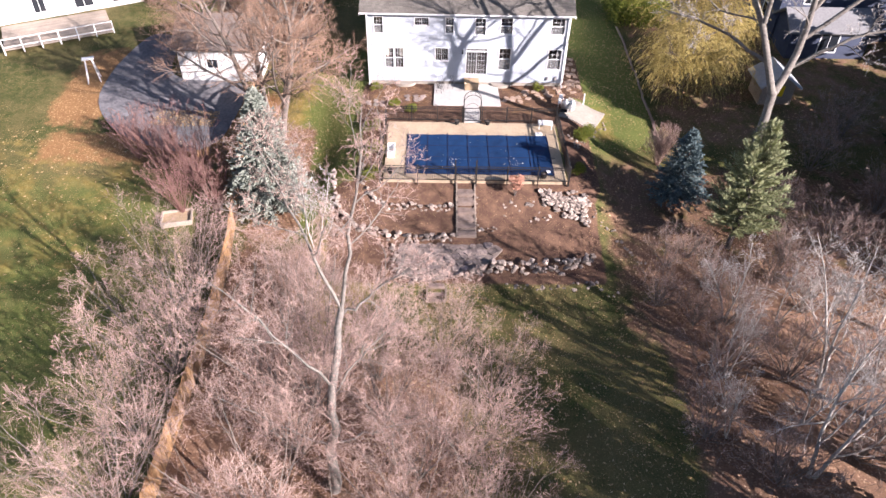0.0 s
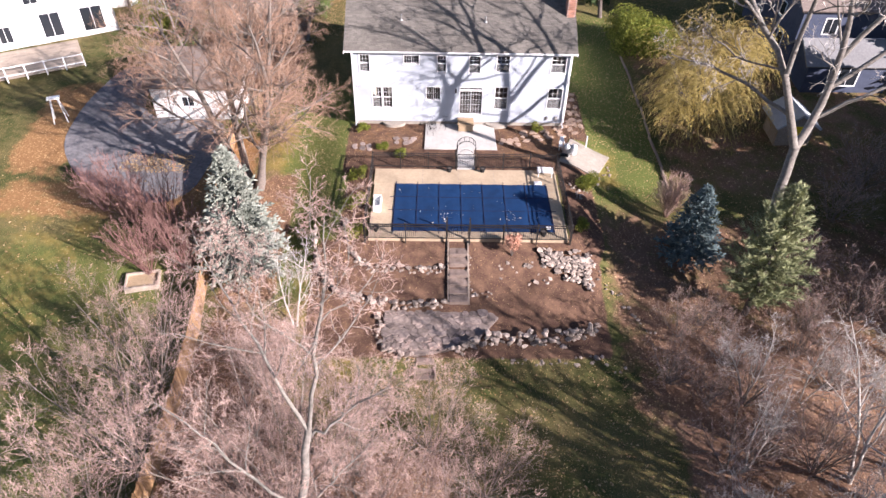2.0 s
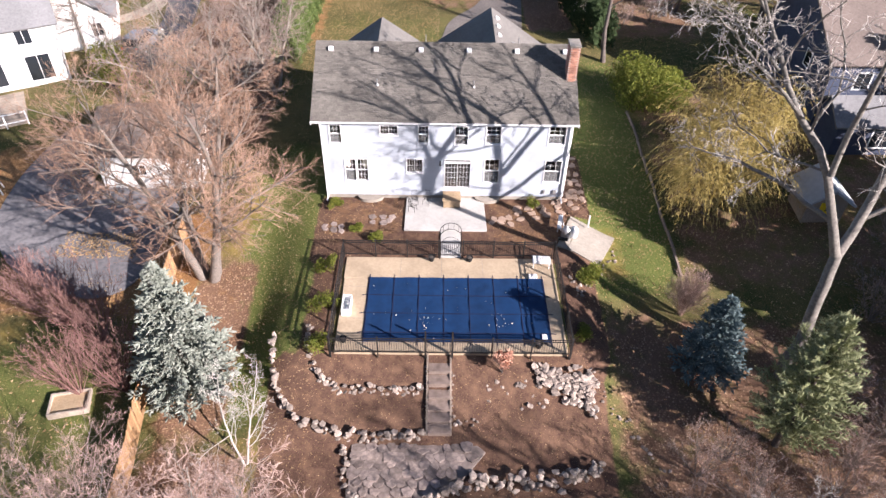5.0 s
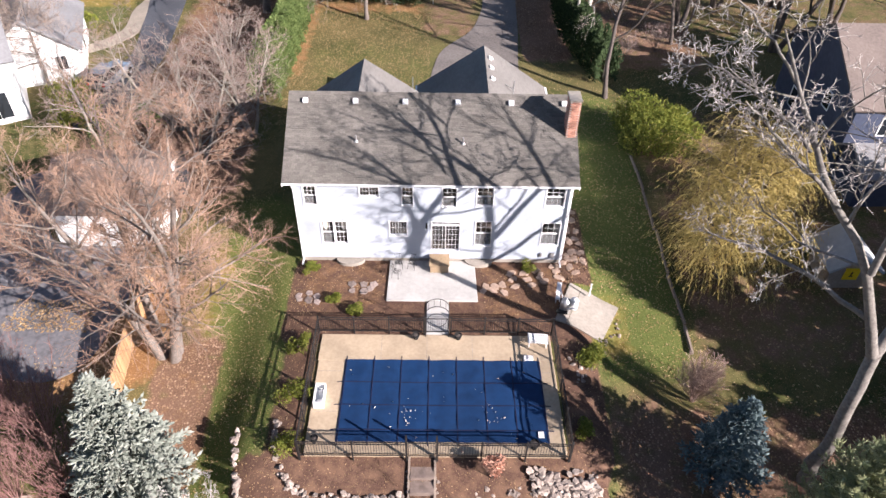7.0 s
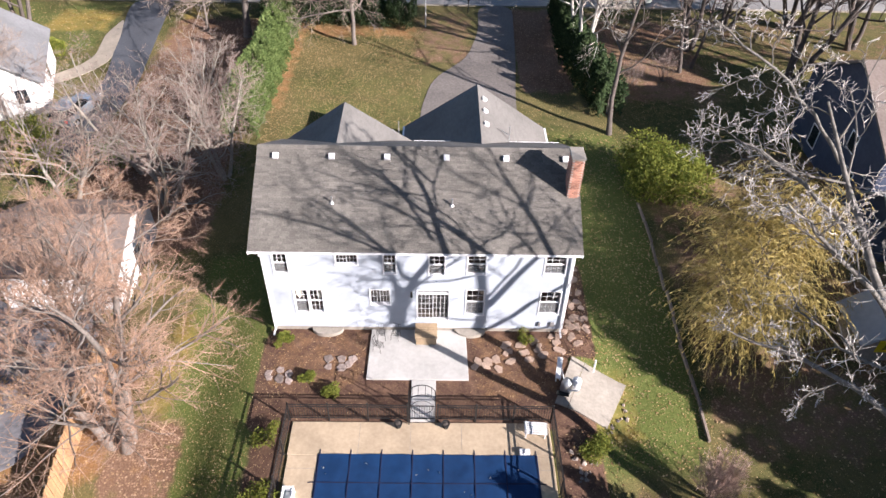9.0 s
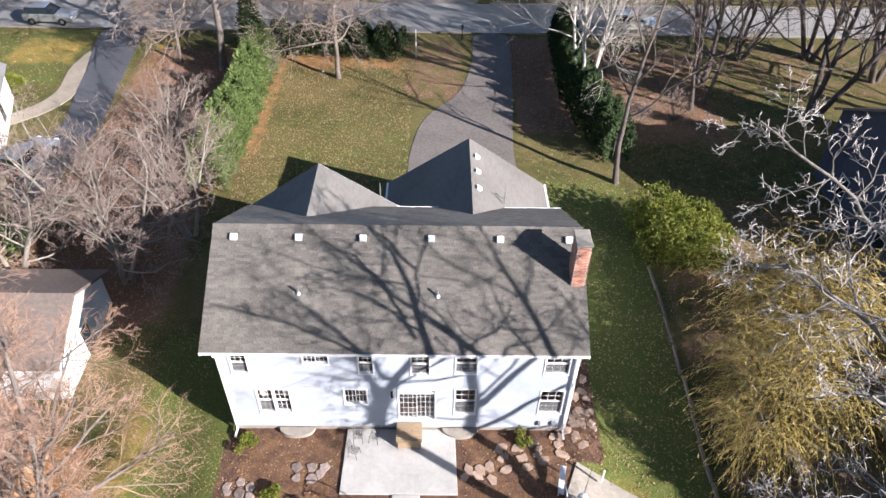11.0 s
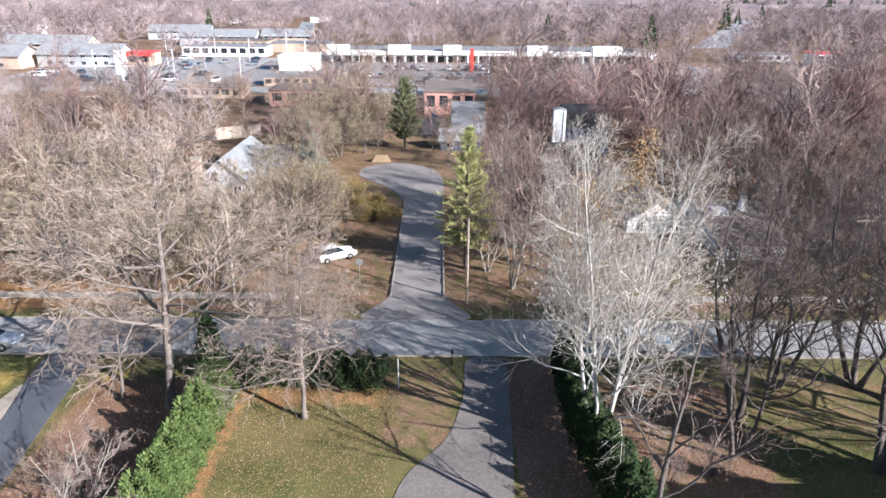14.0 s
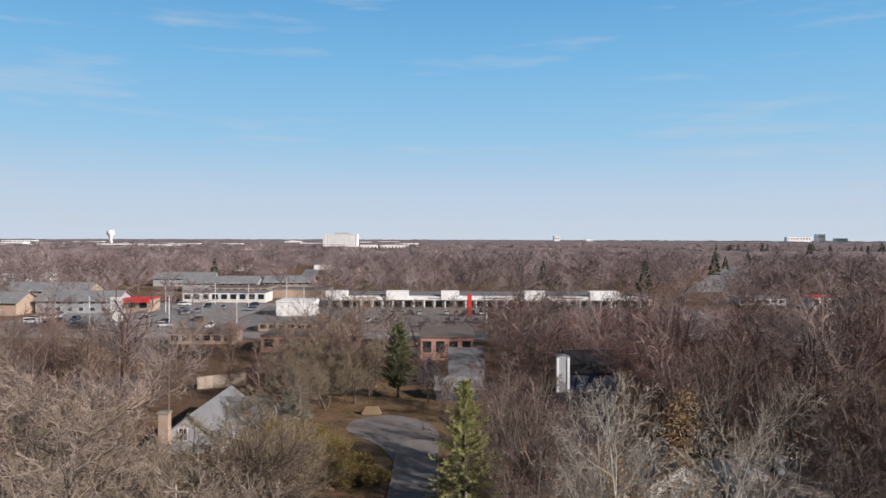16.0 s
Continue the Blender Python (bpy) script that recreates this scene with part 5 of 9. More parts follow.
for x, y, turn, s in ((36.0, 28.0, 20, 1.0), (27.0, 8.5, 250, 1.0), (22.5, 11.0, 10, 0.75), (29.5, 5.0, 300, 1.0), (21.5, 5.5, 45, 0.85), (26.0, 1.5, 200, 0.95), (18.6, 8.2, 330, 0.7)):
    again(side_tree, x, y, turn, s)
spruce = plant("blue_spruce", *conifer(31, 10.2, 3.5, whorl=0.26, boughs=13, sprays=34, spray_len=0.34, spray_w=0.055, droop=0.10, shape=0.72, ragged=0.40), BARK_DARK, BLUE_NEEDLE, "frosty blue-green spruce with layered boughs", "conifer", -10.9, 37.1, 0, 0.9)
plant("blue_spruce", *conifer(32, 6.8, 2.7, whorl=0.24, boughs=12, sprays=24, spray_len=0.32, spray_w=0.05, droop=0.10, shape=0.75, ragged=0.35), BARK_DARK, DEEP_NEEDLE, "small dark blue spruce in the shade", "conifer", 16.6, 38.7, 0, 0.84)
pine = plant("white_pine", *conifer(33, 10.2, 3.7, whorl=0.34, boughs=11, sprays=80, spray_len=0.34, spray_w=0.026, droop=0.05, bare=0.16, shape=0.42, ragged=0.6, lift=0.5), BARK_DARK, PINE_NEEDLE, "sparse grey-green pine with upswept boughs", "conifer", 19.2, 34.4, 0, 0.88)
evergreen = plant("tall_yellow_green_pine", *conifer(35, 15.2, 4.2, whorl=0.62, boughs=9, sprays=52, spray_len=0.50, spray_w=0.032, droop=0.06, bare=0.18, shape=0.55, ragged=0.55, lift=0.3), BARK_DARK, LIME_NEEDLE, "tall yellow-green pine beside the side street", "conifer", 8.0, 113.5)
plant("dark_pine", *conifer(36, 11.6, 4.0, whorl=0.42, boughs=10, sprays=34, spray_len=0.5, spray_w=0.06, droop=0.08, bare=0.16, shape=0.32, ragged=0.6, lift=0.35), BARK_DARK, DULL_NEEDLE, "dark green pine by the turning circle", "conifer", -1.2, 167.6)
again(spruce, -14.4, 148.2, 60, 0.82)


def willow(seed, height, radius):
    rng = np.random.default_rng(seed)
    p, r = grow(rng, np.array([[0, 0, -0.2], [0.4, 0.1, -0.2]]), np.array([[-0.15, 0, 1.0], [0.3, 0.2, 1.0]]), np.array([height * 0.6, height * 0.55]), np.array([0.28, 0.2]), 6, 0.08, 0.05, 0.35)
    pieces = [tubes(p, r, 7)]
    st, wy, rad, t = sprout(rng, p, r, 16, 0.3, 52, 12)
    p, r = grow(rng, st, wy, height * 0.42 * (0.6 + 0.6 * rng.random(len(st))), rad * 0.5, 6, 0.12, 0.08, 0.3)
    pieces.append(tubes(p, r, 5))
    st, wy, rad, t = sprout(rng, p, r, 9, 0.3, 50, 15)
    p, r = grow(rng, st, wy, 1.6 * (0.6 + 0.7 * rng.random(len(st))), np.full(len(st), 0.018), 4, 0.15, 0.05, 0.4)
    pieces.append(tubes(p, r, 3))
    st, wy, rad, t = sprout(rng, p, r, 6, 0.2, 55, 20)
    wy[:, 2] = np.abs(wy[:, 2]) * 0.4
    L = 1.2 + 2.6 * rng.random(len(st))
    p, r = grow(rng, st, wy, np.minimum(L, st[:, 2] * 0.85 + 0.3), np.full(len(st), 0.009), 4, 0.07, -0.12, 0.4, 0.55)
    strands = tubes(p, r, 3)
    b, w, _, _ = sprout(rng, p, r, 6, 0.1, 30, 12)
    w[:, 2] -= 0.5
    n = len(b)
    sp = spindles(b, w, 0.18 + 0.18 * rng.random(n), np.full(n, 0.022))
    sv, sf = strands
    tri = np.concatenate([sf[:, [0, 1, 2]], sf[:, [0, 2, 3]]])
    return array_mesh("wood", *joined(pieces), True), array_mesh("strands", *joined([(sv, tri), sp]), False)


plant("golden_willow", *willow(41, 8.0, 5.5), BARK_DARK, WILLOW_LEAF, "weeping willow with golden hanging strands", "tree", 22.8, 57.2, 0, 0.92)
plant("golden_willow", *willow(43, 7.0, 4.0), BARK_DARK, WILLOW_LEAF, "smaller willow with dull golden strands", "tree", 20.0, 51.5, 60)


def bush(name, seed, x, y, size, leaf, label, count, leafsize, tall=1.0, clumps=9, group=""):
    rng = np.random.default_rng(seed)
    c = rng.normal(0, 0.42, (clumps, 3)) * size
    c[:, 2] = (0.45 + 0.55 * rng.random(clumps)) * size * tall * 0.8
    pts = leafy(seed, c, size * (0.35 + 0.3 * rng.random(clumps)), count, leafsize)
    pts = pts[pts[:, 2] > 0.02]
    wood, _ = bare_tree(seed, size * tall * 1.1, 0.03, stems=7, clear=0.2, counts=(5, 4, 2), angles=(35, 40, 40), ratios=(0.4, 0.5, 0.5), splay=0.4, segs=(5, 4, 3, 2))
    return plant(name, wood, array_mesh("leaves", *leaves(rng, pts, leafsize)), BARK, leaf, label, "shrub", x, y, group=group)


bush("yellow_green_bush", 51, 18.6, 65.2, 2.7, GREENLEAF, "large yellow-green leafy bush in sun", 9000, 0.10, 1.0, 14)
bush("yellow_green_bush", 52, 20.8, 66.8, 1.9, GREENLEAF, "yellow-green leafy bush in sun", 5000, 0.10)
bush("round_shrub", 53, 11.0, 44.6, 0.85, GREENLEAF, "rounded olive shrub beside the concrete slab", 3200, 0.05, 1.0, 8)
bush("bright_shrub", 54, 8.15, 51.2, 0.42, GREENLEAF, "small bright green shrub against the house", 900, 0.045, 1.0, 6)
for i, (x, y, s) in enumerate(((-4.7, 45.0, 0.7), (-4.6, 42.0, 0.75), (-4.4, 39.2, 0.8), (-5.0, 50.9, 0.45), (-1.9, 47.6, 0.5), (-3.2, 48.4, 0.45), (9.9, 39.8, 0.5))):
    bush("green_shrub", 60 + i, x, y, s, GREENLEAF, "low green shrub along the garden bed", 1300, 0.05, 0.9, 7, "garden shrubs")


def hedge(name, seed, pts, width, tall, leaf, label, count, spray=0.30):
    """A clipped-to-ragged evergreen row: upright sprays over a wavy body."""
    rng = np.random.default_rng(seed)
    pts = [Vector(p) for p in pts]
    lens = [(b - a).length for a, b in zip(pts, pts[1:])]
    total = sum(lens)
    s = rng.random(count) * total
    out = []
    for v in s:
        k = 0
        while k < len(lens) - 1 and v > lens[k]:
            v -= lens[k]
            k += 1
        q = pts[k].lerp(pts[k + 1], v / lens[k])
        d = (pts[k + 1] - pts[k]).normalized()
        out.append((q.x, q.y, -d.y, d.x))
    o = np.array(out)
    h = rng.random(count) ** 0.7
    peak = tall * (0.86 + 0.14 * np.sin(s * 2.7 + seed) + 0.10 * np.sin(s * 6.1))
    body = width * np.sqrt(np.clip(1 - h ** 2.6, 0, 1)) * (1 + 0.16 * np.sin(s * 3.1 + h * 7))
    side = rng.uniform(-1, 1, count)
    side = np.sign(side) * np.abs(side) ** 0.35
    x, y = o[:, 0] + o[:, 2] * side * body, o[:, 1] + o[:, 3] * side * body
    z = land(x, y) + 0.05 + h * peak
    base = np.stack([x, y, z], 1)
    way = np.stack([o[:, 2] * side * 0.9, o[:, 3] * side * 0.9, np.full(count, 0.75)], 1) + rng.normal(0, 0.3, (count, 3))
    L = spray * (0.6 + 0.8 * rng.random(count))
    t = thing(name, label, "hedge")
    part("foliage", array_mesh("sprays", *spindles(base, way, L, L * 0.22)), leaf, t)
    g = Geo()
    for a in np.arange(0.4, total, 1.1):
        v, k = a, 0
        while k < len(lens) - 1 and v > lens[k]:
            v -= lens[k]
            k += 1
        q = pts[k].lerp(pts[k + 1], v / lens[k])
        zz = land_at(q.x, q.y)
        g.rod((q.x, q.y, zz - 0.1), (q.x, q.y, zz + tall * 0.8), 0.07, 0.03, 6)
    tagged(part("stem_rest", g, BARK_DARK, t), kind="stuff")
    return t


hedge("cedar_hedge", 71, [(-11.4, 70.2), (-11.0, 78), (-10.9, 88.5)], 1.15, 4.2, HEDGE, "tall green cedar hedge along the front lawn", 27000, 0.24)
hedge("yew_hedge", 72, [(-11.8, 91.2), (-5.5, 91.6), (1.0, 90.6)], 1.5, 2.7, YEW, "dark ragged evergreen hedge beside the road", 17000, 0.22)
hedge("arborvitae_hedge", 73, [(15.3, 93.8), (15.0, 84.0), (15.9, 79.0), (16.9, 74.2)], 1.05, 4.0, YEW, "dark green hedge along the driveway", 32000, 0.23)
hedge("far_hedge", 74, [(-31.5, 83.0), (-29.5, 83.6)], 1.0, 1.3, GREENLEAF, "clipped yellow-green hedge by a path", 2000, 0.22)

# in front of the house
birch = plant("white_birch", *bare_tree(81, 21.4, 0.15, stems=5, clear=0.20, counts=(18, 9, 7, 5), angles=(46, 40, 38, 34), ratios=(0.34, 0.5, 0.54, 0.58), lifts=(0.11, 0.07, 0.04, 0.02), splay=0.17, wob=0.10, twig=0.007), BARK_BIRCH, TWIG_BIRCH,
              "leafless white-barked tree with many rising limbs", "tree", 15.6, 82.6, 0)
elm = plant("street_tree", *bare_tree(83, 13.4, 0.20, clear=0.26, counts=(24, 9, 7, 6), angles=(72, 50, 44, 40), ratios=(0.50, 0.56, 0.58, 0.62), lifts=(0.05, 0.05, 0.04, 0.03), wob=0.13, twig=0.011), BARK, TWIG_TAN,
            "leafless front-yard tree with a rounded twig crown", "tree", -4.4, 86.2, 0, group="front yard trees")
ash = plant("street_tree", *bare_tree(85, 18.5, 0.24, stems=3, clear=0.2, counts=(11, 8, 6, 5), angles=(44, 42, 42, 40), ratios=(0.42, 0.52, 0.56, 0.56), splay=0.25, wob=0.14, twig=0.013), BARK_DARK, TWIG_DUSK,
            "leafless dark-barked tree with spreading limbs", "tree", 26.3, 86.3, 0, group="front yard trees")
slim = plant("slender_tree", *bare_tree(88, 16.0, 0.20, clear=0.3, counts=(9, 5, 4, 3), angles=(42, 42, 44, 42), ratios=(0.36, 0.5, 0.52, 0.55), wob=0.16, lean=0.1, twig=0.010), BARK_DARK, TWIG,
             "slender leafless tree with few open limbs", "tree", 16.5, 72.0, 20, group="front yard trees")
for x, y, turn, s in ((24.4, 82.0, 100, 0.85), (25.6, 82.8, 230, 0.75)):
    again(slim, x, y, turn, s)
for x, y, turn, s in ((22.6, 80.4, 190, 0.7), (19.5, 79.5, 60, 0.6)):
    again(brush, x, y, turn, s)
crab = plant("pale_side_tree", *bare_tree(98, 9.6, 0.15, stems=3, clear=0.18, counts=(9, 7, 6, 4), angles=(52, 50, 46, 42), ratios=(0.52, 0.55, 0.52, 0.5), lifts=(0.05, 0.05, 0.03, 0.02), splay=0.34, wob=0.2, twig=0.009, stout=1.5), BARK_MID, TWIG,
             "leafless crooked tree with pale tangled limbs", "tree", -14.6, 62.4, 40, group="side yard trees")
FRONT = [(ash, 33.6, 81.0, 210, 1.1), (elm, -14.4, 87.6, 300, 1.7), (crab, -11.4, 65.8, 160, 0.9), (crab, -17.2, 66.4, 250, 1.05), (crab, -20.8, 62.5, 80, 1.0), (crab, -13.6, 70.5, 20, 0.8), (crab, -15.6, 76.4, 130, 0.62),
         (elm, -18.4, 88.8, 330, 0.7), (ash, 41.6, 87.0, 350, 1.0), (ash, 37.5, 91.0, 60, 0.95), (ash, 31.0, 90.6, 130, 0.8), (ash, 46.0, 79.0, 75, 1.0), (ash, 48.5, 105.6, 100, 0.9),
         (ash, -35.0, 88.0, 200, 0.85), (elm, -29.5, 72.5, 20, 0.65)]
for src, x, y, turn, s in FRONT:
    again(src, x, y, turn, s)
seedy = leafy(91, [(1.6, 2.5, 17.2), (1.9, 2.9, 18.8), (2.2, 3.2, 20.2), (2.9, 2.6, 16.4), (-1.2, 2.8, 16.2), (-1.5, 3.2, 17.6), (-2.6, 1.8, 14.8), (0.4, 3.2, 15.6)], [1.3, 1.1, 0.9, 1.1, 1.2, 0.9, 1.1, 1.2], 3000, 0.1, 1.4, 0.2)
buds = leafy(96, [(0, 0, 14), (2.5, -1.5, 12.5), (-2.5, 1, 12.5), (1.5, 2.5, 12), (-1.5, -2.5, 12)], [5.0, 3.8, 3.8, 3.6, 3.6], 3600, 0.05)
tagged(part("catkin_rest", array_mesh("catkin_rest", *spindles(buds, np.random.default_rng(97).normal(0, 0.5, buds.shape) + [0, 0, 0.8], np.full(len(buds), 0.22), np.full(len(buds), 0.03))), TWIG_BIRCH, birch, "pale upright catkins on the twigs"), kind="stuff")
part("dry_leaves", array_mesh("dry_leaves", *leaves(np.random.default_rng(92), seedy, 0.075)), DRYLEAF, birch, "pale dry leaves clinging to the top")
tag_ground = plant("dried_hydrangea", None, array_mesh("heads", *leaves(np.random.default_rng(95), leafy(94, [(0, 0, 1.15), (0.25, 0.1, 1.35), (-0.25, 0.05, 1.3), (0.05, -0.2, 1.0)], [0.42, 0.3, 0.3, 0.35], 1100, 0.05), 0.06)), BARK, PINKLEAF,
                   "small shrub with pinkish dried seed heads by the fence", "shrub", 5.35, 37.6)
g = Geo()
for a in np.arange(0, 6.2, 0.8):
    g.rod((0, 0, -0.1), (0.3 * math.cos(a), 0.3 * math.sin(a), 1.2), 0.015, 0.006, 5)
part("stems", g, BARK, tag_ground)

# spruces, mostly out of view, added on the sunny side to shade the rear garden
grove = plant("tall_spruce", *conifer(37, 15.0, 3.6, whorl=0.5, boughs=10, sprays=14, spray_len=0.7, spray_w=0.13, droop=0.12, shape=0.75, ragged=0.3), BARK_DARK, YEW, "tall dark spruce in the side grove", "conifer", 23.0, 9.5, 0, 0.78, group="side grove")
for x, y, turn, s in ((25.5, 4.0, 90, 0.85), (19.2, 12.8, 20, 0.52), (36.0, 29.0, 50, 0.72), (39.5, 36.0, 110, 0.85), (36.4, 39.6, 200, 1.0), (35.5, 34.5, 70, 0.72), (35.5, 44.0, 120, 0.66), (38.0, 31.0, 10, 0.8), (38.5, 42.5, 250, 0.95), (22.3, 15.0, 10, 0.52), (43.5, 66.5, 70, 0.9), (47.5, 69.5, 170, 1.1), (52.0, 66.0, 160, 1.2), (22.5, 1.0, 240, 0.85), (44.0, 44.0, 15, 0.95), (47.0, 37.0, 130, 1.0), (43.0, 50.0, 220, 0.9), (50.0, 43.0, 310, 1.1), (46.0, 62.0, 10, 1.0), (-12.7, 92.0, 40, 0.42), (45.0, 56.0, 80, 0.9), (37.6, 36.6, 30, 1.0), (41.2, 33.0, 100, 0.9), (34.2, 37.4, 200, 0.6), (39.6, 34.0, 270, 1.05)):
    again(grove, x, y, turn, s)

lofty = plant("grove_tree", *bare_tree(38, 23.0, 0.30, clear=0.42, counts=(14, 7, 6, 4), angles=(42, 44, 44, 42), ratios=(0.30, 0.5, 0.54, 0.56), wob=0.14, lean=0.06, twig=0.012), BARK_DARK, TWIG,
              "lofty leafless tree with a high crown in the side grove", "tree", 33.0, 11.0, 0, group="side grove")
for x, y, turn, s in ((30.6, 13.6, 150, 0.86), (34.5, 14.8, 220, 1.0), (30.0, 6.0, 20, 0.85), (33.5, 4.0, 330, 1.0)):
    again(lofty, x, y, turn, s)

# across the road
lime = plant("verge_tree", *bare_tree(87, 11.8, 0.17, stems=2, clear=0.2, counts=(13, 8, 6, 4), angles=(64, 48, 44, 40), ratios=(0.47, 0.56, 0.58, 0.6), splay=0.2, wob=0.14, twig=0.02, segs=(6, 4, 2, 1, 1)), BARK_DARK, TWIG_OLIVE,
             "leafless tree on the far side of the road", "tree", -9.5, 111.0, 0, group="far verge trees")
for x, y, turn, s in ((-14.5, 113.5, 40, 0.9), (-20.0, 111.0, 80, 0.75), (-27.5, 112.0, 130, 0.75), (-33.0, 110.5, 170, 0.9), (-12.0, 120.5, 210, 0.95), (-37.0, 126.0, 250, 1.0), (-8.5, 122.0, 290, 0.75), (-42.0, 132.0, 330, 0.9), (-14.0, 128.5, 15, 0.85), (-11.5, 126.0, 55, 0.7), (-18.0, 118.0, 75, 0.9), (-24.0, 119.5, 160, 0.85), (-30.0, 121.0, 20, 0.9), (-16.5, 108.6, 240, 0.7), (-23.5, 107.9, 330, 0.75), (-12.0, 160.5, 20, 0.8), (-8.0, 164.0, 80, 0.75), (-16.5, 157.5, 140, 0.8), (-11.0, 171.0, 210, 0.9), (-6.0, 177.0, 260, 0.8), (-18.0, 167.0, 310, 0.9), (-14.0, 180.0, 50, 1.0), (6.5, 162.0, 110, 0.55), (-20.5, 146.0, 290, 0.6), (-38.0, 117.0, 95, 1.1), (-44.0, 111.0, 140, 1.0), (-52.0, 116.0, 10, 1.1)):
    again(lime, x, y, turn, s)
russet = plant("verge_tree", *bare_tree(89, 13.5, 0.15, stems=3, clear=0.16, counts=(10, 6, 5, 4), angles=(42, 40, 38, 36), ratios=(0.42, 0.5, 0.55, 0.55), splay=0.2, wob=0.12, twig=0.016, segs=(6, 4, 2, 1, 1)), BARK_MID, TWIG_RUSSET,
               "dark russet leafless tree across the road", "tree", 12.5, 108.8, 0, 0.8, group="far verge trees")
for x, y, turn, s in ((18.0, 112.0, 230, 1.0), (50.0, 122.0, 40, 1.0), (47.0, 127.5, 130, 1.0), (56.0, 113.0, 10, 1.0), (60.0, 122.0, 250, 1.1), (52.5, 128.0, 200, 1.1), (45.5, 109.8, 160, 0.7), (14.5, 119.5, 45, 1.0), (21.5, 117.0, 85, 0.7), (15.0, 130.0, 205, 1.0), (11.5, 126.5, 285, 0.9), (44.5, 127.0, 70, 1.0), (8.8, 134.0, 180, 0.8), (13.5, 139.0, 40, 0.9), (9.8, 119.5, 30, 0.8), (19.0, 116.5, 75, 1.0), (15.5, 124.5, 95, 0.9), (46.0, 134.0, 220, 1.1), (47.5, 112.5, 20, 0.95), (51.5, 108.8, 120, 0.85), (54.0, 118.5, 200, 1.05), (64.0, 112.0, 300, 1.1), (66.0, 120.0, 60, 1.15), (61.0, 128.0, 170, 1.15), (70.0, 128.0, 240, 1.1), (45.2, 120.5, 100, 0.85), (36.5, 136.5, 10, 1.0), (41.0, 139.0, 280, 1.1), (57.0, 117.0, 310, 1.1), (10.2, 113.0, 70, 0.7)):
    again(russet, x, y, turn, s)

# ---- pool, patio and terraces ----
def slab_thing(name, outline, z0, z1, mat, label, category, bevel=0.02):
    g = Geo()
    g.slab(outline, z0, z1)
    return tagged(part(name, rounded(g, bevel, 1), mat), label, category, kind="structure")


deck = thing("pool_deck", "tan concrete deck round a covered pool", "pool deck", kind="structure")
strip_x = [(-3.55, -2.1), (8.12, 8.9)]
g = Geo()
g.box(-3.6, 8.9, 44.02, 45.85, -0.35, 0.05)
part("deck_slab", rounded(g, 0.02, 1), DECK, deck)
for x0, x1 in strip_x:
    g = Geo()
    g.box(x0, x1, 38.45, 44.016, -0.9, 0.05)
    part("deck_slab", rounded(g, 0.02, 1), DECK, deck)
g = Geo()
g.box(-2.096, 8.116, 38.45, 39.12, -0.9, 0.05)
part("deck_slab", rounded(g, 0.02, 1), DECK, deck)
joint = Geo()
for x in (-0.3, 2.15, 4.6, 6.9):
    joint.box(x, x + 0.018, 44.1, 45.8, 0.046, 0.055)
for y in (40.8, 43.3):
    joint.box(-3.5, -2.2, y, y + 0.018, 0.046, 0.055)
    joint.box(8.2, 8.8, y, y + 0.018, 0.046, 0.055)
tagged(part("joint", joint, SLABS, deck), kind="stuff")

cover = thing("pool_cover", "deep blue fabric safety cover strapped over a pool", "pool cover")
n_u, n_v = 70, 34
u, v = np.meshgrid(np.linspace(-2.12, 8.14, n_u), np.linspace(39.08, 44.06, n_v))
sag = -0.05 * np.sin(np.pi * (u + 2.12) / 10.26) * np.sin(np.pi * (v - 39.08) / 4.98)
wrinkle = 0.012 * np.sin(u * 2.14 * 2 + 0.5 * np.sin(v * 3)) + 0.010 * np.sin(v * 4.28 + np.sin(u * 2))
ids = np.arange(n_u * n_v).reshape(n_v, n_u)
q = np.stack([ids[:-1, :-1], ids[:-1, 1:], ids[1:, 1:], ids[1:, :-1]], -1).reshape(-1, 4)
part("fabric", array_mesh("fabric", np.stack([u, v, 0.085 + sag + wrinkle], -1), q, True), COVER, cover)


def strap(p, q):
    """A webbing strap over the cover from p to q, lying on the sagging fabric."""
    n = 34
    pts = []
    for t in np.linspace(0, 1, n).tolist():
        x, y = p[0] + (q[0] - p[0]) * t, p[1] + (q[1] - p[1]) * t
        inside = -2.12 < x < 8.14 and 39.08 < y < 44.06
        z = 0.108 - 0.05 * math.sin(math.pi * (x + 2.12) / 10.26) * math.sin(math.pi * (y - 39.08) / 4.98) if inside else 0.068
        pts.append(Vector((x, y, z)))
    d = (Vector(q) - Vector(p)).normalized()
    s_ = Vector((-d.y, d.x, 0)) * 0.021
    g = Geo()
    v = [w for c in pts for w in (c + s_, c - s_, c - s_ - Vector((0, 0, 0.02)), c + s_ - Vector((0, 0, 0.02)))]
    f = [(4 * i + k, 4 * i + (k + 1) % 4, 4 * i + 4 + (k + 1) % 4, 4 * i + 4 + k) for i in range(n - 1) for k in range(4)]
    g.add(v, f)
    part("strap", g, STRAP, cover)


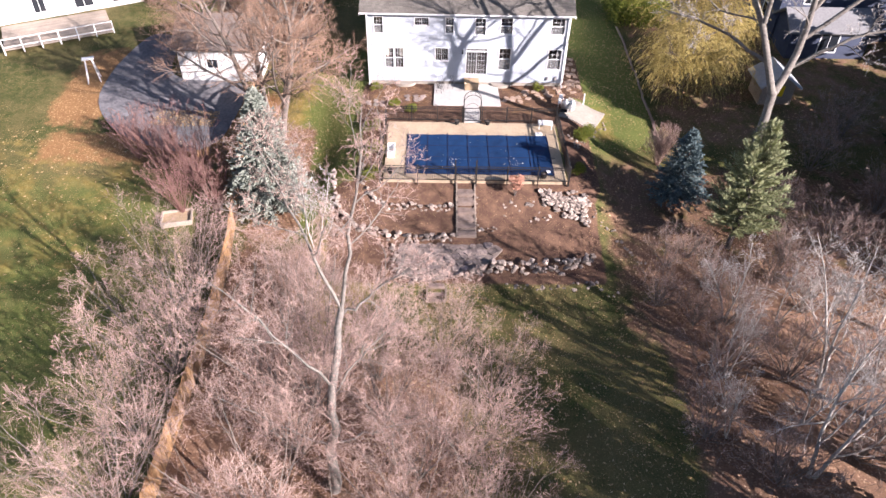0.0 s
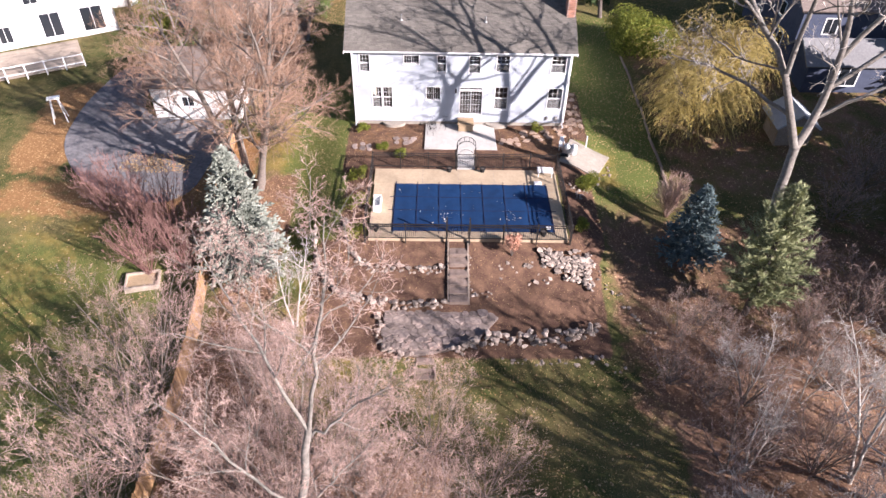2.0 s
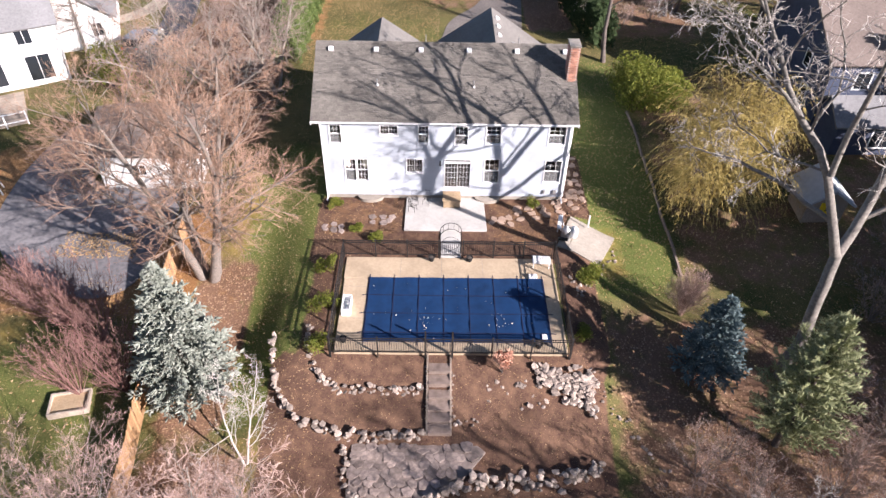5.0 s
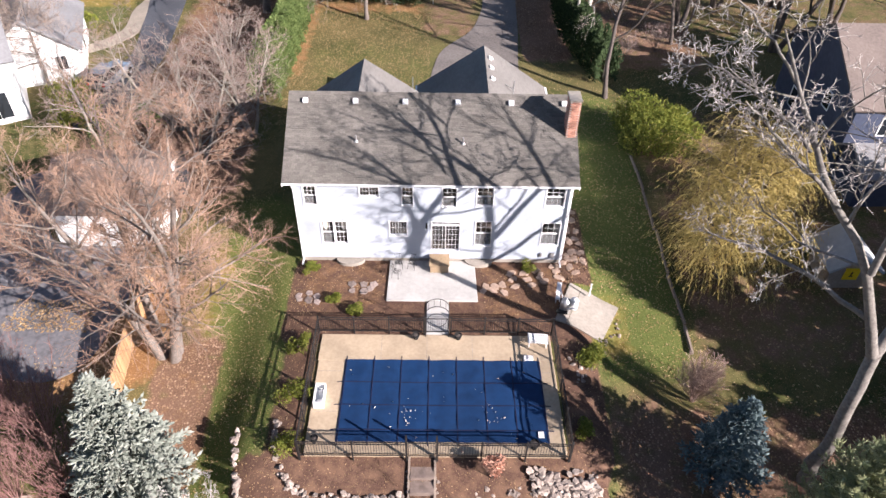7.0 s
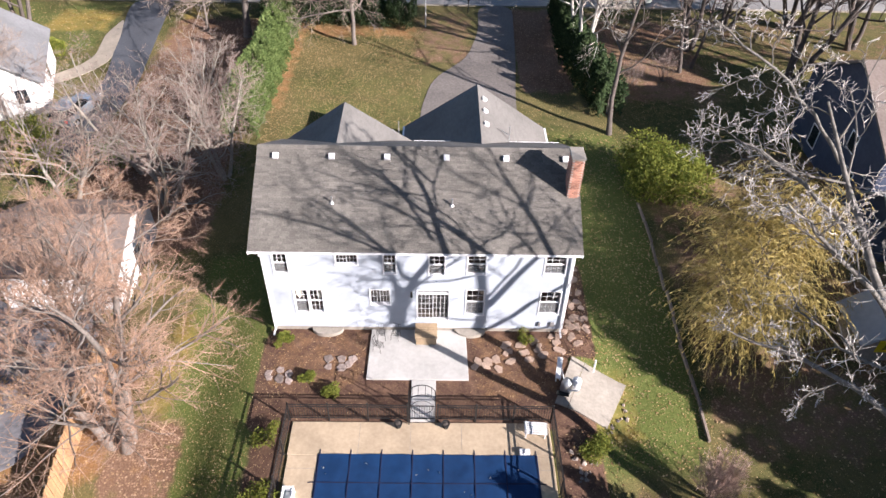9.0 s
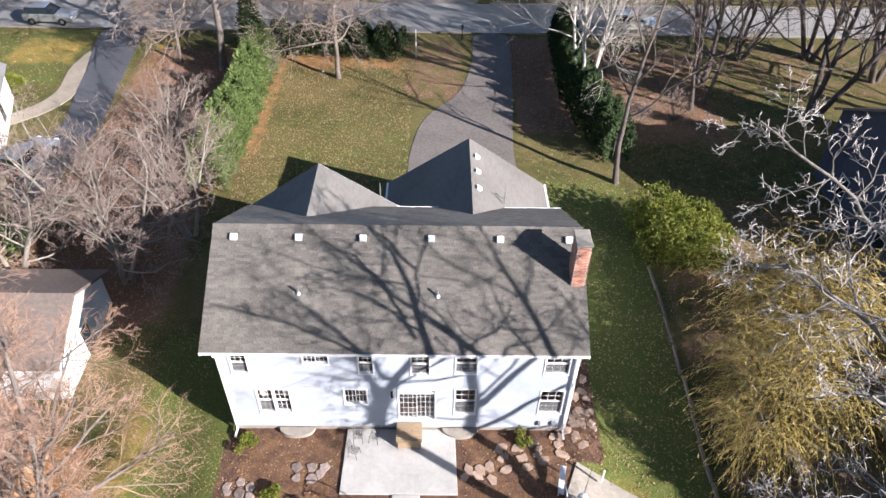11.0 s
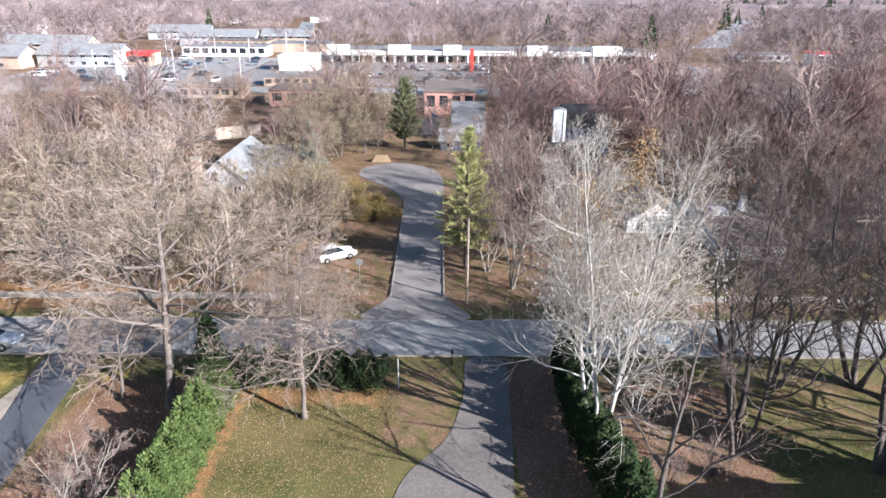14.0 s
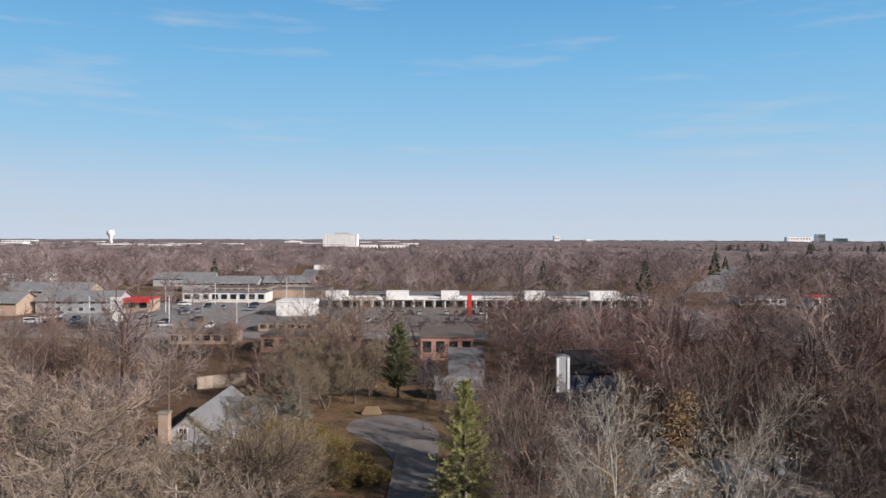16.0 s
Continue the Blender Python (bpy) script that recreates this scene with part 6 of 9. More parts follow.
for i in range(8):
    strap((-2.05 + i * 1.447, 38.86), (-2.05 + i * 1.447, 44.32))
for y in (39.75, 41.2, 42.6):
    strap((-2.42, y), (8.42, y))
rng = np.random.default_rng(5)
pts = np.stack([rng.uniform(-1.8, 7.8, 60), rng.uniform(39.3, 43.6, 60), np.full(60, 0.10)], 1)
pts[:14] = np.array([1.2, 40.7, 0.10]) + rng.normal(0, 0.25, (14, 3)) * [1, 1, 0.02]
pts[14:26] = np.array([5.5, 40.5, 0.10]) + rng.normal(0, 0.3, (12, 3)) * [1, 1, 0.02]
tagged(part("fallen_leaves", array_mesh("fallen_leaves", *leaves(rng, pts, 0.055)), TWIG_PALE), "few pale leaves fallen on the pool cover", "leaves", kind="stuff")

slab_thing("patio", [(-0.25, 48.45), (5.05, 48.45), (4.95, 51.84), (-0.2, 51.84)], -0.2, 0.07, CONCRETE, "pale concrete patio behind the house", "patio")
slab_thing("garden_path", [(2.1, 45.92), (3.35, 45.92), (3.35, 48.43), (2.1, 48.43)], -0.2, 0.055, CONCRETE, "concrete walk from the gate to the patio", "path")
for outline in ([(9.35, 47.1), (9.95, 46.86), (11.30, 49.87), (10.65, 50.2)], [(9.98, 46.85), (11.9, 46.05), (13.4, 48.8), (11.33, 49.86)]):
    tagged(part("concrete_pad", sheet(outline, 0.6, 0.08, 0.3), SLABS), "weathered tan concrete slab set at an angle", "concrete pad", kind="structure")
step = thing("door_step", "tan wooden step box below the patio door", "step")
g = Geo()
g.box(2.25, 3.35, 50.75, 51.80, 0.07, 0.62)
part("step_body", rounded(g, 0.02, 1), TANWOOD, step)
for i in range(7):
    g = Geo()
    y = 50.72 + i * 0.155
    g.box(2.2, 3.4, y, y + 0.145, 0.62, 0.66)
    part("tread_board", g, TANWOOD, step)
for x0 in (-2.6, 5.2):
    well = thing("window_well", "half-round metal window well at the foundation", "window well")
    g = Geo()
    n = 12
    arc = [(x0 + 0.85 * math.cos(math.pi * (1 + i / n)), 51.82 + 0.5 * math.sin(math.pi * (1 + i / n))) for i in range(n + 1)]
    g.add([(*p, -0.2) for p in arc] + [(*p, 0.2) for p in arc] + [(x0, 51.84, 0.19)], [(i, i + 1, n + 2 + i, n + 1 + i) for i in range(n)] + [(n + 1 + i, n + 2 + i, 2 * n + 2) for i in range(n)])
    part("well_cover", g, SLABS, well)


def picket_fence(a, b, label, tall=1.22, gap=0.125):
    """Black metal fence from a to b: posts, two rails, pickets."""
    a, b = Vector((*a, 0.05)), Vector((*b, 0.05))
    L = (b - a).length
    turn = math.degrees(math.atan2(b.y - a.y, b.x - a.x))
    f = thing("pool_fence", label, "fence", pose(a.x, a.y, a.z, 0, 0, turn), "black pool fence")
    for z in (0.12, tall - 0.2, tall - 0.04):
        g = Geo()
        g.box(0, L, -0.02, 0.02, z, z + 0.04)
        part("rail", g, IRON, f)
    n = max(1, round(L / 2.1))
    post = Geo()
    post.box(-0.035, 0.035, -0.035, 0.035, -0.3, tall + 0.06)
    post.add([(-0.045, -0.045, tall + 0.06), (0.045, -0.045, tall + 0.06), (0.045, 0.045, tall + 0.06), (-0.045, 0.045, tall + 0.06), (0, 0, tall + 0.14)], [(0, 1, 4), (1, 2, 4), (2, 3, 4), (3, 0, 4), (3, 2, 1, 0)])
    pm = post.mesh("post")
    for i in range(n + 1):
        ob = part("post", pm, IRON, f)
        ob.location.x = L * i / n
    FENCE_ROWS.append((f, L, tall, gap))
    return f


FENCE_ROWS = []
picket_fence((-3.75, 45.98), (1.98, 45.98), "black metal picket fence behind the pool")
picket_fence((3.45, 45.98), (8.98, 45.98), "black metal picket fence behind the pool")
picket_fence((-3.75, 38.3), (-3.75, 45.98), "black metal picket fence beside the pool")
picket_fence((9.0, 38.3), (9.0, 45.98), "black metal picket fence beside the pool")
picket_fence((-3.7, 38.28), (1.3, 38.28), "black metal picket fence above the terraces")
picket_fence((2.75, 38.28), (8.95, 38.28), "black metal picket fence above the terraces")

arch = thing("arched_gate", "tall black metal arch over a garden gate", "gate", pose(2.05, 46.0, 0.05))
for y in (-0.28, 0.28):
    for x in (0.0, 1.28):
        g = Geo()
        g.rod((x, y, -0.2), (x, y, 1.75), 0.022, 0.022, 6)
        part("arch_post", g, IRON, arch)
    t = np.linspace(0, math.pi, 16)
    p = np.stack([0.64 - 0.64 * np.cos(t), np.full(16, y), 1.75 + 0.64 * np.sin(t)], 1)[None]
    part("arch_hoop", array_mesh("hoop", *tubes(p, np.full((1, 16), 0.022), 6)), IRON, arch)
for t in np.linspace(0.25, math.pi - 0.25, 6):
    x, z = 0.64 - 0.64 * math.cos(t), 1.75 + 0.64 * math.sin(t)
    g = Geo()
    g.rod((x, -0.28, z), (x, 0.28, z), 0.014, 0.014, 5)
    part("arch_bar", g, IRON, arch)
leaf_gate = Geo()
frame_ring(leaf_gate, 0.04, 1.24, 0.08, 1.15, -0.02, 0.02, 0.035)
for x in np.arange(0.16, 1.2, 0.12):
    leaf_gate.rod((x, 0, 0.1), (x, 0, 1.05 + 0.1 * math.sin((x - 0.04) / 1.2 * math.pi)), 0.010, 0.010, 5)
part("gate_leaf", leaf_gate, IRON, arch)
t = np.linspace(0, 2 * math.pi, 25)
p = np.stack([0.64 + 0.52 * np.cos(t), np.zeros(25), 1.02 + 0.52 * np.sin(t)], 1)[None]
part("gate_ring", array_mesh("ring", *tubes(p, np.full((1, 25), 0.014), 5)), IRON, arch)
lower_gate = thing("low_gate", "tall black metal gate posts at the terrace steps", "gate", pose(1.32, 38.28, 0.05))
for x in (0.0, 1.4):
    g = Geo()
    g.box(x - 0.04, x + 0.04, -0.04, 0.04, -0.4, 1.75)
    part("gate_post", g, IRON, lower_gate)
g = Geo()
frame_ring(g, 0.06, 1.34, 0.1, 1.2, -0.02, 0.02, 0.035)
for x in np.arange(0.18, 1.3, 0.12):
    g.rod((x, 0, 0.12), (x, 0, 1.18), 0.010, 0.010, 5)
part("gate_leaf", g, IRON, lower_gate)


def pot(x, y, z, r, label, mat=RUBBER):
    p = thing("planter_pot", label, "planter", pose(x, y, z), "planters")
    g = Geo()
    g.lathe((0, 0, 0), [(r * 0.7, 0), (r, r * 1.5), (r * 1.08, r * 1.5), (r * 1.08, r * 1.68), (r * 0.9, r * 1.68), (r * 0.86, r * 1.4)], 16)
    part("pot", g.mesh(smooth=False), mat, p)
    g = Geo()
    g.lathe((0, 0, r * 1.36), [(r * 0.85, 0), (r * 0.5, 0.03), (0.02, 0.05)], 12)
    part("soil", g, BARK_DARK, p)


pot(1.55, 45.6, 0.05, 0.19, "round dark planter beside the arch")
pot(3.85, 45.6, 0.05, 0.19, "round dark planter beside the arch")
pot(-3.1, 39.1, 0.05, 0.18, "small black pot at the deck's corner")
pot(7.35, 38.85, 0.05, 0.22, "black pot at the edge of the pool deck")
bench = thing("slatted_bench", "low white slatted plastic bench on the deck", "bench", pose(8.15, 45.3, 0.05, 0, 0, -4))
for i in range(6):
    g = Geo()
    g.box(-0.55, 0.55, -0.34 + i * 0.12, -0.25 + i * 0.12, 0.40, 0.43)
    part("slat", rounded(g, 0.008, 1), WHITE_PLASTIC, bench)
for x in (-0.48, 0.44):
    g = Geo()
    g.box(x, x + 0.05, -0.34, 0.36, 0.34, 0.40)
    g.box(x, x + 0.05, -0.30, -0.24, 0, 0.34)
    g.box(x, x + 0.05, 0.26, 0.32, 0, 0.34)
    part("leg_frame", g, WHITE_PLASTIC, bench)
tub = thing("storage_box", "open white plastic tub on the pool deck", "box", pose(-3.15, 41.55, 0.05))
g = Geo()
for x0, x1, y0, y1, z0, z1 in ((-0.25, 0.25, -0.6, 0.6, 0, 0.06), (-0.25, -0.2, -0.6, 0.6, 0.06, 0.5), (0.2, 0.25, -0.6, 0.6, 0.06, 0.5), (-0.2, 0.2, -0.6, -0.55, 0.06, 0.5), (-0.2, 0.2, 0.55, 0.6, 0.06, 0.5)):
    g.box(x0, x1, y0, y1, z0, z1)
part("tub_body", g, WHITE_PLASTIC, tub)
skim = thing("pool_skimmer_lid", "small white lid at the pool's edge", "lid", pose(7.75, 39.5, 0.12))
g = Geo()
g.box(-0.14, 0.14, -0.18, 0.18, 0, 0.03)
part("lid", rounded(g, 0.01, 1), WHITE_PLASTIC, skim)
skim = thing("pool_step_box", "small white box beside the pool cover", "box", pose(7.55, 44.2, 0.05))
g = Geo()
g.box(-0.25, 0.25, -0.13, 0.13, 0, 0.2)
part("box_body", rounded(g, 0.02, 1), WHITE_PLASTIC, skim)

# pool pump and filter beside the pad
pump = thing("pool_filter", "grey pool filter tank with white pipes on the pad", "pool equipment", pose(9.95, 47.75, 0.06))
g = Geo()
g.lathe((0, 0, 0), [(0.26, 0), (0.3, 0.1), (0.3, 0.7), (0.24, 0.88), (0.1, 0.95), (0.1, 1.02)], 16)
part("tank", g.mesh(smooth=True), GALV, pump)
g = Geo()
g.lathe((0.55, 0.25, 0), [(0.22, 0), (0.24, 0.05), (0.24, 0.62), (0.2, 0.7)], 14)
part("second_tank", g.mesh(smooth=True), WHITE_PLASTIC, pump)
g = Geo()
g.rod((-0.5, -0.2, 0.22), (0.1, -0.35, 0.22), 0.13, 0.11, 10)
part("motor", g, RUBBER, pump)
for a, b in (((0.0, -0.3, 0.5), (0.55, -0.3, 0.5)), ((0.55, -0.3, 0.5), (0.55, 0.2, 0.5)), ((-0.2, 0.1, 0.95), (-0.2, 0.7, 0.95)), ((0.1, 0.0, 0.9), (0.5, 0.2, 0.75)), ((-0.2, 0.7, 0.95), (-0.2, 0.7, 0.05))):
    g = Geo()
    g.rod(a, b, 0.03, 0.03, 8)
    part("pipe", g, WHITE_PLASTIC, pump)
post = thing("white_post", "short white post at the pad's edge", "post", pose(11.65, 49.25, 0))
g = Geo()
g.rod((0, 0, -0.2), (0, 0, 0.75), 0.05, 0.05, 8)
part("post_body", g, WHITE_PLASTIC, post)
board = thing("white_board", "white folded board leaning by the filter", "board", pose(9.75, 49.0, 0.03, 0, 0, -12))
g = Geo()
g.box(-0.14, 0.14, -0.7, 0.7, 0.35, 0.42)
g.box(-0.12, -0.06, -0.6, -0.55, 0, 0.35)
g.box(0.06, 0.12, 0.55, 0.6, 0, 0.35)
part("board_body", g, WHITE_PLASTIC, board)

# wire chairs and table on the patio
def wire_chair(x, y, turn):
    c = thing("wire_chair", "dark wire patio chair against the house", "chair", pose(x, y, 0.07, 0, 0, turn), "patio chairs")
    seat = Geo()
    for i in range(6):
        t = -0.2 + i * 0.08
        seat.rod((t, -0.2, 0.43), (t, 0.2, 0.43), 0.008, 0.008, 5)
        seat.rod((-0.2, t, 0.43), (0.2, t, 0.43), 0.008, 0.008, 5)
    part("seat", seat, IRON, c)
    rest = Geo()
    for i in range(5):
        rest.rod((-0.18 + i * 0.09, 0.2, 0.43), (-0.18 + i * 0.09, 0.27, 0.88), 0.008, 0.008, 5)
    rest.rod((-0.2, 0.27, 0.88), (0.2, 0.27, 0.88), 0.012, 0.012, 6)
    part("backrest", rest, IRON, c)
    for dx in (-0.19, 0.19):
        for dy in (-0.19, 0.19):
            leg = Geo()
            leg.rod((dx, dy, 0.43), (dx * 1.15, dy * 1.15, 0), 0.011, 0.011, 6)
            part("leg", leg, IRON, c)


wire_chair(0.35, 51.2, 10)
wire_chair(1.15, 51.2, -15)
wire_chair(0.25, 50.4, 70)

PAVING = surface("mossy_paving", (0.085, 0.068, 0.062), (0.29, 0.235, 0.21), 1.6, 0.7, 0.9, relief=0.4)
OLDSTEP = surface("worn_stone_step", (0.13, 0.10, 0.085), (0.31, 0.24, 0.205), 4, 0.9, 0.9, relief=0.3)

# stones
def stone_mesh(seed, flat=0.7):
    rng = np.random.default_rng(seed)
    bm = bmesh.new()
    bmesh.ops.create_icosphere(bm, subdivisions=1 + (seed + 1) % 2, radius=0.5)
    off = Vector(rng.random(3) * 20)
    for vert in bm.verts:
        n = vert.co.normalized()
        vert.co = n * (0.40 + 0.26 * noise.noise(n * 1.5 + off) + 0.10 * noise.noise(n * 3.4 + off))
        vert.co.z *= flat
    me = bpy.data.meshes.new("stone")
    bm.to_mesh(me)
    bm.free()
    me.materials.append(STONE)
    return me


STONES = [stone_mesh(s, f) for s, f in ((1, 0.7), (2, 0.75), (3, 0.6), (4, 0.8), (5, 0.65), (6, 0.7))]


def stone_wall(label, way, size, rows, lift, seed, jitter=0.12, name="retaining_wall", spacing=0.85):
    rng = np.random.default_rng(seed)
    w = thing(name, label, "stone wall")
    for r in range(rows):
        for (ax, ay), (bx, by) in zip(way, way[1:]):
            L = math.hypot(bx - ax, by - ay)
            n = max(1, int(L / (size * spacing)))
            for i in range(n):
                t = (i + rng.random() * 0.5 + 0.5 * (r % 2)) / n
                x, y = ax + (bx - ax) * t + rng.normal(0, jitter), ay + (by - ay) * t + rng.normal(0, jitter)
                s = size * rng.uniform(0.5, 1.2)
                ob = new("stone", STONES[rng.integers(6)])
                ob.parent = w
                ob.matrix_basis = Matrix.LocRotScale((x, y + 0.1 * r, land_at(x, y) + lift + r * size * 0.5), Euler(tuple(rng.uniform(-0.4, 0.4, 2)) + (rng.random() * 6.28,)), (s, s * rng.uniform(0.7, 1.1), s * 0.85))
    return w


stone_wall("upper curved row of pale field stones", [(-5.1, 40.2), (-4.9, 38.4), (-4.3, 37.3), (-3.2, 36.65), (-1.0, 36.6), (1.25, 36.6)], 0.42, 2, -0.04, 1, 0.06, spacing=0.6)
stone_wall("middle curved wall of pale field stones", [(-7.0, 40.2), (-6.9, 38.2), (-6.3, 36.4), (-5.0, 35.0), (-2.8, 34.35), (-0.8, 34.3), (1.2, 34.35)], 0.48, 2, -0.04, 2, 0.07, spacing=0.6)
stone_wall("low stone edge round the lower terrace", [(-2.6, 34.0), (-2.6, 32.3), (-2.1, 31.3), (-0.6, 30.8)], 0.40, 2, -0.05, 3, 0.07, spacing=0.6)
stone_wall("lower field stone wall", [(1.6, 31.0), (2.7, 31.6), (4.0, 32.0), (6.0, 31.9), (8.2, 32.2), (10.3, 32.9)], 0.50, 3, -0.06, 4, 0.13, spacing=0.62)
stone_wall("low rubble row beyond the wall", [(4.6, 31.0), (7.2, 30.8), (9.6, 31.0), (11.5, 30.4)], 0.36, 1, -0.05, 5, 0.16, spacing=0.7)
stone_wall("scattered field stones on the bank", [(4.2, 36.9), (5.6, 36.6), (7.0, 37.2), (7.8, 36.4), (6.3, 35.8)], 0.42, 1, -0.03, 6, 0.22, spacing=0.6)
stone_wall("stones along the right-hand bank", [(10.0, 38.0), (10.6, 36.6), (11.6, 35.6), (12.6, 34.0), (13.4, 32.6)], 0.30, 1, 0.02, 7, 0.22)
stone_wall("stones edging the bed by the concrete pad", [(10.0, 44.6), (10.2, 42.8), (11.4, 45.2), (12.4, 46.4), (13.2, 47.6)], 0.28, 1, 0.02, 8, 0.15)
stone_wall("stones edging the terrace steps", [(1.4, 38.0), (1.45, 35.2)], 0.22, 1, 0.03, 9, 0.05)
stone_wall("stones edging the terrace steps", [(2.7, 38.0), (2.75, 35.0), (4.4, 35.2)], 0.24, 1, 0.03, 10, 0.08)
pile = thing("rock_pile", "pile of pale rounded rocks below the pool deck", "rocks")
rng = np.random.default_rng(77)
for i in range(170):
    t = rng.random()
    x, y = 7.3 + 2.9 * t + rng.normal(0, 0.25), 38.0 - 1.9 * t * rng.random() - 1.0 * rng.random()
    s = rng.uniform(0.28, 0.66)
    ob = new("stone", STONES[rng.integers(6)])
    ob.parent = pile
    ob.matrix_basis = Matrix.LocRotScale((x, y, land_at(x, y) + 0.08 + 0.08 * rng.random()), Euler(tuple(rng.uniform(-0.5, 0.5, 2)) + (rng.random() * 6.28,)), (s, s * 0.8, s * 0.6))
slab_thing("lower_terrace", [(-2.3, 31.4), (-0.4, 31.0), (1.4, 31.3), (3.2, 32.2), (4.4, 33.7), (4.0, 34.0), (-2.3, 34.0)], lambda x, y: land_at(x, y) - 0.3, lambda x, y: land_at(x, y) + 0.07, PAVING, "dark weathered paved terrace below the garden", "terrace")
steps = thing("terrace_steps", "timber-edged garden steps down the terraces", "steps")
for i in range(6):
    y = 38.1 - i * 0.62
    z = land_at(2.05, y - 0.3) + 0.1
    g = Geo()
    g.box(1.5, 2.62, y - 0.62, y, z - 0.3, z)
    part("tread", rounded(g, 0.015, 1), OLDSTEP, steps)
for x in (1.44, 2.66):
    for a in np.arange(34.4, 38.0, 0.9):
        g = Geo()
        g.add([(x - 0.05, a, land_at(x, a) - 0.1), (x + 0.05, a, land_at(x, a) - 0.1), (x + 0.05, a + 0.88, land_at(x, a + 0.88) - 0.1), (x - 0.05, a + 0.88, land_at(x, a + 0.88) - 0.1),
               (x - 0.05, a, land_at(x, a) + 0.14), (x + 0.05, a, land_at(x, a) + 0.14), (x + 0.05, a + 0.88, land_at(x, a + 0.88) + 0.14), (x - 0.05, a + 0.88, land_at(x, a + 0.88) + 0.14)],
              [(0, 3, 2, 1), (4, 5, 6, 7), (0, 1, 5, 4), (2, 3, 7, 6), (1, 2, 6, 5), (0, 4, 7, 3)])
        part("side_timber", g, EDGEWOOD, steps)
low_steps = thing("terrace_steps", "short steps from the terrace to the lawn", "steps")
for i in range(3):
    y = 31.0 - i * 0.4
    z = land_at(0.2, y - 0.2) + 0.06
    g = Geo()
    g.box(-0.35, 0.65, y - 0.4, y, z - 0.3, z)
    part("tread", rounded(g, 0.015, 1), OLDSTEP, low_steps)
for x in (-0.42, 0.72):
    g = Geo()
    g.box(x - 0.05, x + 0.05, 29.8, 31.0, land_at(x, 29.7) - 0.3, land_at(x, 30.6) + 0.08)
    part("side_timber", g, EDGEWOOD, low_steps)


def flagstones(name, label, spots, seed, size=0.55, mat=FLAG, lift=0.0):
    rng = np.random.default_rng(seed)
    f = thing(name, label, "path", kind="structure")
    meshes = []
    for k in range(5):
        n = 5 + k % 3
        g = Geo()
        out = [(0.54 * math.cos(a) * w, 0.44 * math.sin(a) * w) for a, w in zip(np.arange(n) * 2 * math.pi / n + rng.uniform(-0.25, 0.25, n), rng.uniform(0.82, 1.25, n))]
        g.slab(out, -0.08, 0.03)
        me = rounded(g, 0.02, 1)
        me.materials.append(mat)
        meshes.append(me)
    for x, y in spots:
        ob = new("flagstone", meshes[rng.integers(5)])
        ob.parent = f
        s = size * rng.uniform(0.8, 1.15)
        ob.matrix_basis = Matrix.LocRotScale((x, y, land_at(x, y) + lift + 0.02 + 0.015 * rng.random()), Euler((rng.normal(0, 0.03), rng.normal(0, 0.03), rng.random() * 6.28)), (s, s, 1))


rng = np.random.default_rng(9)
FLAG_WAY = [Vector(p) for p in ((11.35, 57.2), (11.4, 53.0), (11.2, 52.0), (10.5, 51.2), (9.4, 50.95), (8.3, 50.45), (7.0, 50.15))]
spots, k = [], 0
for p, q in zip(FLAG_WAY, FLAG_WAY[1:]):
    way = (q - p).normalized()
    side = Vector((-way.y, way.x))
    for a in np.arange(0.2, (q - p).length, 0.50):
        for off in (-0.50, 0.0, 0.50) if p.x < 10.5 or p.y < 54 else (-0.27, 0.27):
            v = p + way * (a + 0.26 * (k % 2)) + side * (off + 0.1 * math.sin(7 * a + k)) + Vector((rng.normal(0, 0.05), rng.normal(0, 0.05)))
            spots.append((v.x, v.y))
        k += 1
flagstones("flagstone_path", "tan flagstone path round the house corner", spots, 10, 0.44)
flagstones("stepping_stones", "irregular stepping stones set in mulch", [(5.45 + 0.55 * (i % 3) + rng.normal(0, 0.06), 49.35 + 0.5 * (i // 3) + rng.normal(0, 0.06)) for i in range(6)], 11, 0.5)
OLDFLAG = surface("mossy_flagstone", (0.11, 0.09, 0.082), (0.37, 0.295, 0.262), 3, 0.8, 0.9, relief=0.4, vary=0.35)
flagstones("stepping_stones", "dull flat stones sunk in the mulch by the patio", [(-2.3 + 0.6 * (i % 3) + rng.normal(0, 0.08), 49.35 + 0.45 * (i // 3) + rng.normal(0, 0.08)) for i in range(6)], 12, 0.5, OLDFLAG)
flagstones("stepping_stones", "dull flat stones sunk in the mulch by the lawn", [(-5.3 + 0.5 * (i % 3) + rng.normal(0, 0.08), 48.4 + 0.5 * (i // 3) + rng.normal(0, 0.08)) for i in range(6)], 13, 0.5, OLDFLAG)

lay = [(x + rng.normal(0, 0.04), y + rng.normal(0, 0.04)) for k, y in enumerate(np.arange(31.55, 33.95, 0.47)) for x in np.arange(-2.1 + 0.25 * (k % 2), 3.9 - max(0, 33.4 - y) * 1.2, 0.53)]
flagstones("terrace_paving", "worn mossy flagstones on the lower terrace", lay, 14, 0.60, OLDFLAG, 0.085)

# timber edging along the side lawn
edge = thing("timber_edging", "weathered timber edging between lawn and scrub", "edging")
for i in range(9):
    y = 45.6 + i * 2.0
    g = Geo()
    g.box(-0.07, 0.07, 0, 1.9, -0.1, 0.10)
    ob = part("timber", rounded(g, 0.015, 1), EDGEWOOD, edge)
    ob.matrix_basis = pose(17.0 + 0.05 * math.sin(i * 2), y, land_at(17, y + 1), math.degrees(math.atan2(land_at(17, y + 2) - land_at(17, y), 2)), 0, 2 * math.sin(i))

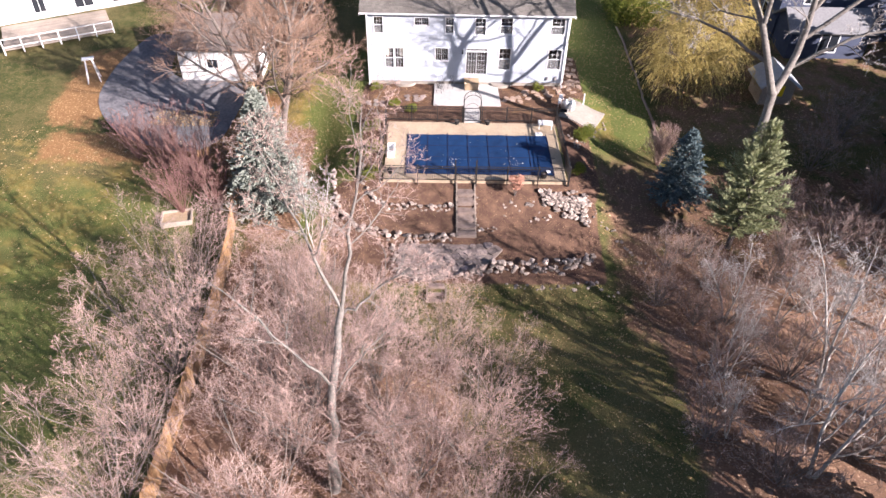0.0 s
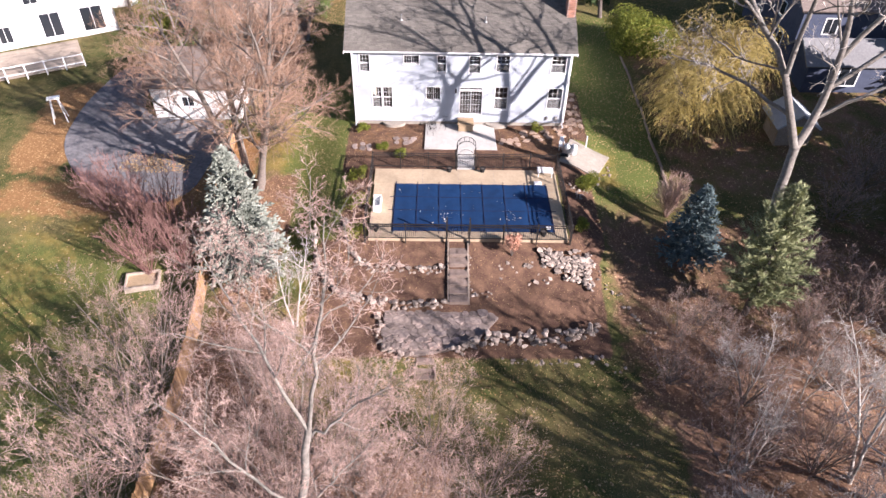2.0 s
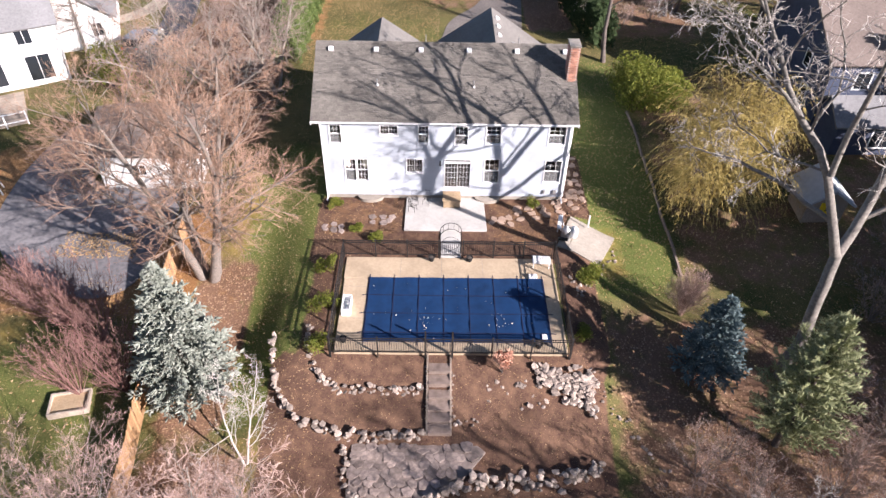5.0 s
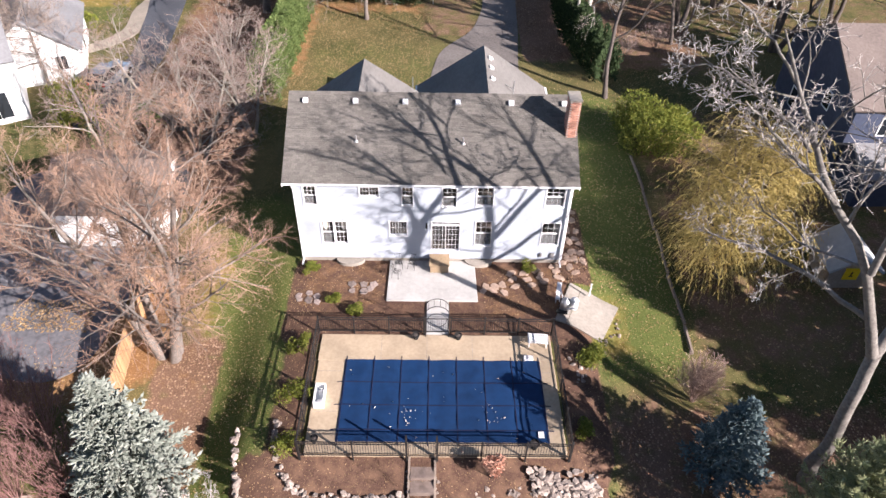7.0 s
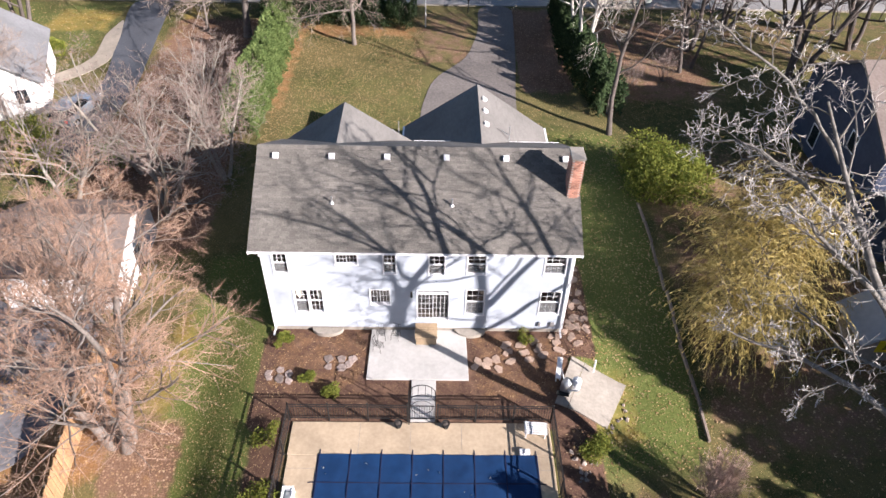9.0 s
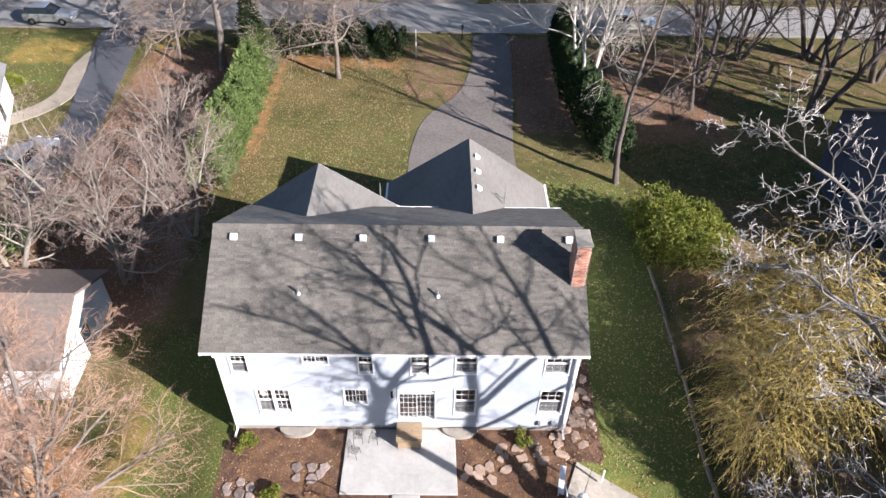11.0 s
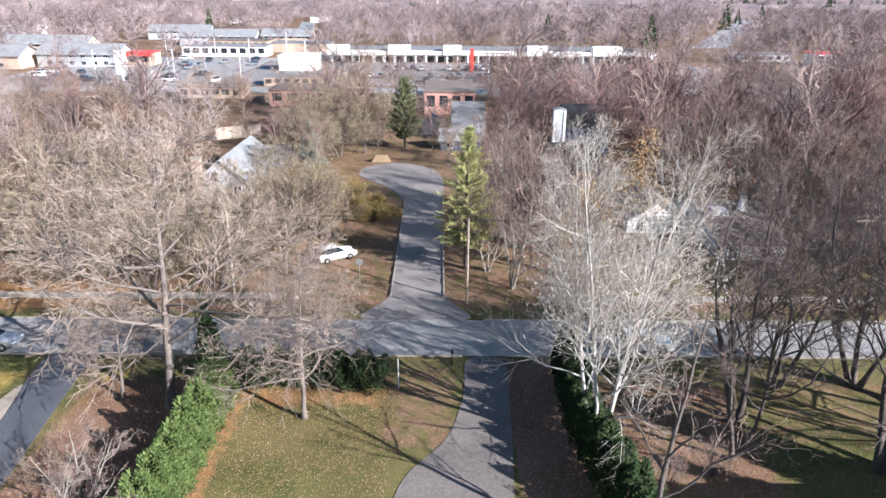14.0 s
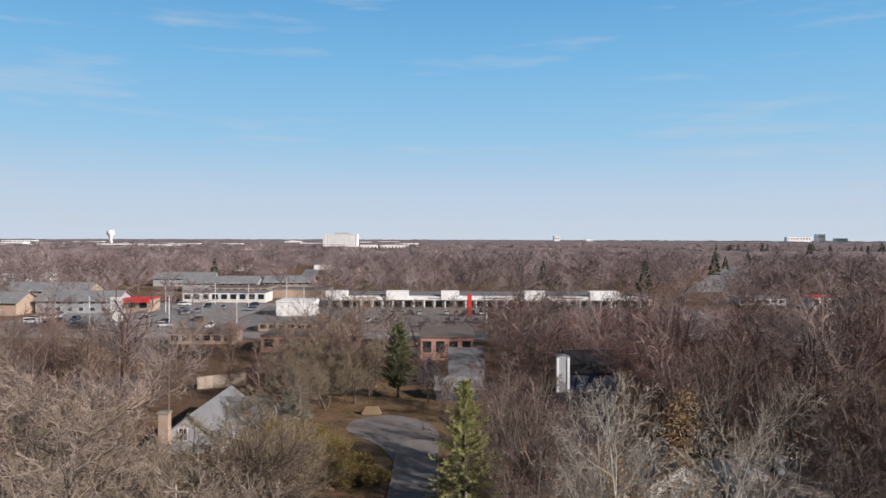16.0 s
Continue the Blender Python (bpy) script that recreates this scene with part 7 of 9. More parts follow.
# cedar boundary fence
cedar = thing("board_fence", "sunlit cedar board fence along the boundary", "fence")


def fence_x(y):
    """The boundary bends away beyond the spruce."""
    return -13.0 - 0.10 * max(0.0, y - 33.0)


for y in np.arange(11.0, 51.0, 2.4):
    g = Geo()
    x, x1 = fence_x(y), fence_x(y + 2.4)
    z = land_at(x, y)
    g.box(x - 0.12, x - 0.02, y - 0.05, y + 0.05, z - 0.4, z + 1.75)
    part("post", g, GREYWOOD, cedar)
    for dz in (0.35, 1.45):
        g = Geo()
        za, zb = land_at(x, y), land_at(x1, y + 2.4)
        g.add([(x - 0.02, y, za + dz), (x + 0.03, y, za + dz), (x1 + 0.03, y + 2.4, zb + dz), (x1 - 0.02, y + 2.4, zb + dz), (x - 0.02, y, za + dz + 0.09), (x + 0.03, y, za + dz + 0.09), (x1 + 0.03, y + 2.4, zb + dz + 0.09), (x1 - 0.02, y + 2.4, zb + dz + 0.09)],
              [(0, 3, 2, 1), (4, 5, 6, 7), (0, 1, 5, 4), (2, 3, 7, 6), (1, 2, 6, 5), (0, 4, 7, 3)])
        part("rail", g, GREYWOOD, cedar)

# fallen leaves on lawns and beds
def ground_z(x, y):
    i, j = np.clip(np.searchsorted(GY, y) - 1, 0, ny - 2), np.clip(np.searchsorted(GX, x) - 1, 0, nx - 2)
    u, v = (x - GX[j]) / (GX[j + 1] - GX[j]), (y - GY[i]) / (GY[i + 1] - GY[i])
    return (gz[i, j] * (1 - u) + gz[i, j + 1] * u) * (1 - v) + (gz[i + 1, j] * (1 - u) + gz[i + 1, j + 1] * u) * v


def strewn(seed, x0, x1, y0, y1, count, size, leaf, label, clump=0.5, lift=0.035):
    """Loose leaves over a stretch of ground, thicker in drifts."""
    rng = np.random.default_rng(seed)
    x, y = rng.uniform(x0, x1, count * 3), rng.uniform(y0, y1, count * 3)
    drift = 0.5 + 0.5 * np.sin(x * 0.9 + 1.7 * np.sin(y * 0.5 + seed)) * np.cos(y * 0.7 + seed)
    ok = rng.random(len(x)) < (1 - clump + clump * drift)
    for a, b, c, d in ((-7.6, 10.6, 51.6, 67.2), (1.9, 10.8, 66, 95.5), (-28, -22.4, 66, 96), (-3.8, 9.1, 38.3, 46), (-0.3, 5.1, 46, 51.9), (-80, 80, 95, 102), (9.3, 13.0, 45.7, 50)):
        ok &= ~((x > a) & (x < b) & (y > c) & (y < d))
    x, y = x[ok][:count], y[ok][:count]
    pts = np.stack([x, y, ground_z(x, y) + lift], 1)
    v, f = leaves(rng, pts, size, 0.2)
    n = len(pts)
    v = v.reshape(n, 4, 3)
    v[:, :, 2] = pts[:, None, 2] + (v[:, :, 2] - pts[:, None, 2]) * 0.35
    tagged(part("fallen_leaves", array_mesh("fallen_leaves", v.reshape(-1, 3), f), leaf), label, "leaves", kind="stuff")


strewn(1, -10, 2.4, 67, 93, 15000, 0.055, DRYLEAF, "yellow-tan leaves strewn over the front lawn")
strewn(2, 9.5, 17, 44, 72, 3800, 0.06, DRYLEAF, "scattered tan leaves on the side lawn")
strewn(3, -12.6, -4.5, 33, 58, 5200, 0.042, DRYLEAF, "tan leaves strewn over the garden lawn")
strewn(4, -7, 11, 30, 52, 2200, 0.042, DRYLEAF, "dry leaves on the garden beds")
strewn(5, 10.2, 40, 66, 94, 4200, 0.06, DRYLEAF, "brown leaves strewn under the front trees")
strewn(6, 11, 30, 26, 60, 4200, 0.085, DRYLEAF, "brown leaves on the ground below the grove")
strewn(7, -60, -14, 20, 46, 3600, 0.10, DRYLEAF, "golden leaves on the neighbouring lawn")
strewn(10, -22.4, -17.4, 47.0, 49.6, 900, 0.10, DRYLEAF, "patch of orange fallen leaves on asphalt", 0.2, 0.075)
strewn(8, -60, -28, 82, 94, 2200, 0.09, DRYLEAF, "tan leaves on the lawn by the road")
strewn(9, -3, 13, 12, 31, 3600, 0.075, DRYLEAF, "leaves strewn over the rear lawn")

# ---- neighbours ----
def dwelling(name, label, x0, x1, y0, y1, z0, eave, ridge, along="x", wall=WHITEWALL, roof=GREYROOF, openings=(), over=0.4, turn=0.0):
    """A gabled house: walls, roof slabs and openings given as (side, a, z, width, height)."""
    cx, cy = (x0 + x1) / 2, (y0 + y1) / 2
    h = thing(name, label, "house", pose(cx, cy, 0, 0, 0, turn))
    a, b, c, d = x0 - cx, x1 - cx, y0 - cy, y1 - cy
    t = 0.2
    for nm, box in (("wall", (a, b, c, c + t)), ("wall", (a, b, d - t, d)), ("wall", (a, a + t, c + t, d - t)), ("wall", (b - t, b, c + t, d - t))):
        g = Geo()
        g.box(*box, z0 - 0.6, eave)
        part(nm, g, wall, h)
    if along == "x":
        for x in (a, b - t):
            g = Geo()
            g.add([(x, c, eave), (x, d, eave), (x, 0, ridge - 0.2), (x + t, c, eave), (x + t, d, eave), (x + t, 0, ridge - 0.2)], [(0, 2, 1), (3, 4, 5), (1, 2, 5, 4), (2, 0, 3, 5)])
            part("gable", g, wall, h)
        k = (ridge - eave) / d
        for s in (1, -1):
            r = Geo()
            if s > 0:
                slope(r, (b + over, d + over, eave - k * over), (a - over, d + over, eave - k * over), (a - over, 0, ridge), (b + over, 0, ridge))
            else:
                slope(r, (a - over, c - over, eave - k * over), (b + over, c - over, eave - k * over), (b + over, 0, ridge), (a - over, 0, ridge))
            part("roof", r, roof, h)
    else:
        for y in (c, d - t):
            g = Geo()
            g.add([(a, y, eave), (b, y, eave), (0, y, ridge - 0.2), (a, y + t, eave), (b, y + t, eave), (0, y + t, ridge - 0.2)], [(0, 1, 2), (5, 4, 3), (0, 2, 5, 3), (1, 4, 5, 2)])
            part("gable", g, wall, h)
        k = (ridge - eave) / b
        for s in (1, -1):
            r = Geo()
            if s > 0:
                slope(r, (b + over, c - over, eave - k * over), (b + over, d + over, eave - k * over), (0, d + over, ridge), (0, c - over, ridge))
            else:
                slope(r, (a - over, d + over, eave - k * over), (a - over, c - over, eave - k * over), (0, c - over, ridge), (0, d + over, ridge))
            part("roof", r, roof, h)
    for side, p, z, w, hh in openings:
        g, q = Geo(), Geo()
        if side in "sn":
            y = c - 0.03 if side == "s" else d - 0.05
            frame_ring(g, p - w / 2 - 0.08, p + w / 2 + 0.08, z - 0.08, z + hh + 0.08, y, y + 0.08, 0.1)
            q.box(p - w / 2, p + w / 2, y + 0.02, y + 0.06, z, z + hh)
            g.box(p - 0.02, p + 0.02, y + 0.01, y + 0.07, z, z + hh)
        else:
            x = b - 0.05 if side == "e" else a - 0.03
            g.box(x, x + 0.08, p - w / 2 - 0.08, p + w / 2 + 0.08, z - 0.08, z)
            g.box(x, x + 0.08, p - w / 2 - 0.08, p + w / 2 + 0.08, z + hh, z + hh + 0.08)
            g.box(x, x + 0.08, p - w / 2 - 0.08, p - w / 2, z, z + hh)
            g.box(x, x + 0.08, p + w / 2, p + w / 2 + 0.08, z, z + hh)
            q.box(x + 0.02, x + 0.06, p - w / 2, p + w / 2, z, z + hh)
        win = part("window", g, TRIM, h)
        part("pane", q, GLASS, win)
    return h


garage = dwelling("garage", "low white garage with a brown roof behind twigs", -21.7, -14.9, 54.4, 60.8, -1.4, 1.75, 3.3, "x", WHITEWALL, BROWNROOF, [("s", -0.6, -0.2, 0.9, 0.8), ("e", 0.0, -1.1, 0.9, 1.9)])
dwelling("neighbour_house", "white neighbouring house with grey roof and deck", -43.2, -30.2, 64.0, 73.0, -0.4, 5.2, 8.0, "x", WHITEWALL, GREYROOF,
                       [("s", 4.6, 0.5, 1.8, 2.1), ("s", 1.2, 0.5, 1.6, 2.1), ("s", -2.6, 0.6, 1.0, 1.4), ("s", 4.2, 3.6, 1.1, 1.4), ("s", 0.2, 3.6, 1.1, 1.4), ("e", -2, 3.6, 0.9, 1.3), ("e", 2, 0.8, 0.9, 1.3)], 0.4, 28)
dwelling("neighbour_wing", "white front wing with a pale grey gable roof", -35.2, -28.2, 72.4, 81.4, -0.1, 3.2, 5.8, "y", WHITEWALL, GREYROOF, [("e", 0, 0.8, 1.1, 1.3), ("s", 2.0, 1.2, 0.9, 1.2)], 0.4, 20)
dwelling("dark_house", "dark blue house with a grey roof among trees", 30.8, 44.0, 61.5, 73.0, -0.2, 5.7, 8.9, "x", NAVYWALL, BROWNROOF,
                [("w", -3, 0.9, 1.0, 1.5), ("w", 2.4, 0.9, 1.0, 1.5), ("w", -2, 3.4, 0.9, 1.2), ("s", -4, 1.0, 1.1, 1.4), ("s", 0, 1.0, 1.8, 2.0), ("s", 4, 3.4, 1.1, 1.3), ("s", -4, 3.4, 1.1, 1.3)])
dwelling("dark_porch", "low grey-roofed porch of a dark house", 31.0, 38.0, 58.2, 61.9, -0.3, 2.5, 3.7, "x", NAVYWALL, GREYROOF, [("s", 0, 0.4, 1.6, 1.8)])
shed_r = dwelling("play_shed", "small grey shed with a yellow square sign", 26.2, 28.8, 50.6, 53.0, -0.8, 1.3, 2.2, "y", GREYWOOD, GREYWALL, [])
g = Geo()
g.box(-0.45, 0.45, -1.26, -1.22, 0.1, 1.0)
part("yellow_sign", g, YELLOW, shed_r, "bright yellow square sign")
g = Geo()
g.box(-0.12, 0.10, -1.275, -1.262, 0.35, 0.42)
g.box(-0.05, 0.03, -1.275, -1.262, 0.45, 0.75)
part("sign_mark", g, IRON, shed_r)
deck_l = thing("wooden_deck", "low wooden deck with white rails behind a house", "deck", pose(-34.6, 60.9, -0.3, 0, 0, 28))
for i in range(18):
    g = Geo()
    g.box(-4.5, 4.5, -2.7 + i * 0.3, -2.7 + i * 0.3 + 0.28, 0.3, 0.36)
    part("deck_board", g, GREYWOOD, deck_l)
for x in np.arange(-4.5, 4.6, 1.5):
    g = Geo()
    g.box(x - 0.05, x + 0.05, -2.72, -2.62, -0.4, 1.35)
    part("rail_post", g, WHITE_PLASTIC, deck_l)
for z in (0.55, 1.25):
    g = Geo()
    g.box(-4.5, 4.5, -2.7, -2.64, z, z + 0.07)
    part("rail", g, WHITE_PLASTIC, deck_l)
swing = thing("wooden_trestle", "pale wooden trestle standing on the lawn's edge", "trestle", pose(-28.3, 52.6, land_at(-28.3, 52.6), 0, 0, 20))
for dx in (-0.5, 0.5):
    for dy in (-0.45, 0.45):
        g = Geo()
        g.rod((dx * 0.5, dy * 0.2, 1.9), (dx, dy, -0.1), 0.05, 0.05, 6)
        part("leg", g, WHITE_PLASTIC, swing)
g = Geo()
g.box(-0.45, 0.45, -0.2, 0.2, 1.88, 2.0)
part("top_board", g, WHITE_PLASTIC, swing)
frame_l = thing("sand_box", "weathered wooden garden frame on the lawn", "garden frame", pose(-17.2, 36.3, land_at(-17.2, 36.3), 0, 0, 12))
for box in ((-1.0, 1.0, -0.7, -0.6), (-1.0, 1.0, 0.6, 0.7), (-1.0, -0.9, -0.6, 0.6), (0.9, 1.0, -0.6, 0.6)):
    g = Geo()
    g.box(*box, -0.1, 0.3)
    part("side_board", g, GREYWOOD, frame_l)
g = Geo()
g.box(-0.9, 0.9, -0.6, 0.6, 0.0, 0.14)
part("cover_board", g, TANWOOD, frame_l)


for i, (x, y, size) in enumerate(((-26.6, 69.2, 1.9), (-24.4, 67.0, 1.6), (-22.0, 65.2, 1.5), (-19.6, 67.5, 1.3))):
    bush("evergreen_shrub", 150 + i, x, y, size, GREENLEAF if i < 2 else HEDGE, "wide yellow-green evergreen shrub by a neighbouring house" if i < 2 else "dark green evergreen shrub under bare trees", 3600, 0.09, 0.9, 10, "evergreen shrubs")

# ---- cars ----
def car(x, y, turn, paint, label, z=None, group="parked cars", long=4.6):
    c = thing("car", label, "car", pose(x, y, (land_at(x, y) + 0.05) if z is None else z, 0, 0, turn), group)
    h = long / 2
    prof = [(-h, 0.45), (-h + 0.05, 0.95), (-h + 0.15, 1.05), (h - 1.35, 1.02), (h - 0.25, 0.85), (h, 0.65), (h, 0.38), (h - 0.3, 0.28), (-h + 0.3, 0.28)]
    g = Geo()
    n = len(prof)
    g.add([(px, -0.9, pz) for px, pz in prof] + [(px, 0.9, pz) for px, pz in prof], [tuple(range(n)), tuple(range(2 * n - 1, n - 1, -1))] + [(i, n + i, n + (i + 1) % n, (i + 1) % n) for i in range(n)])
    body = part("body", rounded(g, 0.07, 2), paint, c)
    g = Geo()
    lo = [(-h + 0.12, 1.03), (h - 1.45, 1.0)]
    hi = [(-h + 0.45, 1.58), (h - 2.25, 1.60)]
    g.add([(lo[0][0], -0.84, 1.0), (lo[1][0], -0.84, 1.0), (lo[1][0], 0.84, 1.0), (lo[0][0], 0.84, 1.0), (hi[0][0], -0.68, 1.57), (hi[1][0], -0.68, 1.57), (hi[1][0], 0.68, 1.57), (hi[0][0], 0.68, 1.57)],
          [(3, 2, 1, 0), (4, 5, 6, 7), (0, 1, 5, 4), (1, 2, 6, 5), (2, 3, 7, 6), (3, 0, 4, 7)])
    part("glasshouse", rounded(g, 0.04, 1), GLASS, c, "dark tinted windows")
    g = Geo()
    g.box(hi[0][0] - 0.02, hi[1][0] + 0.03, -0.7, 0.7, 1.565, 1.62)
    part("roof", rounded(g, 0.025, 1), paint, c)
    for px in (-h + 0.85, h - 0.95):
        for py in (-0.86, 0.86):
            g = Geo()
            g.rod((px, py - 0.11, 0.33), (px, py + 0.11, 0.33), 0.34, 0.34, 16)
            wheel = part("tyre", g, RUBBER, c)
            g = Geo()
            s = 0.115 if py > 0 else -0.115
            g.rod((px, py, 0.33), (px, py + s, 0.33), 0.2, 0.18, 10)
            part("rim", g, GALV, wheel)
    for py in (-0.68, 0.68):
        g = Geo()
        g.box(h - 0.12, h + 0.012, py - 0.16, py + 0.16, 0.66, 0.78)
        part("headlight", rounded(g, 0.02, 1), WHITE_PLASTIC, c)
        g = Geo()
        g.box(-h - 0.012, -h + 0.1, py - 0.12, py + 0.12, 0.75, 0.98)
        part("tail_light", rounded(g, 0.02, 1), REDROOF, c)
    return c


silver = car(-32.6, 96.4, 0, SILVER, "silver sport utility car parked by the kerb")
white_suv = car(22.6, 96.5, 0, WHITEPAINT, "white sport utility car parked by the kerb")
again_car = copy_thing(white_suv, pose(-6.4, 116.0, land_at(-6.4, 116.0) + 0.05, 0, 0, 35))
tagged(again_car, "white car parked on a drive under trees")
car(-24.6, 73.4, 80, SILVER, "pale silver car in the neighbouring driveway")
dark_car = car(0, 262, 90, NAVYPAINT, "dark parked car in a shop car park")
rng = np.random.default_rng(61)
for i in range(46):
    x, y = -20 + (i % 23) * 3.1 + rng.normal(0, 0.2), (262, 284)[i // 23] + rng.normal(0, 0.5)
    if rng.random() < 0.7:
        k = rng.integers(3)
        cc = copy_thing((dark_car, silver, white_suv)[k], pose(x, y + 10, land_at(x, y + 10) + 0.1, 0, 0, 90))
        tagged(cc, ("dark", "silver", "white")[k] + " parked car in a shop car park", group="shop car park")

# street furniture
def pole(x, y, tall, r, mat, label, name="pole"):
    p = thing(name, label, "pole", pose(x, y, land_at(x, y)))
    g = Geo()
    g.rod((0, 0, -0.3), (0, 0, tall), r, r * 0.8, 8)
    part("shaft", g, mat, p)
    return p


pole(2.05, 90.2, 2.6, 0.06, WHITE_PLASTIC, "slim white marker post on the lawn")
mail = pole(6.2, 93.6, 1.2, 0.06, IRON, "black mailbox on a post by the road", "mailbox")
g = Geo()
g.box(-0.12, 0.12, -0.28, 0.28, 1.2, 1.45)
part("box", rounded(g, 0.05, 2), IRON, mail)
sign = pole(-3.0, 109.6, 2.4, 0.035, GALV, "back of a grey octagonal road sign on a post", "road_sign")
g = Geo()
g.rod((0, 0.04, 2.4), (0, 0.06, 2.4), 0.38, 0.38, 8)
part("sign_plate", g, GALV, sign)
pole(7.8, 105.2, 8.6, 0.11, GREYWOOD, "slender grey wooden utility pole", "utility_pole")
for x in (-14.2, -38.5, 44):
    pl = pole(x, 104.2, 9.5, 0.13, GREYWOOD, "grey wooden utility pole by the road", "utility_pole")
    g = Geo()
    g.box(-0.9, 0.9, -0.05, 0.05, 8.9, 9.02)
    part("crossarm", g, GREYWOOD, pl)
wires = thing("overhead_wires", "thin dark wires strung along the road", "wires")
spans = [(-120, -38.5), (-38.5, -14.2), (-14.2, 44), (44, 120)]
for dy, z in ((-0.8, 9.3), (0.0, 9.5), (0.8, 9.3)):
    line = [(ax + (bx - ax) * t, 104.2 + dy, z + 0.4 - 2.4 * t * (1 - t)) for ax, bx in spans for t in np.linspace(0, 0.9, 10)] + [(120, 104.2 + dy, z + 0.4)]
    part("wire", array_mesh("wire", *tubes(np.array([line]), np.full((1, len(line)), 0.012), 4), True), IRON, wires)

# ---- across the road ----
grey_house = dwelling("grey_house", "pale grey sided house with a steep pale grey roof", -29.4, -21.6, 138.8, 155.6, 0.9, 3.5, 6.6, "y", GREYWALL, ROOF_LIGHT, [("s", -0.9, 3.3, 1.0, 1.5), ("s", 2.2, 1.5, 1.0, 1.3), ("e", -4, 1.6, 1.0, 1.4)])
dwelling("grey_house_wing", "cross wing of a grey house with pale roof", -25.0, -18.2, 147.5, 154.0, 1.2, 3.6, 6.1, "x", GREYWALL, ROOF_LIGHT, [("e", 0, 1.8, 1.0, 1.4), ("s", 1.6, 1.8, 0.9, 1.2)])
stack = thing("brick_stack", "tall tan brick chimney beside a grey house", "chimney", pose(-28.4, 138.0, 0.6))
g = Geo()
g.box(-0.65, 0.65, -0.5, 0.5, -0.5, 6.3)
part("stack_body", rounded(g, 0.03, 1), TANWALL, stack)
g = Geo()
g.box(-0.75, 0.75, -0.6, 0.6, 6.3, 6.5)
part("stack_cap", g, SLABS, stack)
lane_fence = thing("lane_fence", "pale wooden fence beside a lane among trees", "fence", pose(-28.0, 178.0, land_at(-28, 178), 0, 0, 24))
for i in range(6):
    g = Geo()
    g.box(-9.8 + i * 1.4, -8.44 + i * 1.4, -0.04, 0.04, 0.0, 2.2 + 0.05 * (i % 3))
    part("fence_panel", g, GREYWOOD, lane_fence)
dwelling("white_cottage", "white cottage with a broken gable among bare trees", 28.0, 35.4, 124.6, 133.0, 0.4, 3.0, 5.4, "y", WHITEWALL, ROOF_PALE, [("s", -2, 1.4, 1.0, 1.2), ("s", 2, 1.4, 1.0, 1.2)])
brown_house = dwelling("brown_house", "low brown-roofed house with a skylight among bare trees", 36.3, 43.6, 116.4, 133.6, 0.3, 2.9, 5.4, "x", WHITEWALL, BROWNROOF, [("s", -2.2, 1.0, 1.0, 1.2), ("s", 1.6, 1.0, 1.4, 1.2)], 0.35)
g = Geo()
g.box(0.5, 1.1, -2.6, -2.0, 3.6, 6.3)
white_stack = part("chimney", rounded(g, 0.02, 1), WHITEWALL, brown_house, "white chimney")
g = Geo()
g.box(0.42, 1.18, -2.68, -1.92, 6.3, 6.42)
part("chimney_cap", g, SLABS, white_stack)
for x in (-2.9, -1.95):
    g = Geo()
    g.box(x, x + 0.8, -3.6, -1.4, 3.75, 4.95)
    part("skylight", rounded(g, 0.03, 1), WHITE_PLASTIC, brown_house, "white boxed skylight")
dwelling("dark_roofed_house", "low dark roofed house among bare trees", 21.6, 28.4, 143, 154, 1.6, 4.2, 7.3, "x", NAVYWALL, DARK, [("s", -3, 2.2, 1.2, 1.4)])
tall_house = dwelling("pale_stair_tower", "tall narrow pale stair tower between dark roofs", 23.9, 26.0, 160, 161.4, 1.9, 10.3, 10.6, "y", GREYWALL, GREYROOF, [], 0.05)
for x in (-0.83, 0.83):
    g = Geo()
    g.box(x - 0.18, x + 0.18, -0.82, -0.705, 2.0, 10.1)
    part("corner_board", g, FARWHITE, tall_house)
dwelling("dark_roofed_house", "dark roofed house behind a pale wall", 26.6, 34.0, 163, 172, 1.9, 7.4, 10.2, "x", NAVYWALL, DARK, [("s", 0, 3.0, 1.2, 1.4)])
dwelling("white_shed", "small white gabled shed at the end of the street", 1.9, 5.3, 180, 184, 2.0, 4.3, 6.0, "y", WHITEWALL, GREYROOF, [("s", 0, 2.4, 0.9, 1.4)])
dwelling("low_house", "low grey roofed house behind a pine", 5.2, 12.4, 166, 172, 2.0, 4.0, 5.4, "x", NAVYWALL, ROOF_LIGHT, [("s", -2, 2.5, 1.2, 1.2)])
dwelling("steep_house", "steep dark grey roofed house at the street's end", 7.6, 13.2, 174, 182, 2.0, 4.8, 8.9, "x", NAVYWALL, GREYROOF, [("s", 0, 2.6, 1.2, 1.2)])
dwelling("tan_house", "tan house with a brown roof under bare trees", -46, -33, 118, 128, 0.8, 3.6, 6.0, "x", TANWALL, BROWNROOF, [("s", -3, 1.5, 1.2, 1.2), ("s", 3, 1.5, 1.2, 1.2)])
dwelling("tan_garage", "tan garage under bare trees", -52, -42, 158, 167, 2.0, 4.8, 6.6, "x", TANWALL, BROWNROOF, [("s", 0, 2.2, 3.0, 2.0)])


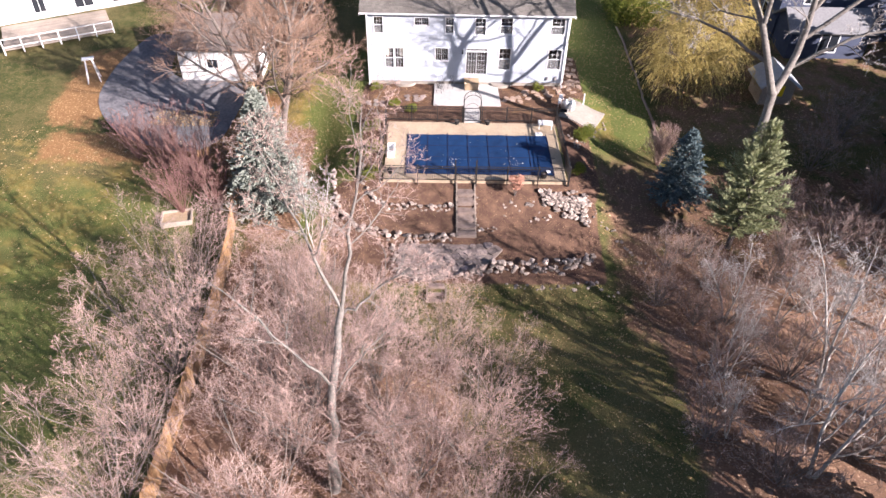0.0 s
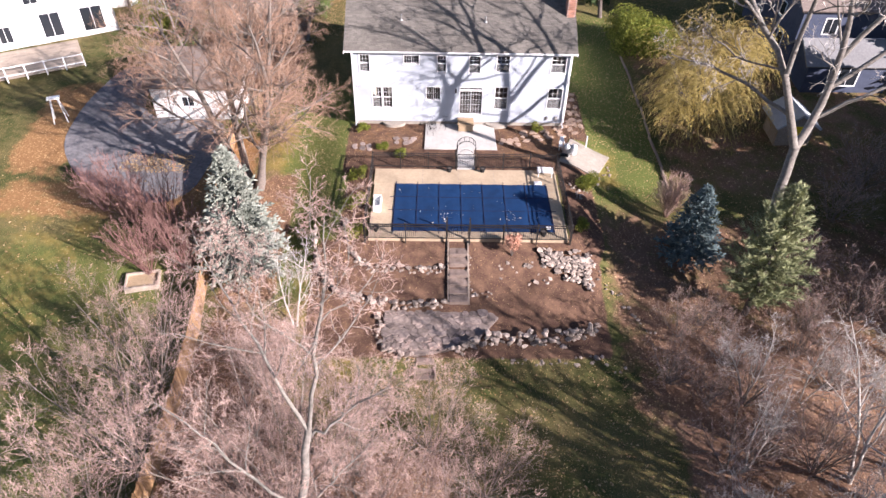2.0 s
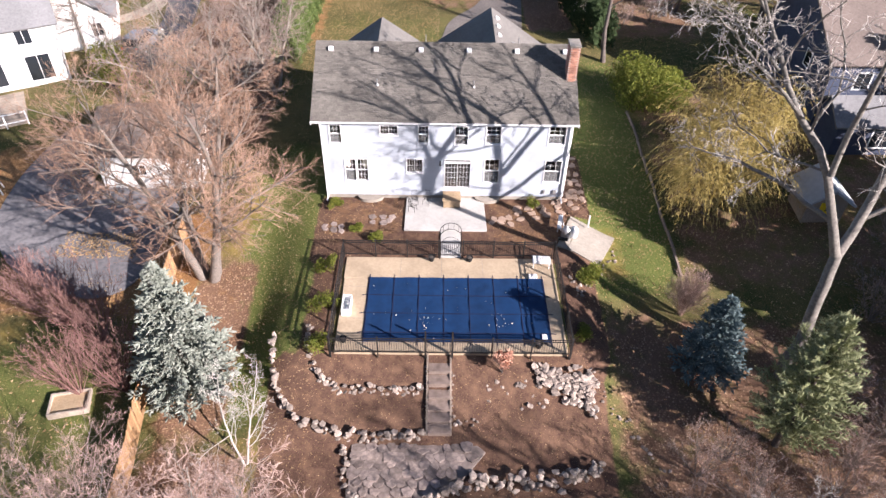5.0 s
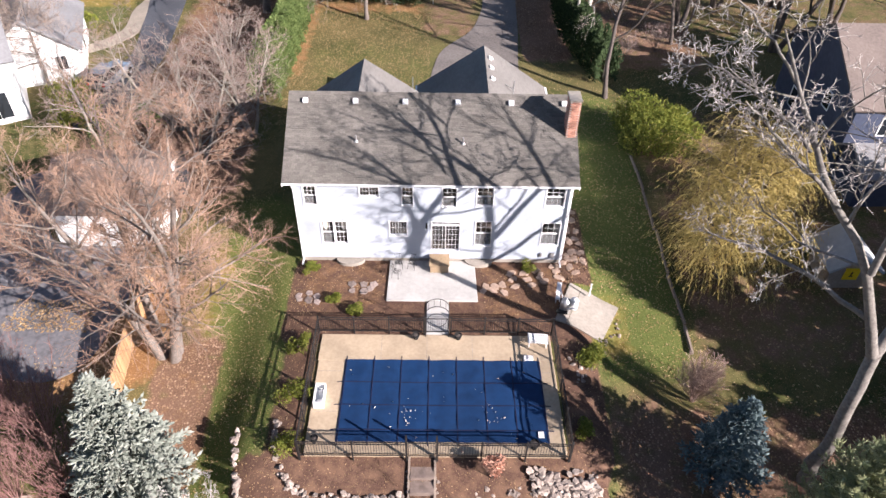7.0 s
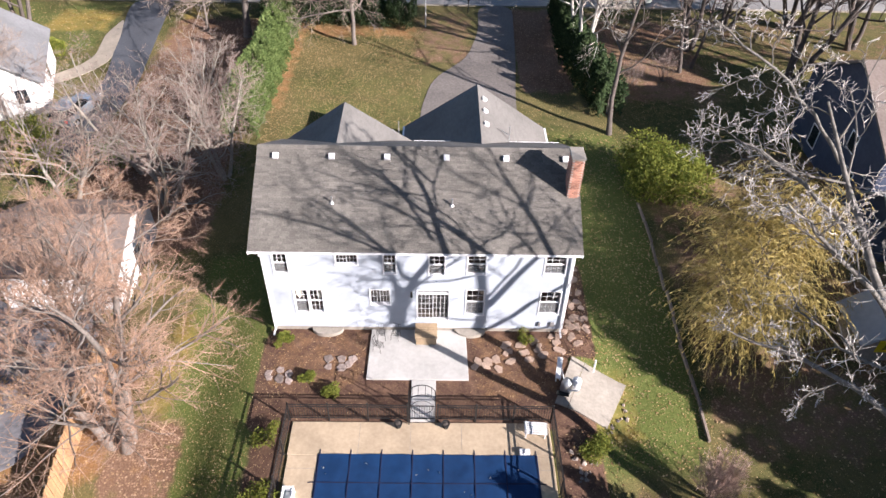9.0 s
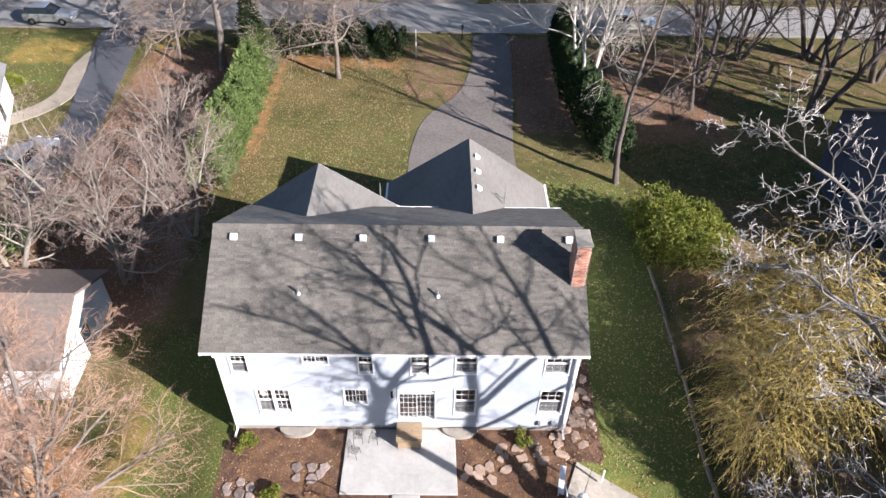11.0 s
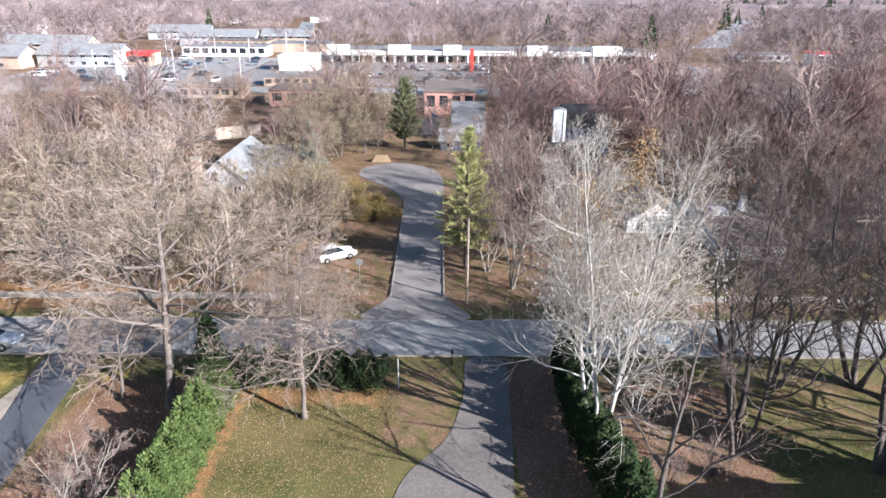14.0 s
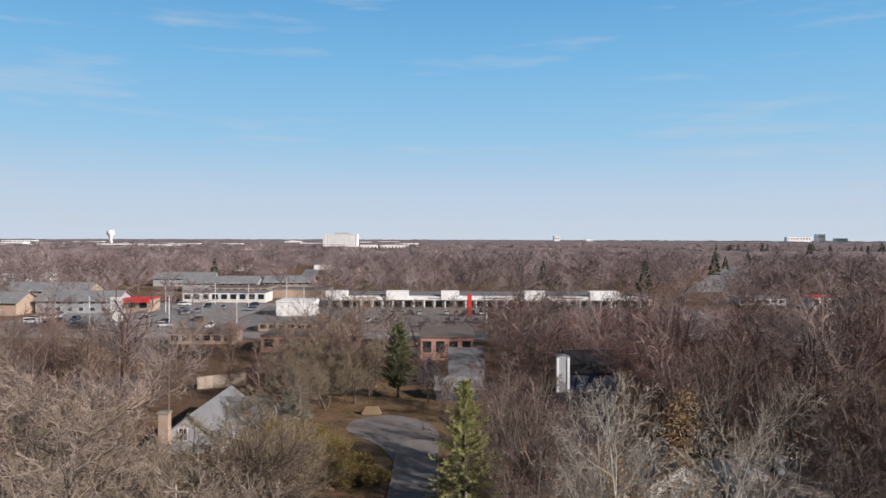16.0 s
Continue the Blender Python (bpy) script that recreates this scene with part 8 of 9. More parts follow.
def block(name, label, x0, x1, y0, y1, z0, z1, wall, roof, rows=0, cols=0, category="building", pane_h=1.4, gap=3.0):
    b = thing(name, label, category, pose((x0 + x1) / 2, (y0 + y1) / 2, 0))
    hx, hy = (x1 - x0) / 2, (y1 - y0) / 2
    g = Geo()
    g.box(-hx, hx, -hy, hy, z0 - 0.5, z1)
    part("wall_block", g, wall, b)
    g = Geo()
    g.box(-hx - 0.2, hx + 0.2, -hy - 0.2, hy + 0.2, z1, z1 + 0.4)
    part("roof", g, roof, b)
    for r in range(rows):
        for k in range(cols):
            x = -hx + (k + 0.5) * 2 * hx / cols
            z = z0 + (r + 0.35) * (z1 - z0) / rows
            g = Geo()
            w = 2 * hx / cols * (0.32 if y0 < 700 else 0.2)
            g.box(x - w, x + w, -hy - 0.06, -hy + 0.02, z, z + (z1 - z0) / rows * (0.5 if y0 < 700 else 0.35))
            part("window", g, GLASS, b)
    return b


block("pink_building", "low pink brick commercial building", 1.5, 13.0, 204, 222, 2, 6.9, PINKWALL, BROWNROOF, 1, 4)
block("pink_building", "low pink brick building behind bare trees", -36, -14, 214, 226, 2, 5.6, PINKWALL, BROWNROOF, 1, 6)
block("white_box_building", "plain white box building by the shops", -50, -37.4, 288.6, 300, 2, 6.8, FARWHITE, FARWHITE, 0, 0)
block("low_tan_building", "low tan shop building", -46, -30, 250, 258, 2, 4.4, TANWALL, GREYROOF, 1, 6)
mall = thing("shopping_strip", "long white shopping strip with stepped parapets", "shops", pose(0, 0, 0))
g = Geo()
g.box(-38, 87, 322, 342, 1.5, 6.4)
part("main_block", g, FARWHITE, mall)
g = Geo()
g.box(-38.2, 87.2, 321.8, 342.2, 6.4, 6.6)
part("flat_roof", g, GREYROOF, mall)
g = Geo()
g.box(-38, 87, 318.6, 322.0, 5.0, 6.3)
part("canopy", g, FARWHITE, mall)
for x0, x1 in ((-38, -30), (-15, -6.5), (6, 13), (38, 46), (63, 74)):
    g = Geo()
    g.box(x0, x1, 318.2, 323.0, 5.0, 8.4)
    part("parapet", g, FARWHITE, mall)
for i, x in enumerate(np.arange(-36, 86, 4.0)):
    g = Geo()
    g.box(x, x + 2.4, 321.9, 322.0, 2.1, 4.2)
    part("shop_window", g, GLASS, mall)
    g = Geo()
    g.rod((x - 0.5, 319.0, 1.9), (x - 0.5, 319.0, 5.0), 0.22, 0.22, 6)
    part("column", g, FARWHITE, mall)
for x, w in ((-26, 7), (1, 5), (22, 9), (52, 8)):
    g = Geo()
    g.box(x, x + w, 318.5, 318.6, 5.5, 5.9)
    part("sign_bar", g, GREYWOOD, mall)
tagged(part("car_park", sheet([(-60, 252), (100, 252), (100, 318), (-60, 318)], 12.0, 0.08), ASPHALT), "wide grey asphalt car park before the shops", "car park", kind="structure")
tagged(part("far_road", sheet([(-420, 236), (420, 236), (420, 248), (-420, 248)], 20.0, 0.07), ROAD), "pale main road beyond the trees", "road", kind="structure")
tagged(part("far_avenue", sheet([(128, 400), (146, 400), (330, 790), (314, 796)], 25.0, 0.1), ROAD), "straight pale road running into the far woods", "road", kind="structure")
tagged(part("trade_yard", sheet([(-132, 250), (-61, 250), (-61, 334), (-128, 334)], 14.0, 0.09), ROAD), "pale concrete yards and car parks between shops", "car park", kind="structure")
tagged(part("back_lot", sheet([(-60, 320), (-40, 320), (-40, 384), (-66, 384)], 14.0, 0.08), ROAD), "pale lane and car park behind the shops", "car park", kind="structure")
tagged(part("cross_street", sheet([(-66, 384.1), (-58, 384.1), (-96, 640), (-108, 640)], 25.0, 0.08), ROAD), "pale street leading away through far trees", "road", kind="structure")
for k in range(44):
    x, y = -128 + rng.random() * 84, 254 + rng.random() * 74
    if x > -62 and y < 318 or (-130 < x < -100 and y > 298) or (-53 < x < -35 and y < 303):
        continue
    src = rng.integers(3)
    cc = copy_thing((dark_car, silver, white_suv)[src], pose(x, y, land_at(x, y) + 0.12, 0, 0, rng.choice([0, 90, 180, 270])))
    tagged(cc, ("dark", "silver", "white")[src] + " car parked in a trade yard", group="trade yard cars")
for x, y in ((-76, 262), (-92, 300), (-68, 320), (-58, 270), (-44, 306), (-84, 330), (-100, 262), (-20, 266), (20, 266), (60, 268), (-60, 350)):
    lp = pole(x, y, 9.0, 0.14, WHITE_PLASTIC, "tall pale lamp post in a car park", "lamp_post")
    g = Geo()
    g.box(-0.9, 0.9, -0.18, 0.18, 8.9, 9.1)
    part("lamp_head", g, GALV, lp)
block("low_tan_building", "low brown flat-roofed building by a car park", -62, -46, 226, 234, 2, 4.6, TANWALL, BROWNROOF, 1, 6)
block("long_low_shop", "long low white shop among trees", -100, -66, 338, 350, 2, 6.0, WHITEWALL, GREYROOF, 1, 9)
block("long_low_shop", "long low pale shop with a brown roof", -98, -72, 366, 378, 2, 6.2, TANWALL, BROWNROOF, 1, 8)
red = block("filling_station", "low building with a red canopy", -118, -98, 300, 310, 2, 6.4, TANWALL, REDROOF, 1, 5)
g = Geo()
g.box(-10.4, 10.4, -6.5, -4.9, 5.6, 7.0)
part("canopy", g, REDROOF, red)
block("red_fronted_shop", "white shop with a red front among trees", 146, 158, 314, 324, 2, 6.6, WHITEWALL, REDROOF, 1, 4)
block("long_low_shop", "long low white shop among trees", 126, 145, 332, 344, 2, 4.6, WHITEWALL, GREYROOF, 1, 6)
board_sign = pole(-90, 258, 4.0, 0.3, WHITE_PLASTIC, "white roadside pylon sign", "pylon_sign")
g = Geo()
g.box(-1.7, 1.7, -0.3, 0.3, 2.0, 9.0)
part("panel", g, WHITEWALL, board_sign)
red_sign = pole(15.5, 285, 4.0, 0.3, REDROOF, "tall red roadside sign before the shops", "pylon_sign")
g = Geo()
g.box(-0.7, 0.7, -0.3, 0.3, 1.0, 8.0)
part("panel", g, REDROOF, red_sign)
for i, (x0, x1, y0, dz) in enumerate(((-170, -138, 288, 0), (-136, -108, 296, 0), (-175, -140, 340, 0), (-120, -84, 392, 0), (-82, -58, 398, 0), (-150, -118, 430, 0))):
    dwelling("apartment_block", "two-storey tan apartment block with a grey hip roof", x0, x1, y0, y0 + 14, 2, 6.6, 9.6, "x", GREYWALL if i % 2 else TANWALL, ROOF_LIGHT, [("s", k * 4.0 - 10, z, 1.6, 1.3) for k in range(6) for z in (2.8, 5.3)], 0.8)
tower = block("tower_block", "distant white ten-storey block", -179, -126, 1150, 1176, 2, 33.6, FARWHITE, FARWHITE, 9, 12)
g = Geo()
g.box(-8, 10, -8, 8, 33.9, 37)
part("plant_room", g, GREYWALL, tower)
block("white_depot", "distant long white hall", -122, -46, 1160, 1190, 2, 17, FARWHITE, FARWHITE, 2, 14)
hall = thing("domed_hall", "distant white hall with a curved roof", "building", pose(-400, 1980, 0))
g = Geo()
for i in range(12):
    a, b = math.pi * i / 12, math.pi * (i + 1) / 12
    g.add([(-34 * math.cos(a), -12, 6 + 15 * math.sin(a)), (-34 * math.cos(b), -12, 6 + 15 * math.sin(b)), (-34 * math.cos(b), 12, 6 + 15 * math.sin(b)), (-34 * math.cos(a), 12, 6 + 15 * math.sin(a)), (-34 * math.cos(a), -12, 0), (-34 * math.cos(b), -12, 0)], [(0, 1, 2, 3), (0, 4, 5, 1)])
part("vault", g, FARWHITE, hall)
wt = thing("water_tower", "distant white water tower", "water tower", pose(-800, 1760, 2))
g = Geo()
g.lathe((0, 0, 0), [(6, 0), (4, 4), (4, 26), (9, 33), (10, 37), (8, 42), (2, 45)], 14)
part("tank", g.mesh(smooth=True), FARWHITE, wt)
block("white_works", "distant long white works", -960, -700, 1800, 1840, 3, 14, FARWHITE, FARWHITE, 1, 20)
for x, y, w, h in ((-560, 1500, 60, 14), (-1250, 2050, 90, 17), (-1000, 1650, 50, 15), (-330, 1720, 50, 14), (-760, 1250, 60, 14), (1720, 3500, 120, 36), (1880, 3520, 40, 50), (1990, 3550, 60, 30), (420, 2600, 20, 34), (640, 3100, 30, 22)):
    block("distant_block", "distant pale building above the trees", x, x + w, y, y + 30, 2, 2 + h, FARWHITE, FARWHITE, 2, 8)
rng = np.random.default_rng(91)
for k in range(22):
    y = rng.uniform(880, 2300)
    x = rng.uniform(-0.62, -0.06) * y
    block("distant_block", "distant pale low building above the trees", x, x + rng.uniform(25, 90), y, y + 25, 2, rng.uniform(13, 17.5), FARWHITE, GREYROOF if k % 3 == 0 else FARWHITE, 1, 6)
for k in range(9):
    y = rng.uniform(350, 700)
    x = rng.uniform(-0.60, -0.12) * y
    block("distant_block", "distant pale low building among trees", x, x + rng.uniform(14, 30), y, y + 12, 2, rng.uniform(5.5, 7.5), FARWHITE if k % 3 else TANWALL, GREYROOF, 0, 0)

GOLDLEAF = leaf_matter("olive_gold_leaf", [(0.0, (0.15, 0.10, 0.035)), (0.5, (0.27, 0.195, 0.07)), (1.0, (0.40, 0.31, 0.14))], glow=0.2)
for i, (x, y, size) in enumerate(((-15.6, 144.0, 1.6), (-11.0, 142.0, 1.7), (-7.4, 137.6, 1.5), (-3.6, 132.6, 1.3), (-1.8, 128.6, 1.2), (-9.6, 134.2, 1.8), (-13.2, 138.0, 1.7), (-5.6, 129.0, 1.4))):
    bush("golden_bush", 170 + i, x, y, size * 1.45, GOLDLEAF, "olive-gold leafy bush by the turning circle", 4200, 0.10, 1.0, 11, "golden bushes")
log_pile = thing("log_pile", "stack of cut pale logs beside the turning circle", "logs", pose(-4.4, 156.9, land_at(-4.4, 156.9)))
for k in range(4):
    for i in range(9 - k):
        g = Geo()
        x = -1.5 + 0.17 * k + i * 0.34
        g.rod((x, -0.3 + 0.04 * (i % 2), 0.17 + 0.29 * k), (x, 0.35, 0.17 + 0.29 * k), 0.165, 0.165, 8)
        part("log", g, TANWOOD, log_pile)

# ---- woods beyond the road ----
def light_tree(seed, height, c1, c2, c3, thick, open_=54, rise=0.10, broad=0.46):
    """Arrays of a light leafless tree for massed woods."""
    rng = np.random.default_rng(seed)
    p, r = grow(rng, np.array([[0, 0, -0.3]]), np.array([[rng.normal(0, 0.05), rng.normal(0, 0.05), 1.0]]), np.array([height * 0.74]), np.array([height * 0.011]), 4, 0.05, 0.03, 0.25)
    out = [tubes(p, r, 4)]
    st, wy, rad, t = sprout(rng, p, r, c1, 0.22, open_, 14)
    size = height * broad * (1.05 - 0.5 * t) * (0.75 + 0.5 * rng.random(len(t)))
    p, r = grow(rng, st, wy, size, np.maximum(rad * 0.45, thick * 1.5), 3, 0.16, rise, 0.4)
    out.append(tubes(p, r, 3))
    st, wy, rad, t = sprout(rng, p, r, c2, 0.2, 42, 12)
    size2 = np.repeat(size, c2) * 0.5 * (1.1 - 0.5 * t)
    p, r = grow(rng, st, wy, size2, np.full(len(st), thick * 1.2), 2 if c3 else 1, 0.15, 0.06, 0.5)
    out.append(tubes(p, r, 3))
    if c3:
        st, wy, rad, t = sprout(rng, p, r, c3, 0.15, 42, 14)
        p, r = grow(rng, st, wy, np.repeat(size2, c3) * 0.55, np.full(len(st), thick), 1, 0.1, 0.05, 0.5)
        out.append(tubes(p, r, 3))
    return joined(out)


CLEAR = [(-6.5, 11.5, 101, 160), (-9, 7, 140, 160), (-33, -15, 113, 158), (-132, -60, 258, 292), (-46, -30, 176, 196), (25.5, 38, 112, 133), (36, 44, 115, 134), (-500, 500, 100, 109), (-60, 100, 250, 344), (-500, 500, 234, 249), (20, 33, 138, 160), (0, 14, 182, 222), (-122, -94, 280, 312), (-52, -36, 284, 302),
         (-176, -106, 284, 312), (143, 160, 300, 326), (-47, -29, 246, 259), (-124, -56, 384, 414), (-8, -4, 113, 118), (-180, -116, 336, 356), (-152, -116, 428, 446), (-38, -12, 212, 228), (22, 28, 160, 168), (-4, 4, 174, 182)]


def clear_of(x, y, margin=0.0):
    if any(a - margin < x < b + margin and c - margin < y < d + margin for a, b, c, d in CLEAR):
        return False
    t = (y - 400) / 392
    if 384 < y < 645 and abs(x + 62 + 40 * (y - 384) / 256) < 9 + margin:
        return False
    return not (-0.08 < t < 1.02 and abs(x - (137 + 185 * t)) < 13)


def woods(label, material, protos, spots, name="bare_woods"):
    rng = np.random.default_rng(len(spots))
    vs, fs, n, tone = [], [], 0, []
    for x, y, s in spots:
        v, f = protos[rng.integers(len(protos))]
        tone.append(np.full(len(v), min(1.0, max(0.0, rng.normal(0.5, 0.24))), np.float32))
        a = rng.random() * 6.28
        ca, sa = math.cos(a) * s, math.sin(a) * s
        w = np.stack([v[:, 0] * ca - v[:, 1] * sa + x, v[:, 0] * sa + v[:, 1] * ca + y, v[:, 2] * s + land_at(x, y)], 1)
        vs.append(w)
        fs.append(f + n)
        n += len(w)
    if vs:
        me = array_mesh("woods", np.concatenate(vs), np.concatenate(fs))
        me.attributes.new("tone", "FLOAT", "POINT").data.foreach_set("value", np.concatenate(tone))
        tagged(part(name, me, material), label, "woods", kind="stuff")


def scatter(seed, y0, y1, spacing, side=0.70, jitter=0.42, keep=1.0, margin=3.0):
    rng = np.random.default_rng(seed)
    out = []
    y = y0
    while y < y1:
        half = side * (y - 45) + 12
        for x in np.arange(-half, half, spacing):
            px, py = x + rng.normal(0, spacing * jitter), y + rng.normal(0, spacing * jitter)
            if rng.random() < keep * (0.4 if -132 < px < -38 and 225 < py < 385 else 1.0) and clear_of(px, py, margin):
                out.append((px, py, rng.uniform(0.72, 1.2)))
        y += spacing
    return out


mid_protos = [light_tree(s, 13.0, 13, 8, 7, 0.020, 52, 0.12, 0.48) for s in (201, 202)] + [light_tree(s, 12.0, 14, 8, 7, 0.020, 66, 0.10, 0.56) for s in (203, 204, 205)]


def seen_through(x, y):
    """Share of the trees that stands where the clip looks between trees onto yards, roofs and the turning circle."""
    if -100 < x < -22 and 160 < y < 236:
        return 0.75
    if -7 < x < 17 and 156 < y < 206:
        return 0.5
    if 17 < x < 31 and 118 < y < 172:
        return 0.5
    return 1.0


pick = random.Random(5)
near_spots = [(x, y, k * (0.35 + 0.5 * seen_through(x, y) if seen_through(x, y) < 1 else 1.0) * pick.choice((0.7, 0.9, 1.0, 1.1, 1.25))) for x, y, k in scatter(301, 112, 250, 7.6, margin=1.2) if pick.random() < seen_through(x, y)]
mixed = {"tan": [], "grey": [], "red": [], "olive": [], "umber": []}
for s in near_spots:
    x, y, _ = s
    if x > 10 + (y - 118) * 0.1:
        kind = "umber" if pick.random() < (0.75 if y < 145 else 0.35 if y < 175 else 0.0) else ("red" if pick.random() < 0.6 else "grey")
    elif x < -10:
        kind = "tan" if pick.random() < 0.62 else ("grey" if pick.random() < 0.7 else "red")
    else:
        kind = pick.choice(("olive", "tan", "red", "grey"))
    if y > 200 and pick.random() < 0.5:
        kind = "grey"
    mixed[kind].append(s)
for kind, mat, word in (("tan", WOOD_TAN, "tan"), ("grey", WOOD_GREY, "grey-mauve"), ("red", WOOD_RED, "dark russet"), ("umber", WOOD_DARK, "umber brown"), ("olive", WOOD_OLIVE, "olive-brown")):
    woods("massed leafless " + word + " trees beyond the road", mat, mid_protos, mixed[kind])
woods("pale trunks and limbs among massed leafless trees", TWIG, [light_tree(k, 15.0, 8, 4, 0, 0.05, 46, 0.14) for k in (206, 207, 208)], near_spots[::3])
woods("dark trunks and limbs among massed leafless trees", TWIG_RUSSET, [light_tree(k, 14.5, 9, 6, 0, 0.045, 44, 0.15) for k in (216, 217)], near_spots[1::3])
far_protos = [light_tree(s, 12.0, 12, 7, 0, 0.06, 66, 0.12, 0.58) for s in (211, 212, 213)]
far_spots = [(x, y, k * pick.choice((0.7, 0.9, 1.0, 1.2, 1.4))) for x, y, k in scatter(302, 250, 700, 11.5, keep=0.95)]
woods("leafless woods round the shops, haze in their pale colour", WOOD_FAR, far_protos, far_spots[::3])
woods("leafless russet woods round the shops", WOOD_PLUM, far_protos, far_spots[1::3])
woods("leafless woods round the shops, coloured mauve for haze", WOOD_FAR, far_protos, far_spots[2::3])
dist_protos = [light_tree(s, 12.0, 9, 4, 0, 0.18, 66, 0.12, 0.62) for s in (221, 222, 223)]
dist_spots = [(x, y, k * pick.choice((0.75, 1.0, 1.0, 1.45))) for x, y, k in scatter(303, 700, 1350, 22.0, keep=0.9)]
woods("distant woods with haze in their mauve colour", WOOD_FAR, dist_protos, dist_spots)
# canopy of the farthest woods: an uneven sheet of crowns, haze in its mauve colour
rng = np.random.default_rng(12)
xs_, ys_ = np.linspace(-4200, 4200, 420), np.concatenate([np.linspace(720, 2600, 170), np.linspace(2640, 4440, 42)])
cx, cy = np.meshgrid(xs_, ys_)
cz = land(cx, cy) + 5.0 + rng.random(cx.shape) * 7.0 + 2.0 * np.sin(cx / 90) * np.sin(cy / 70)
cx = cx + rng.normal(0, 5, cx.shape)
cz[0] = land(cx[0], cy[0]) - 1
ids = np.arange(cx.size).reshape(cx.shape)
q = np.stack([ids[:-1, :-1], ids[:-1, 1:], ids[1:, 1:], ids[1:, :-1]], -1).reshape(-1, 4)
tagged(part("far_woods", array_mesh("far_woods", np.stack([cx, cy, cz], -1), q, False), surface("woodland_canopy", (0.075, 0.058, 0.060), (0.25, 0.20, 0.20), 0.05, 0.006, 0.95, relief=0.0)), "far leafless woods reaching the horizon", "woods", kind="stuff")
# evergreens among the far woods
con_protos = []
for s in (231, 232):
    rng = np.random.default_rng(s)
    n = 150
    h = rng.random(n) ** 0.8
    az = rng.random(n) * 6.28
    R = 2.6 * (1 - h) + 0.2
    base = np.stack([np.cos(az) * R * 0.3, np.sin(az) * R * 0.3, 1.0 + h * 10.5], 1)
    way = np.stack([np.cos(az), np.sin(az), np.full(n, 0.15)], 1)
    con_protos.append(spindles(base, way, R, 0.22 + 0.25 * (1 - h)))
rng = np.random.default_rng(14)
ev = [(92, 346, 1.5), (190, 520, 1.6), (230, 560, 1.5), (60, 420, 1.3), (-120, 440, 1.3)]
ev += [(420 + rng.uniform(-60, 200), 900 + rng.uniform(-120, 160), rng.uniform(1.2, 1.9)) for _ in range(26)]
ev += [(rng.uniform(-300, 400), rng.uniform(380, 900), rng.uniform(0.9, 1.4)) for _ in range(7)]
woods("scattered dark evergreens among far woods", YEW, con_protos, ev, "far_evergreens")

# ---- sky beyond the woods ----
def sky_matter():
    """Clear winter sky: deep blue above, pale towards the horizon, with thin streaks of high cloud."""
    m = bpy.data.materials.new("clear_sky")
    m.use_nodes = True
    nt = m.node_tree
    nt.nodes.clear()
    tc = nt.nodes.new("ShaderNodeTexCoord")
    sep = nt.nodes.new("ShaderNodeSeparateXYZ")
    nt.links.new(tc.outputs["Object"], sep.inputs[0])
    h = nt.nodes.new("ShaderNodeMath")
    h.operation = "DIVIDE"
    h.inputs[1].default_value = 1800.0
    nt.links.new(sep.outputs["Z"], h.inputs[0])
    col = ramp(nt, h.outputs[0], [(0.0, (0.54, 0.61, 0.68)), (0.16, (0.46, 0.58, 0.70)), (0.36, (0.28, 0.52, 0.72)), (0.62, (0.175, 0.435, 0.695)), (0.90, (0.105, 0.33, 0.61))])
    stretch = nt.nodes.new("ShaderNodeMapping")
    stretch.inputs["Scale"].default_value = (0.00075, 0.00075, 0.0062)
    stretch.inputs["Location"].default_value = (1.35, 0.4, 0.6)
    stretch.inputs["Rotation"].default_value = (0.0, 0.05, 0.0)
    nt.links.new(tc.outputs["Object"], stretch.inputs[0])
    n = node(nt, "ShaderNodeTexNoise", Scale=1.0, Detail=6.0, Roughness=0.55)
    nt.links.new(stretch.outputs[0], n.inputs["Vector"])
    col = blend(nt, ramp(nt, n.outputs["Fac"], [(0.56, (0, 0, 0)), (0.78, (0.55,) * 3)]), col, (0.52, 0.57, 0.62))
    e = node(nt, "ShaderNodeEmission", Strength=1.0)
    nt.links.new(col, e.inputs[0])
    o = nt.nodes.new("ShaderNodeOutputMaterial")
    nt.links.new(e.outputs[0], o.inputs[0])
    return m


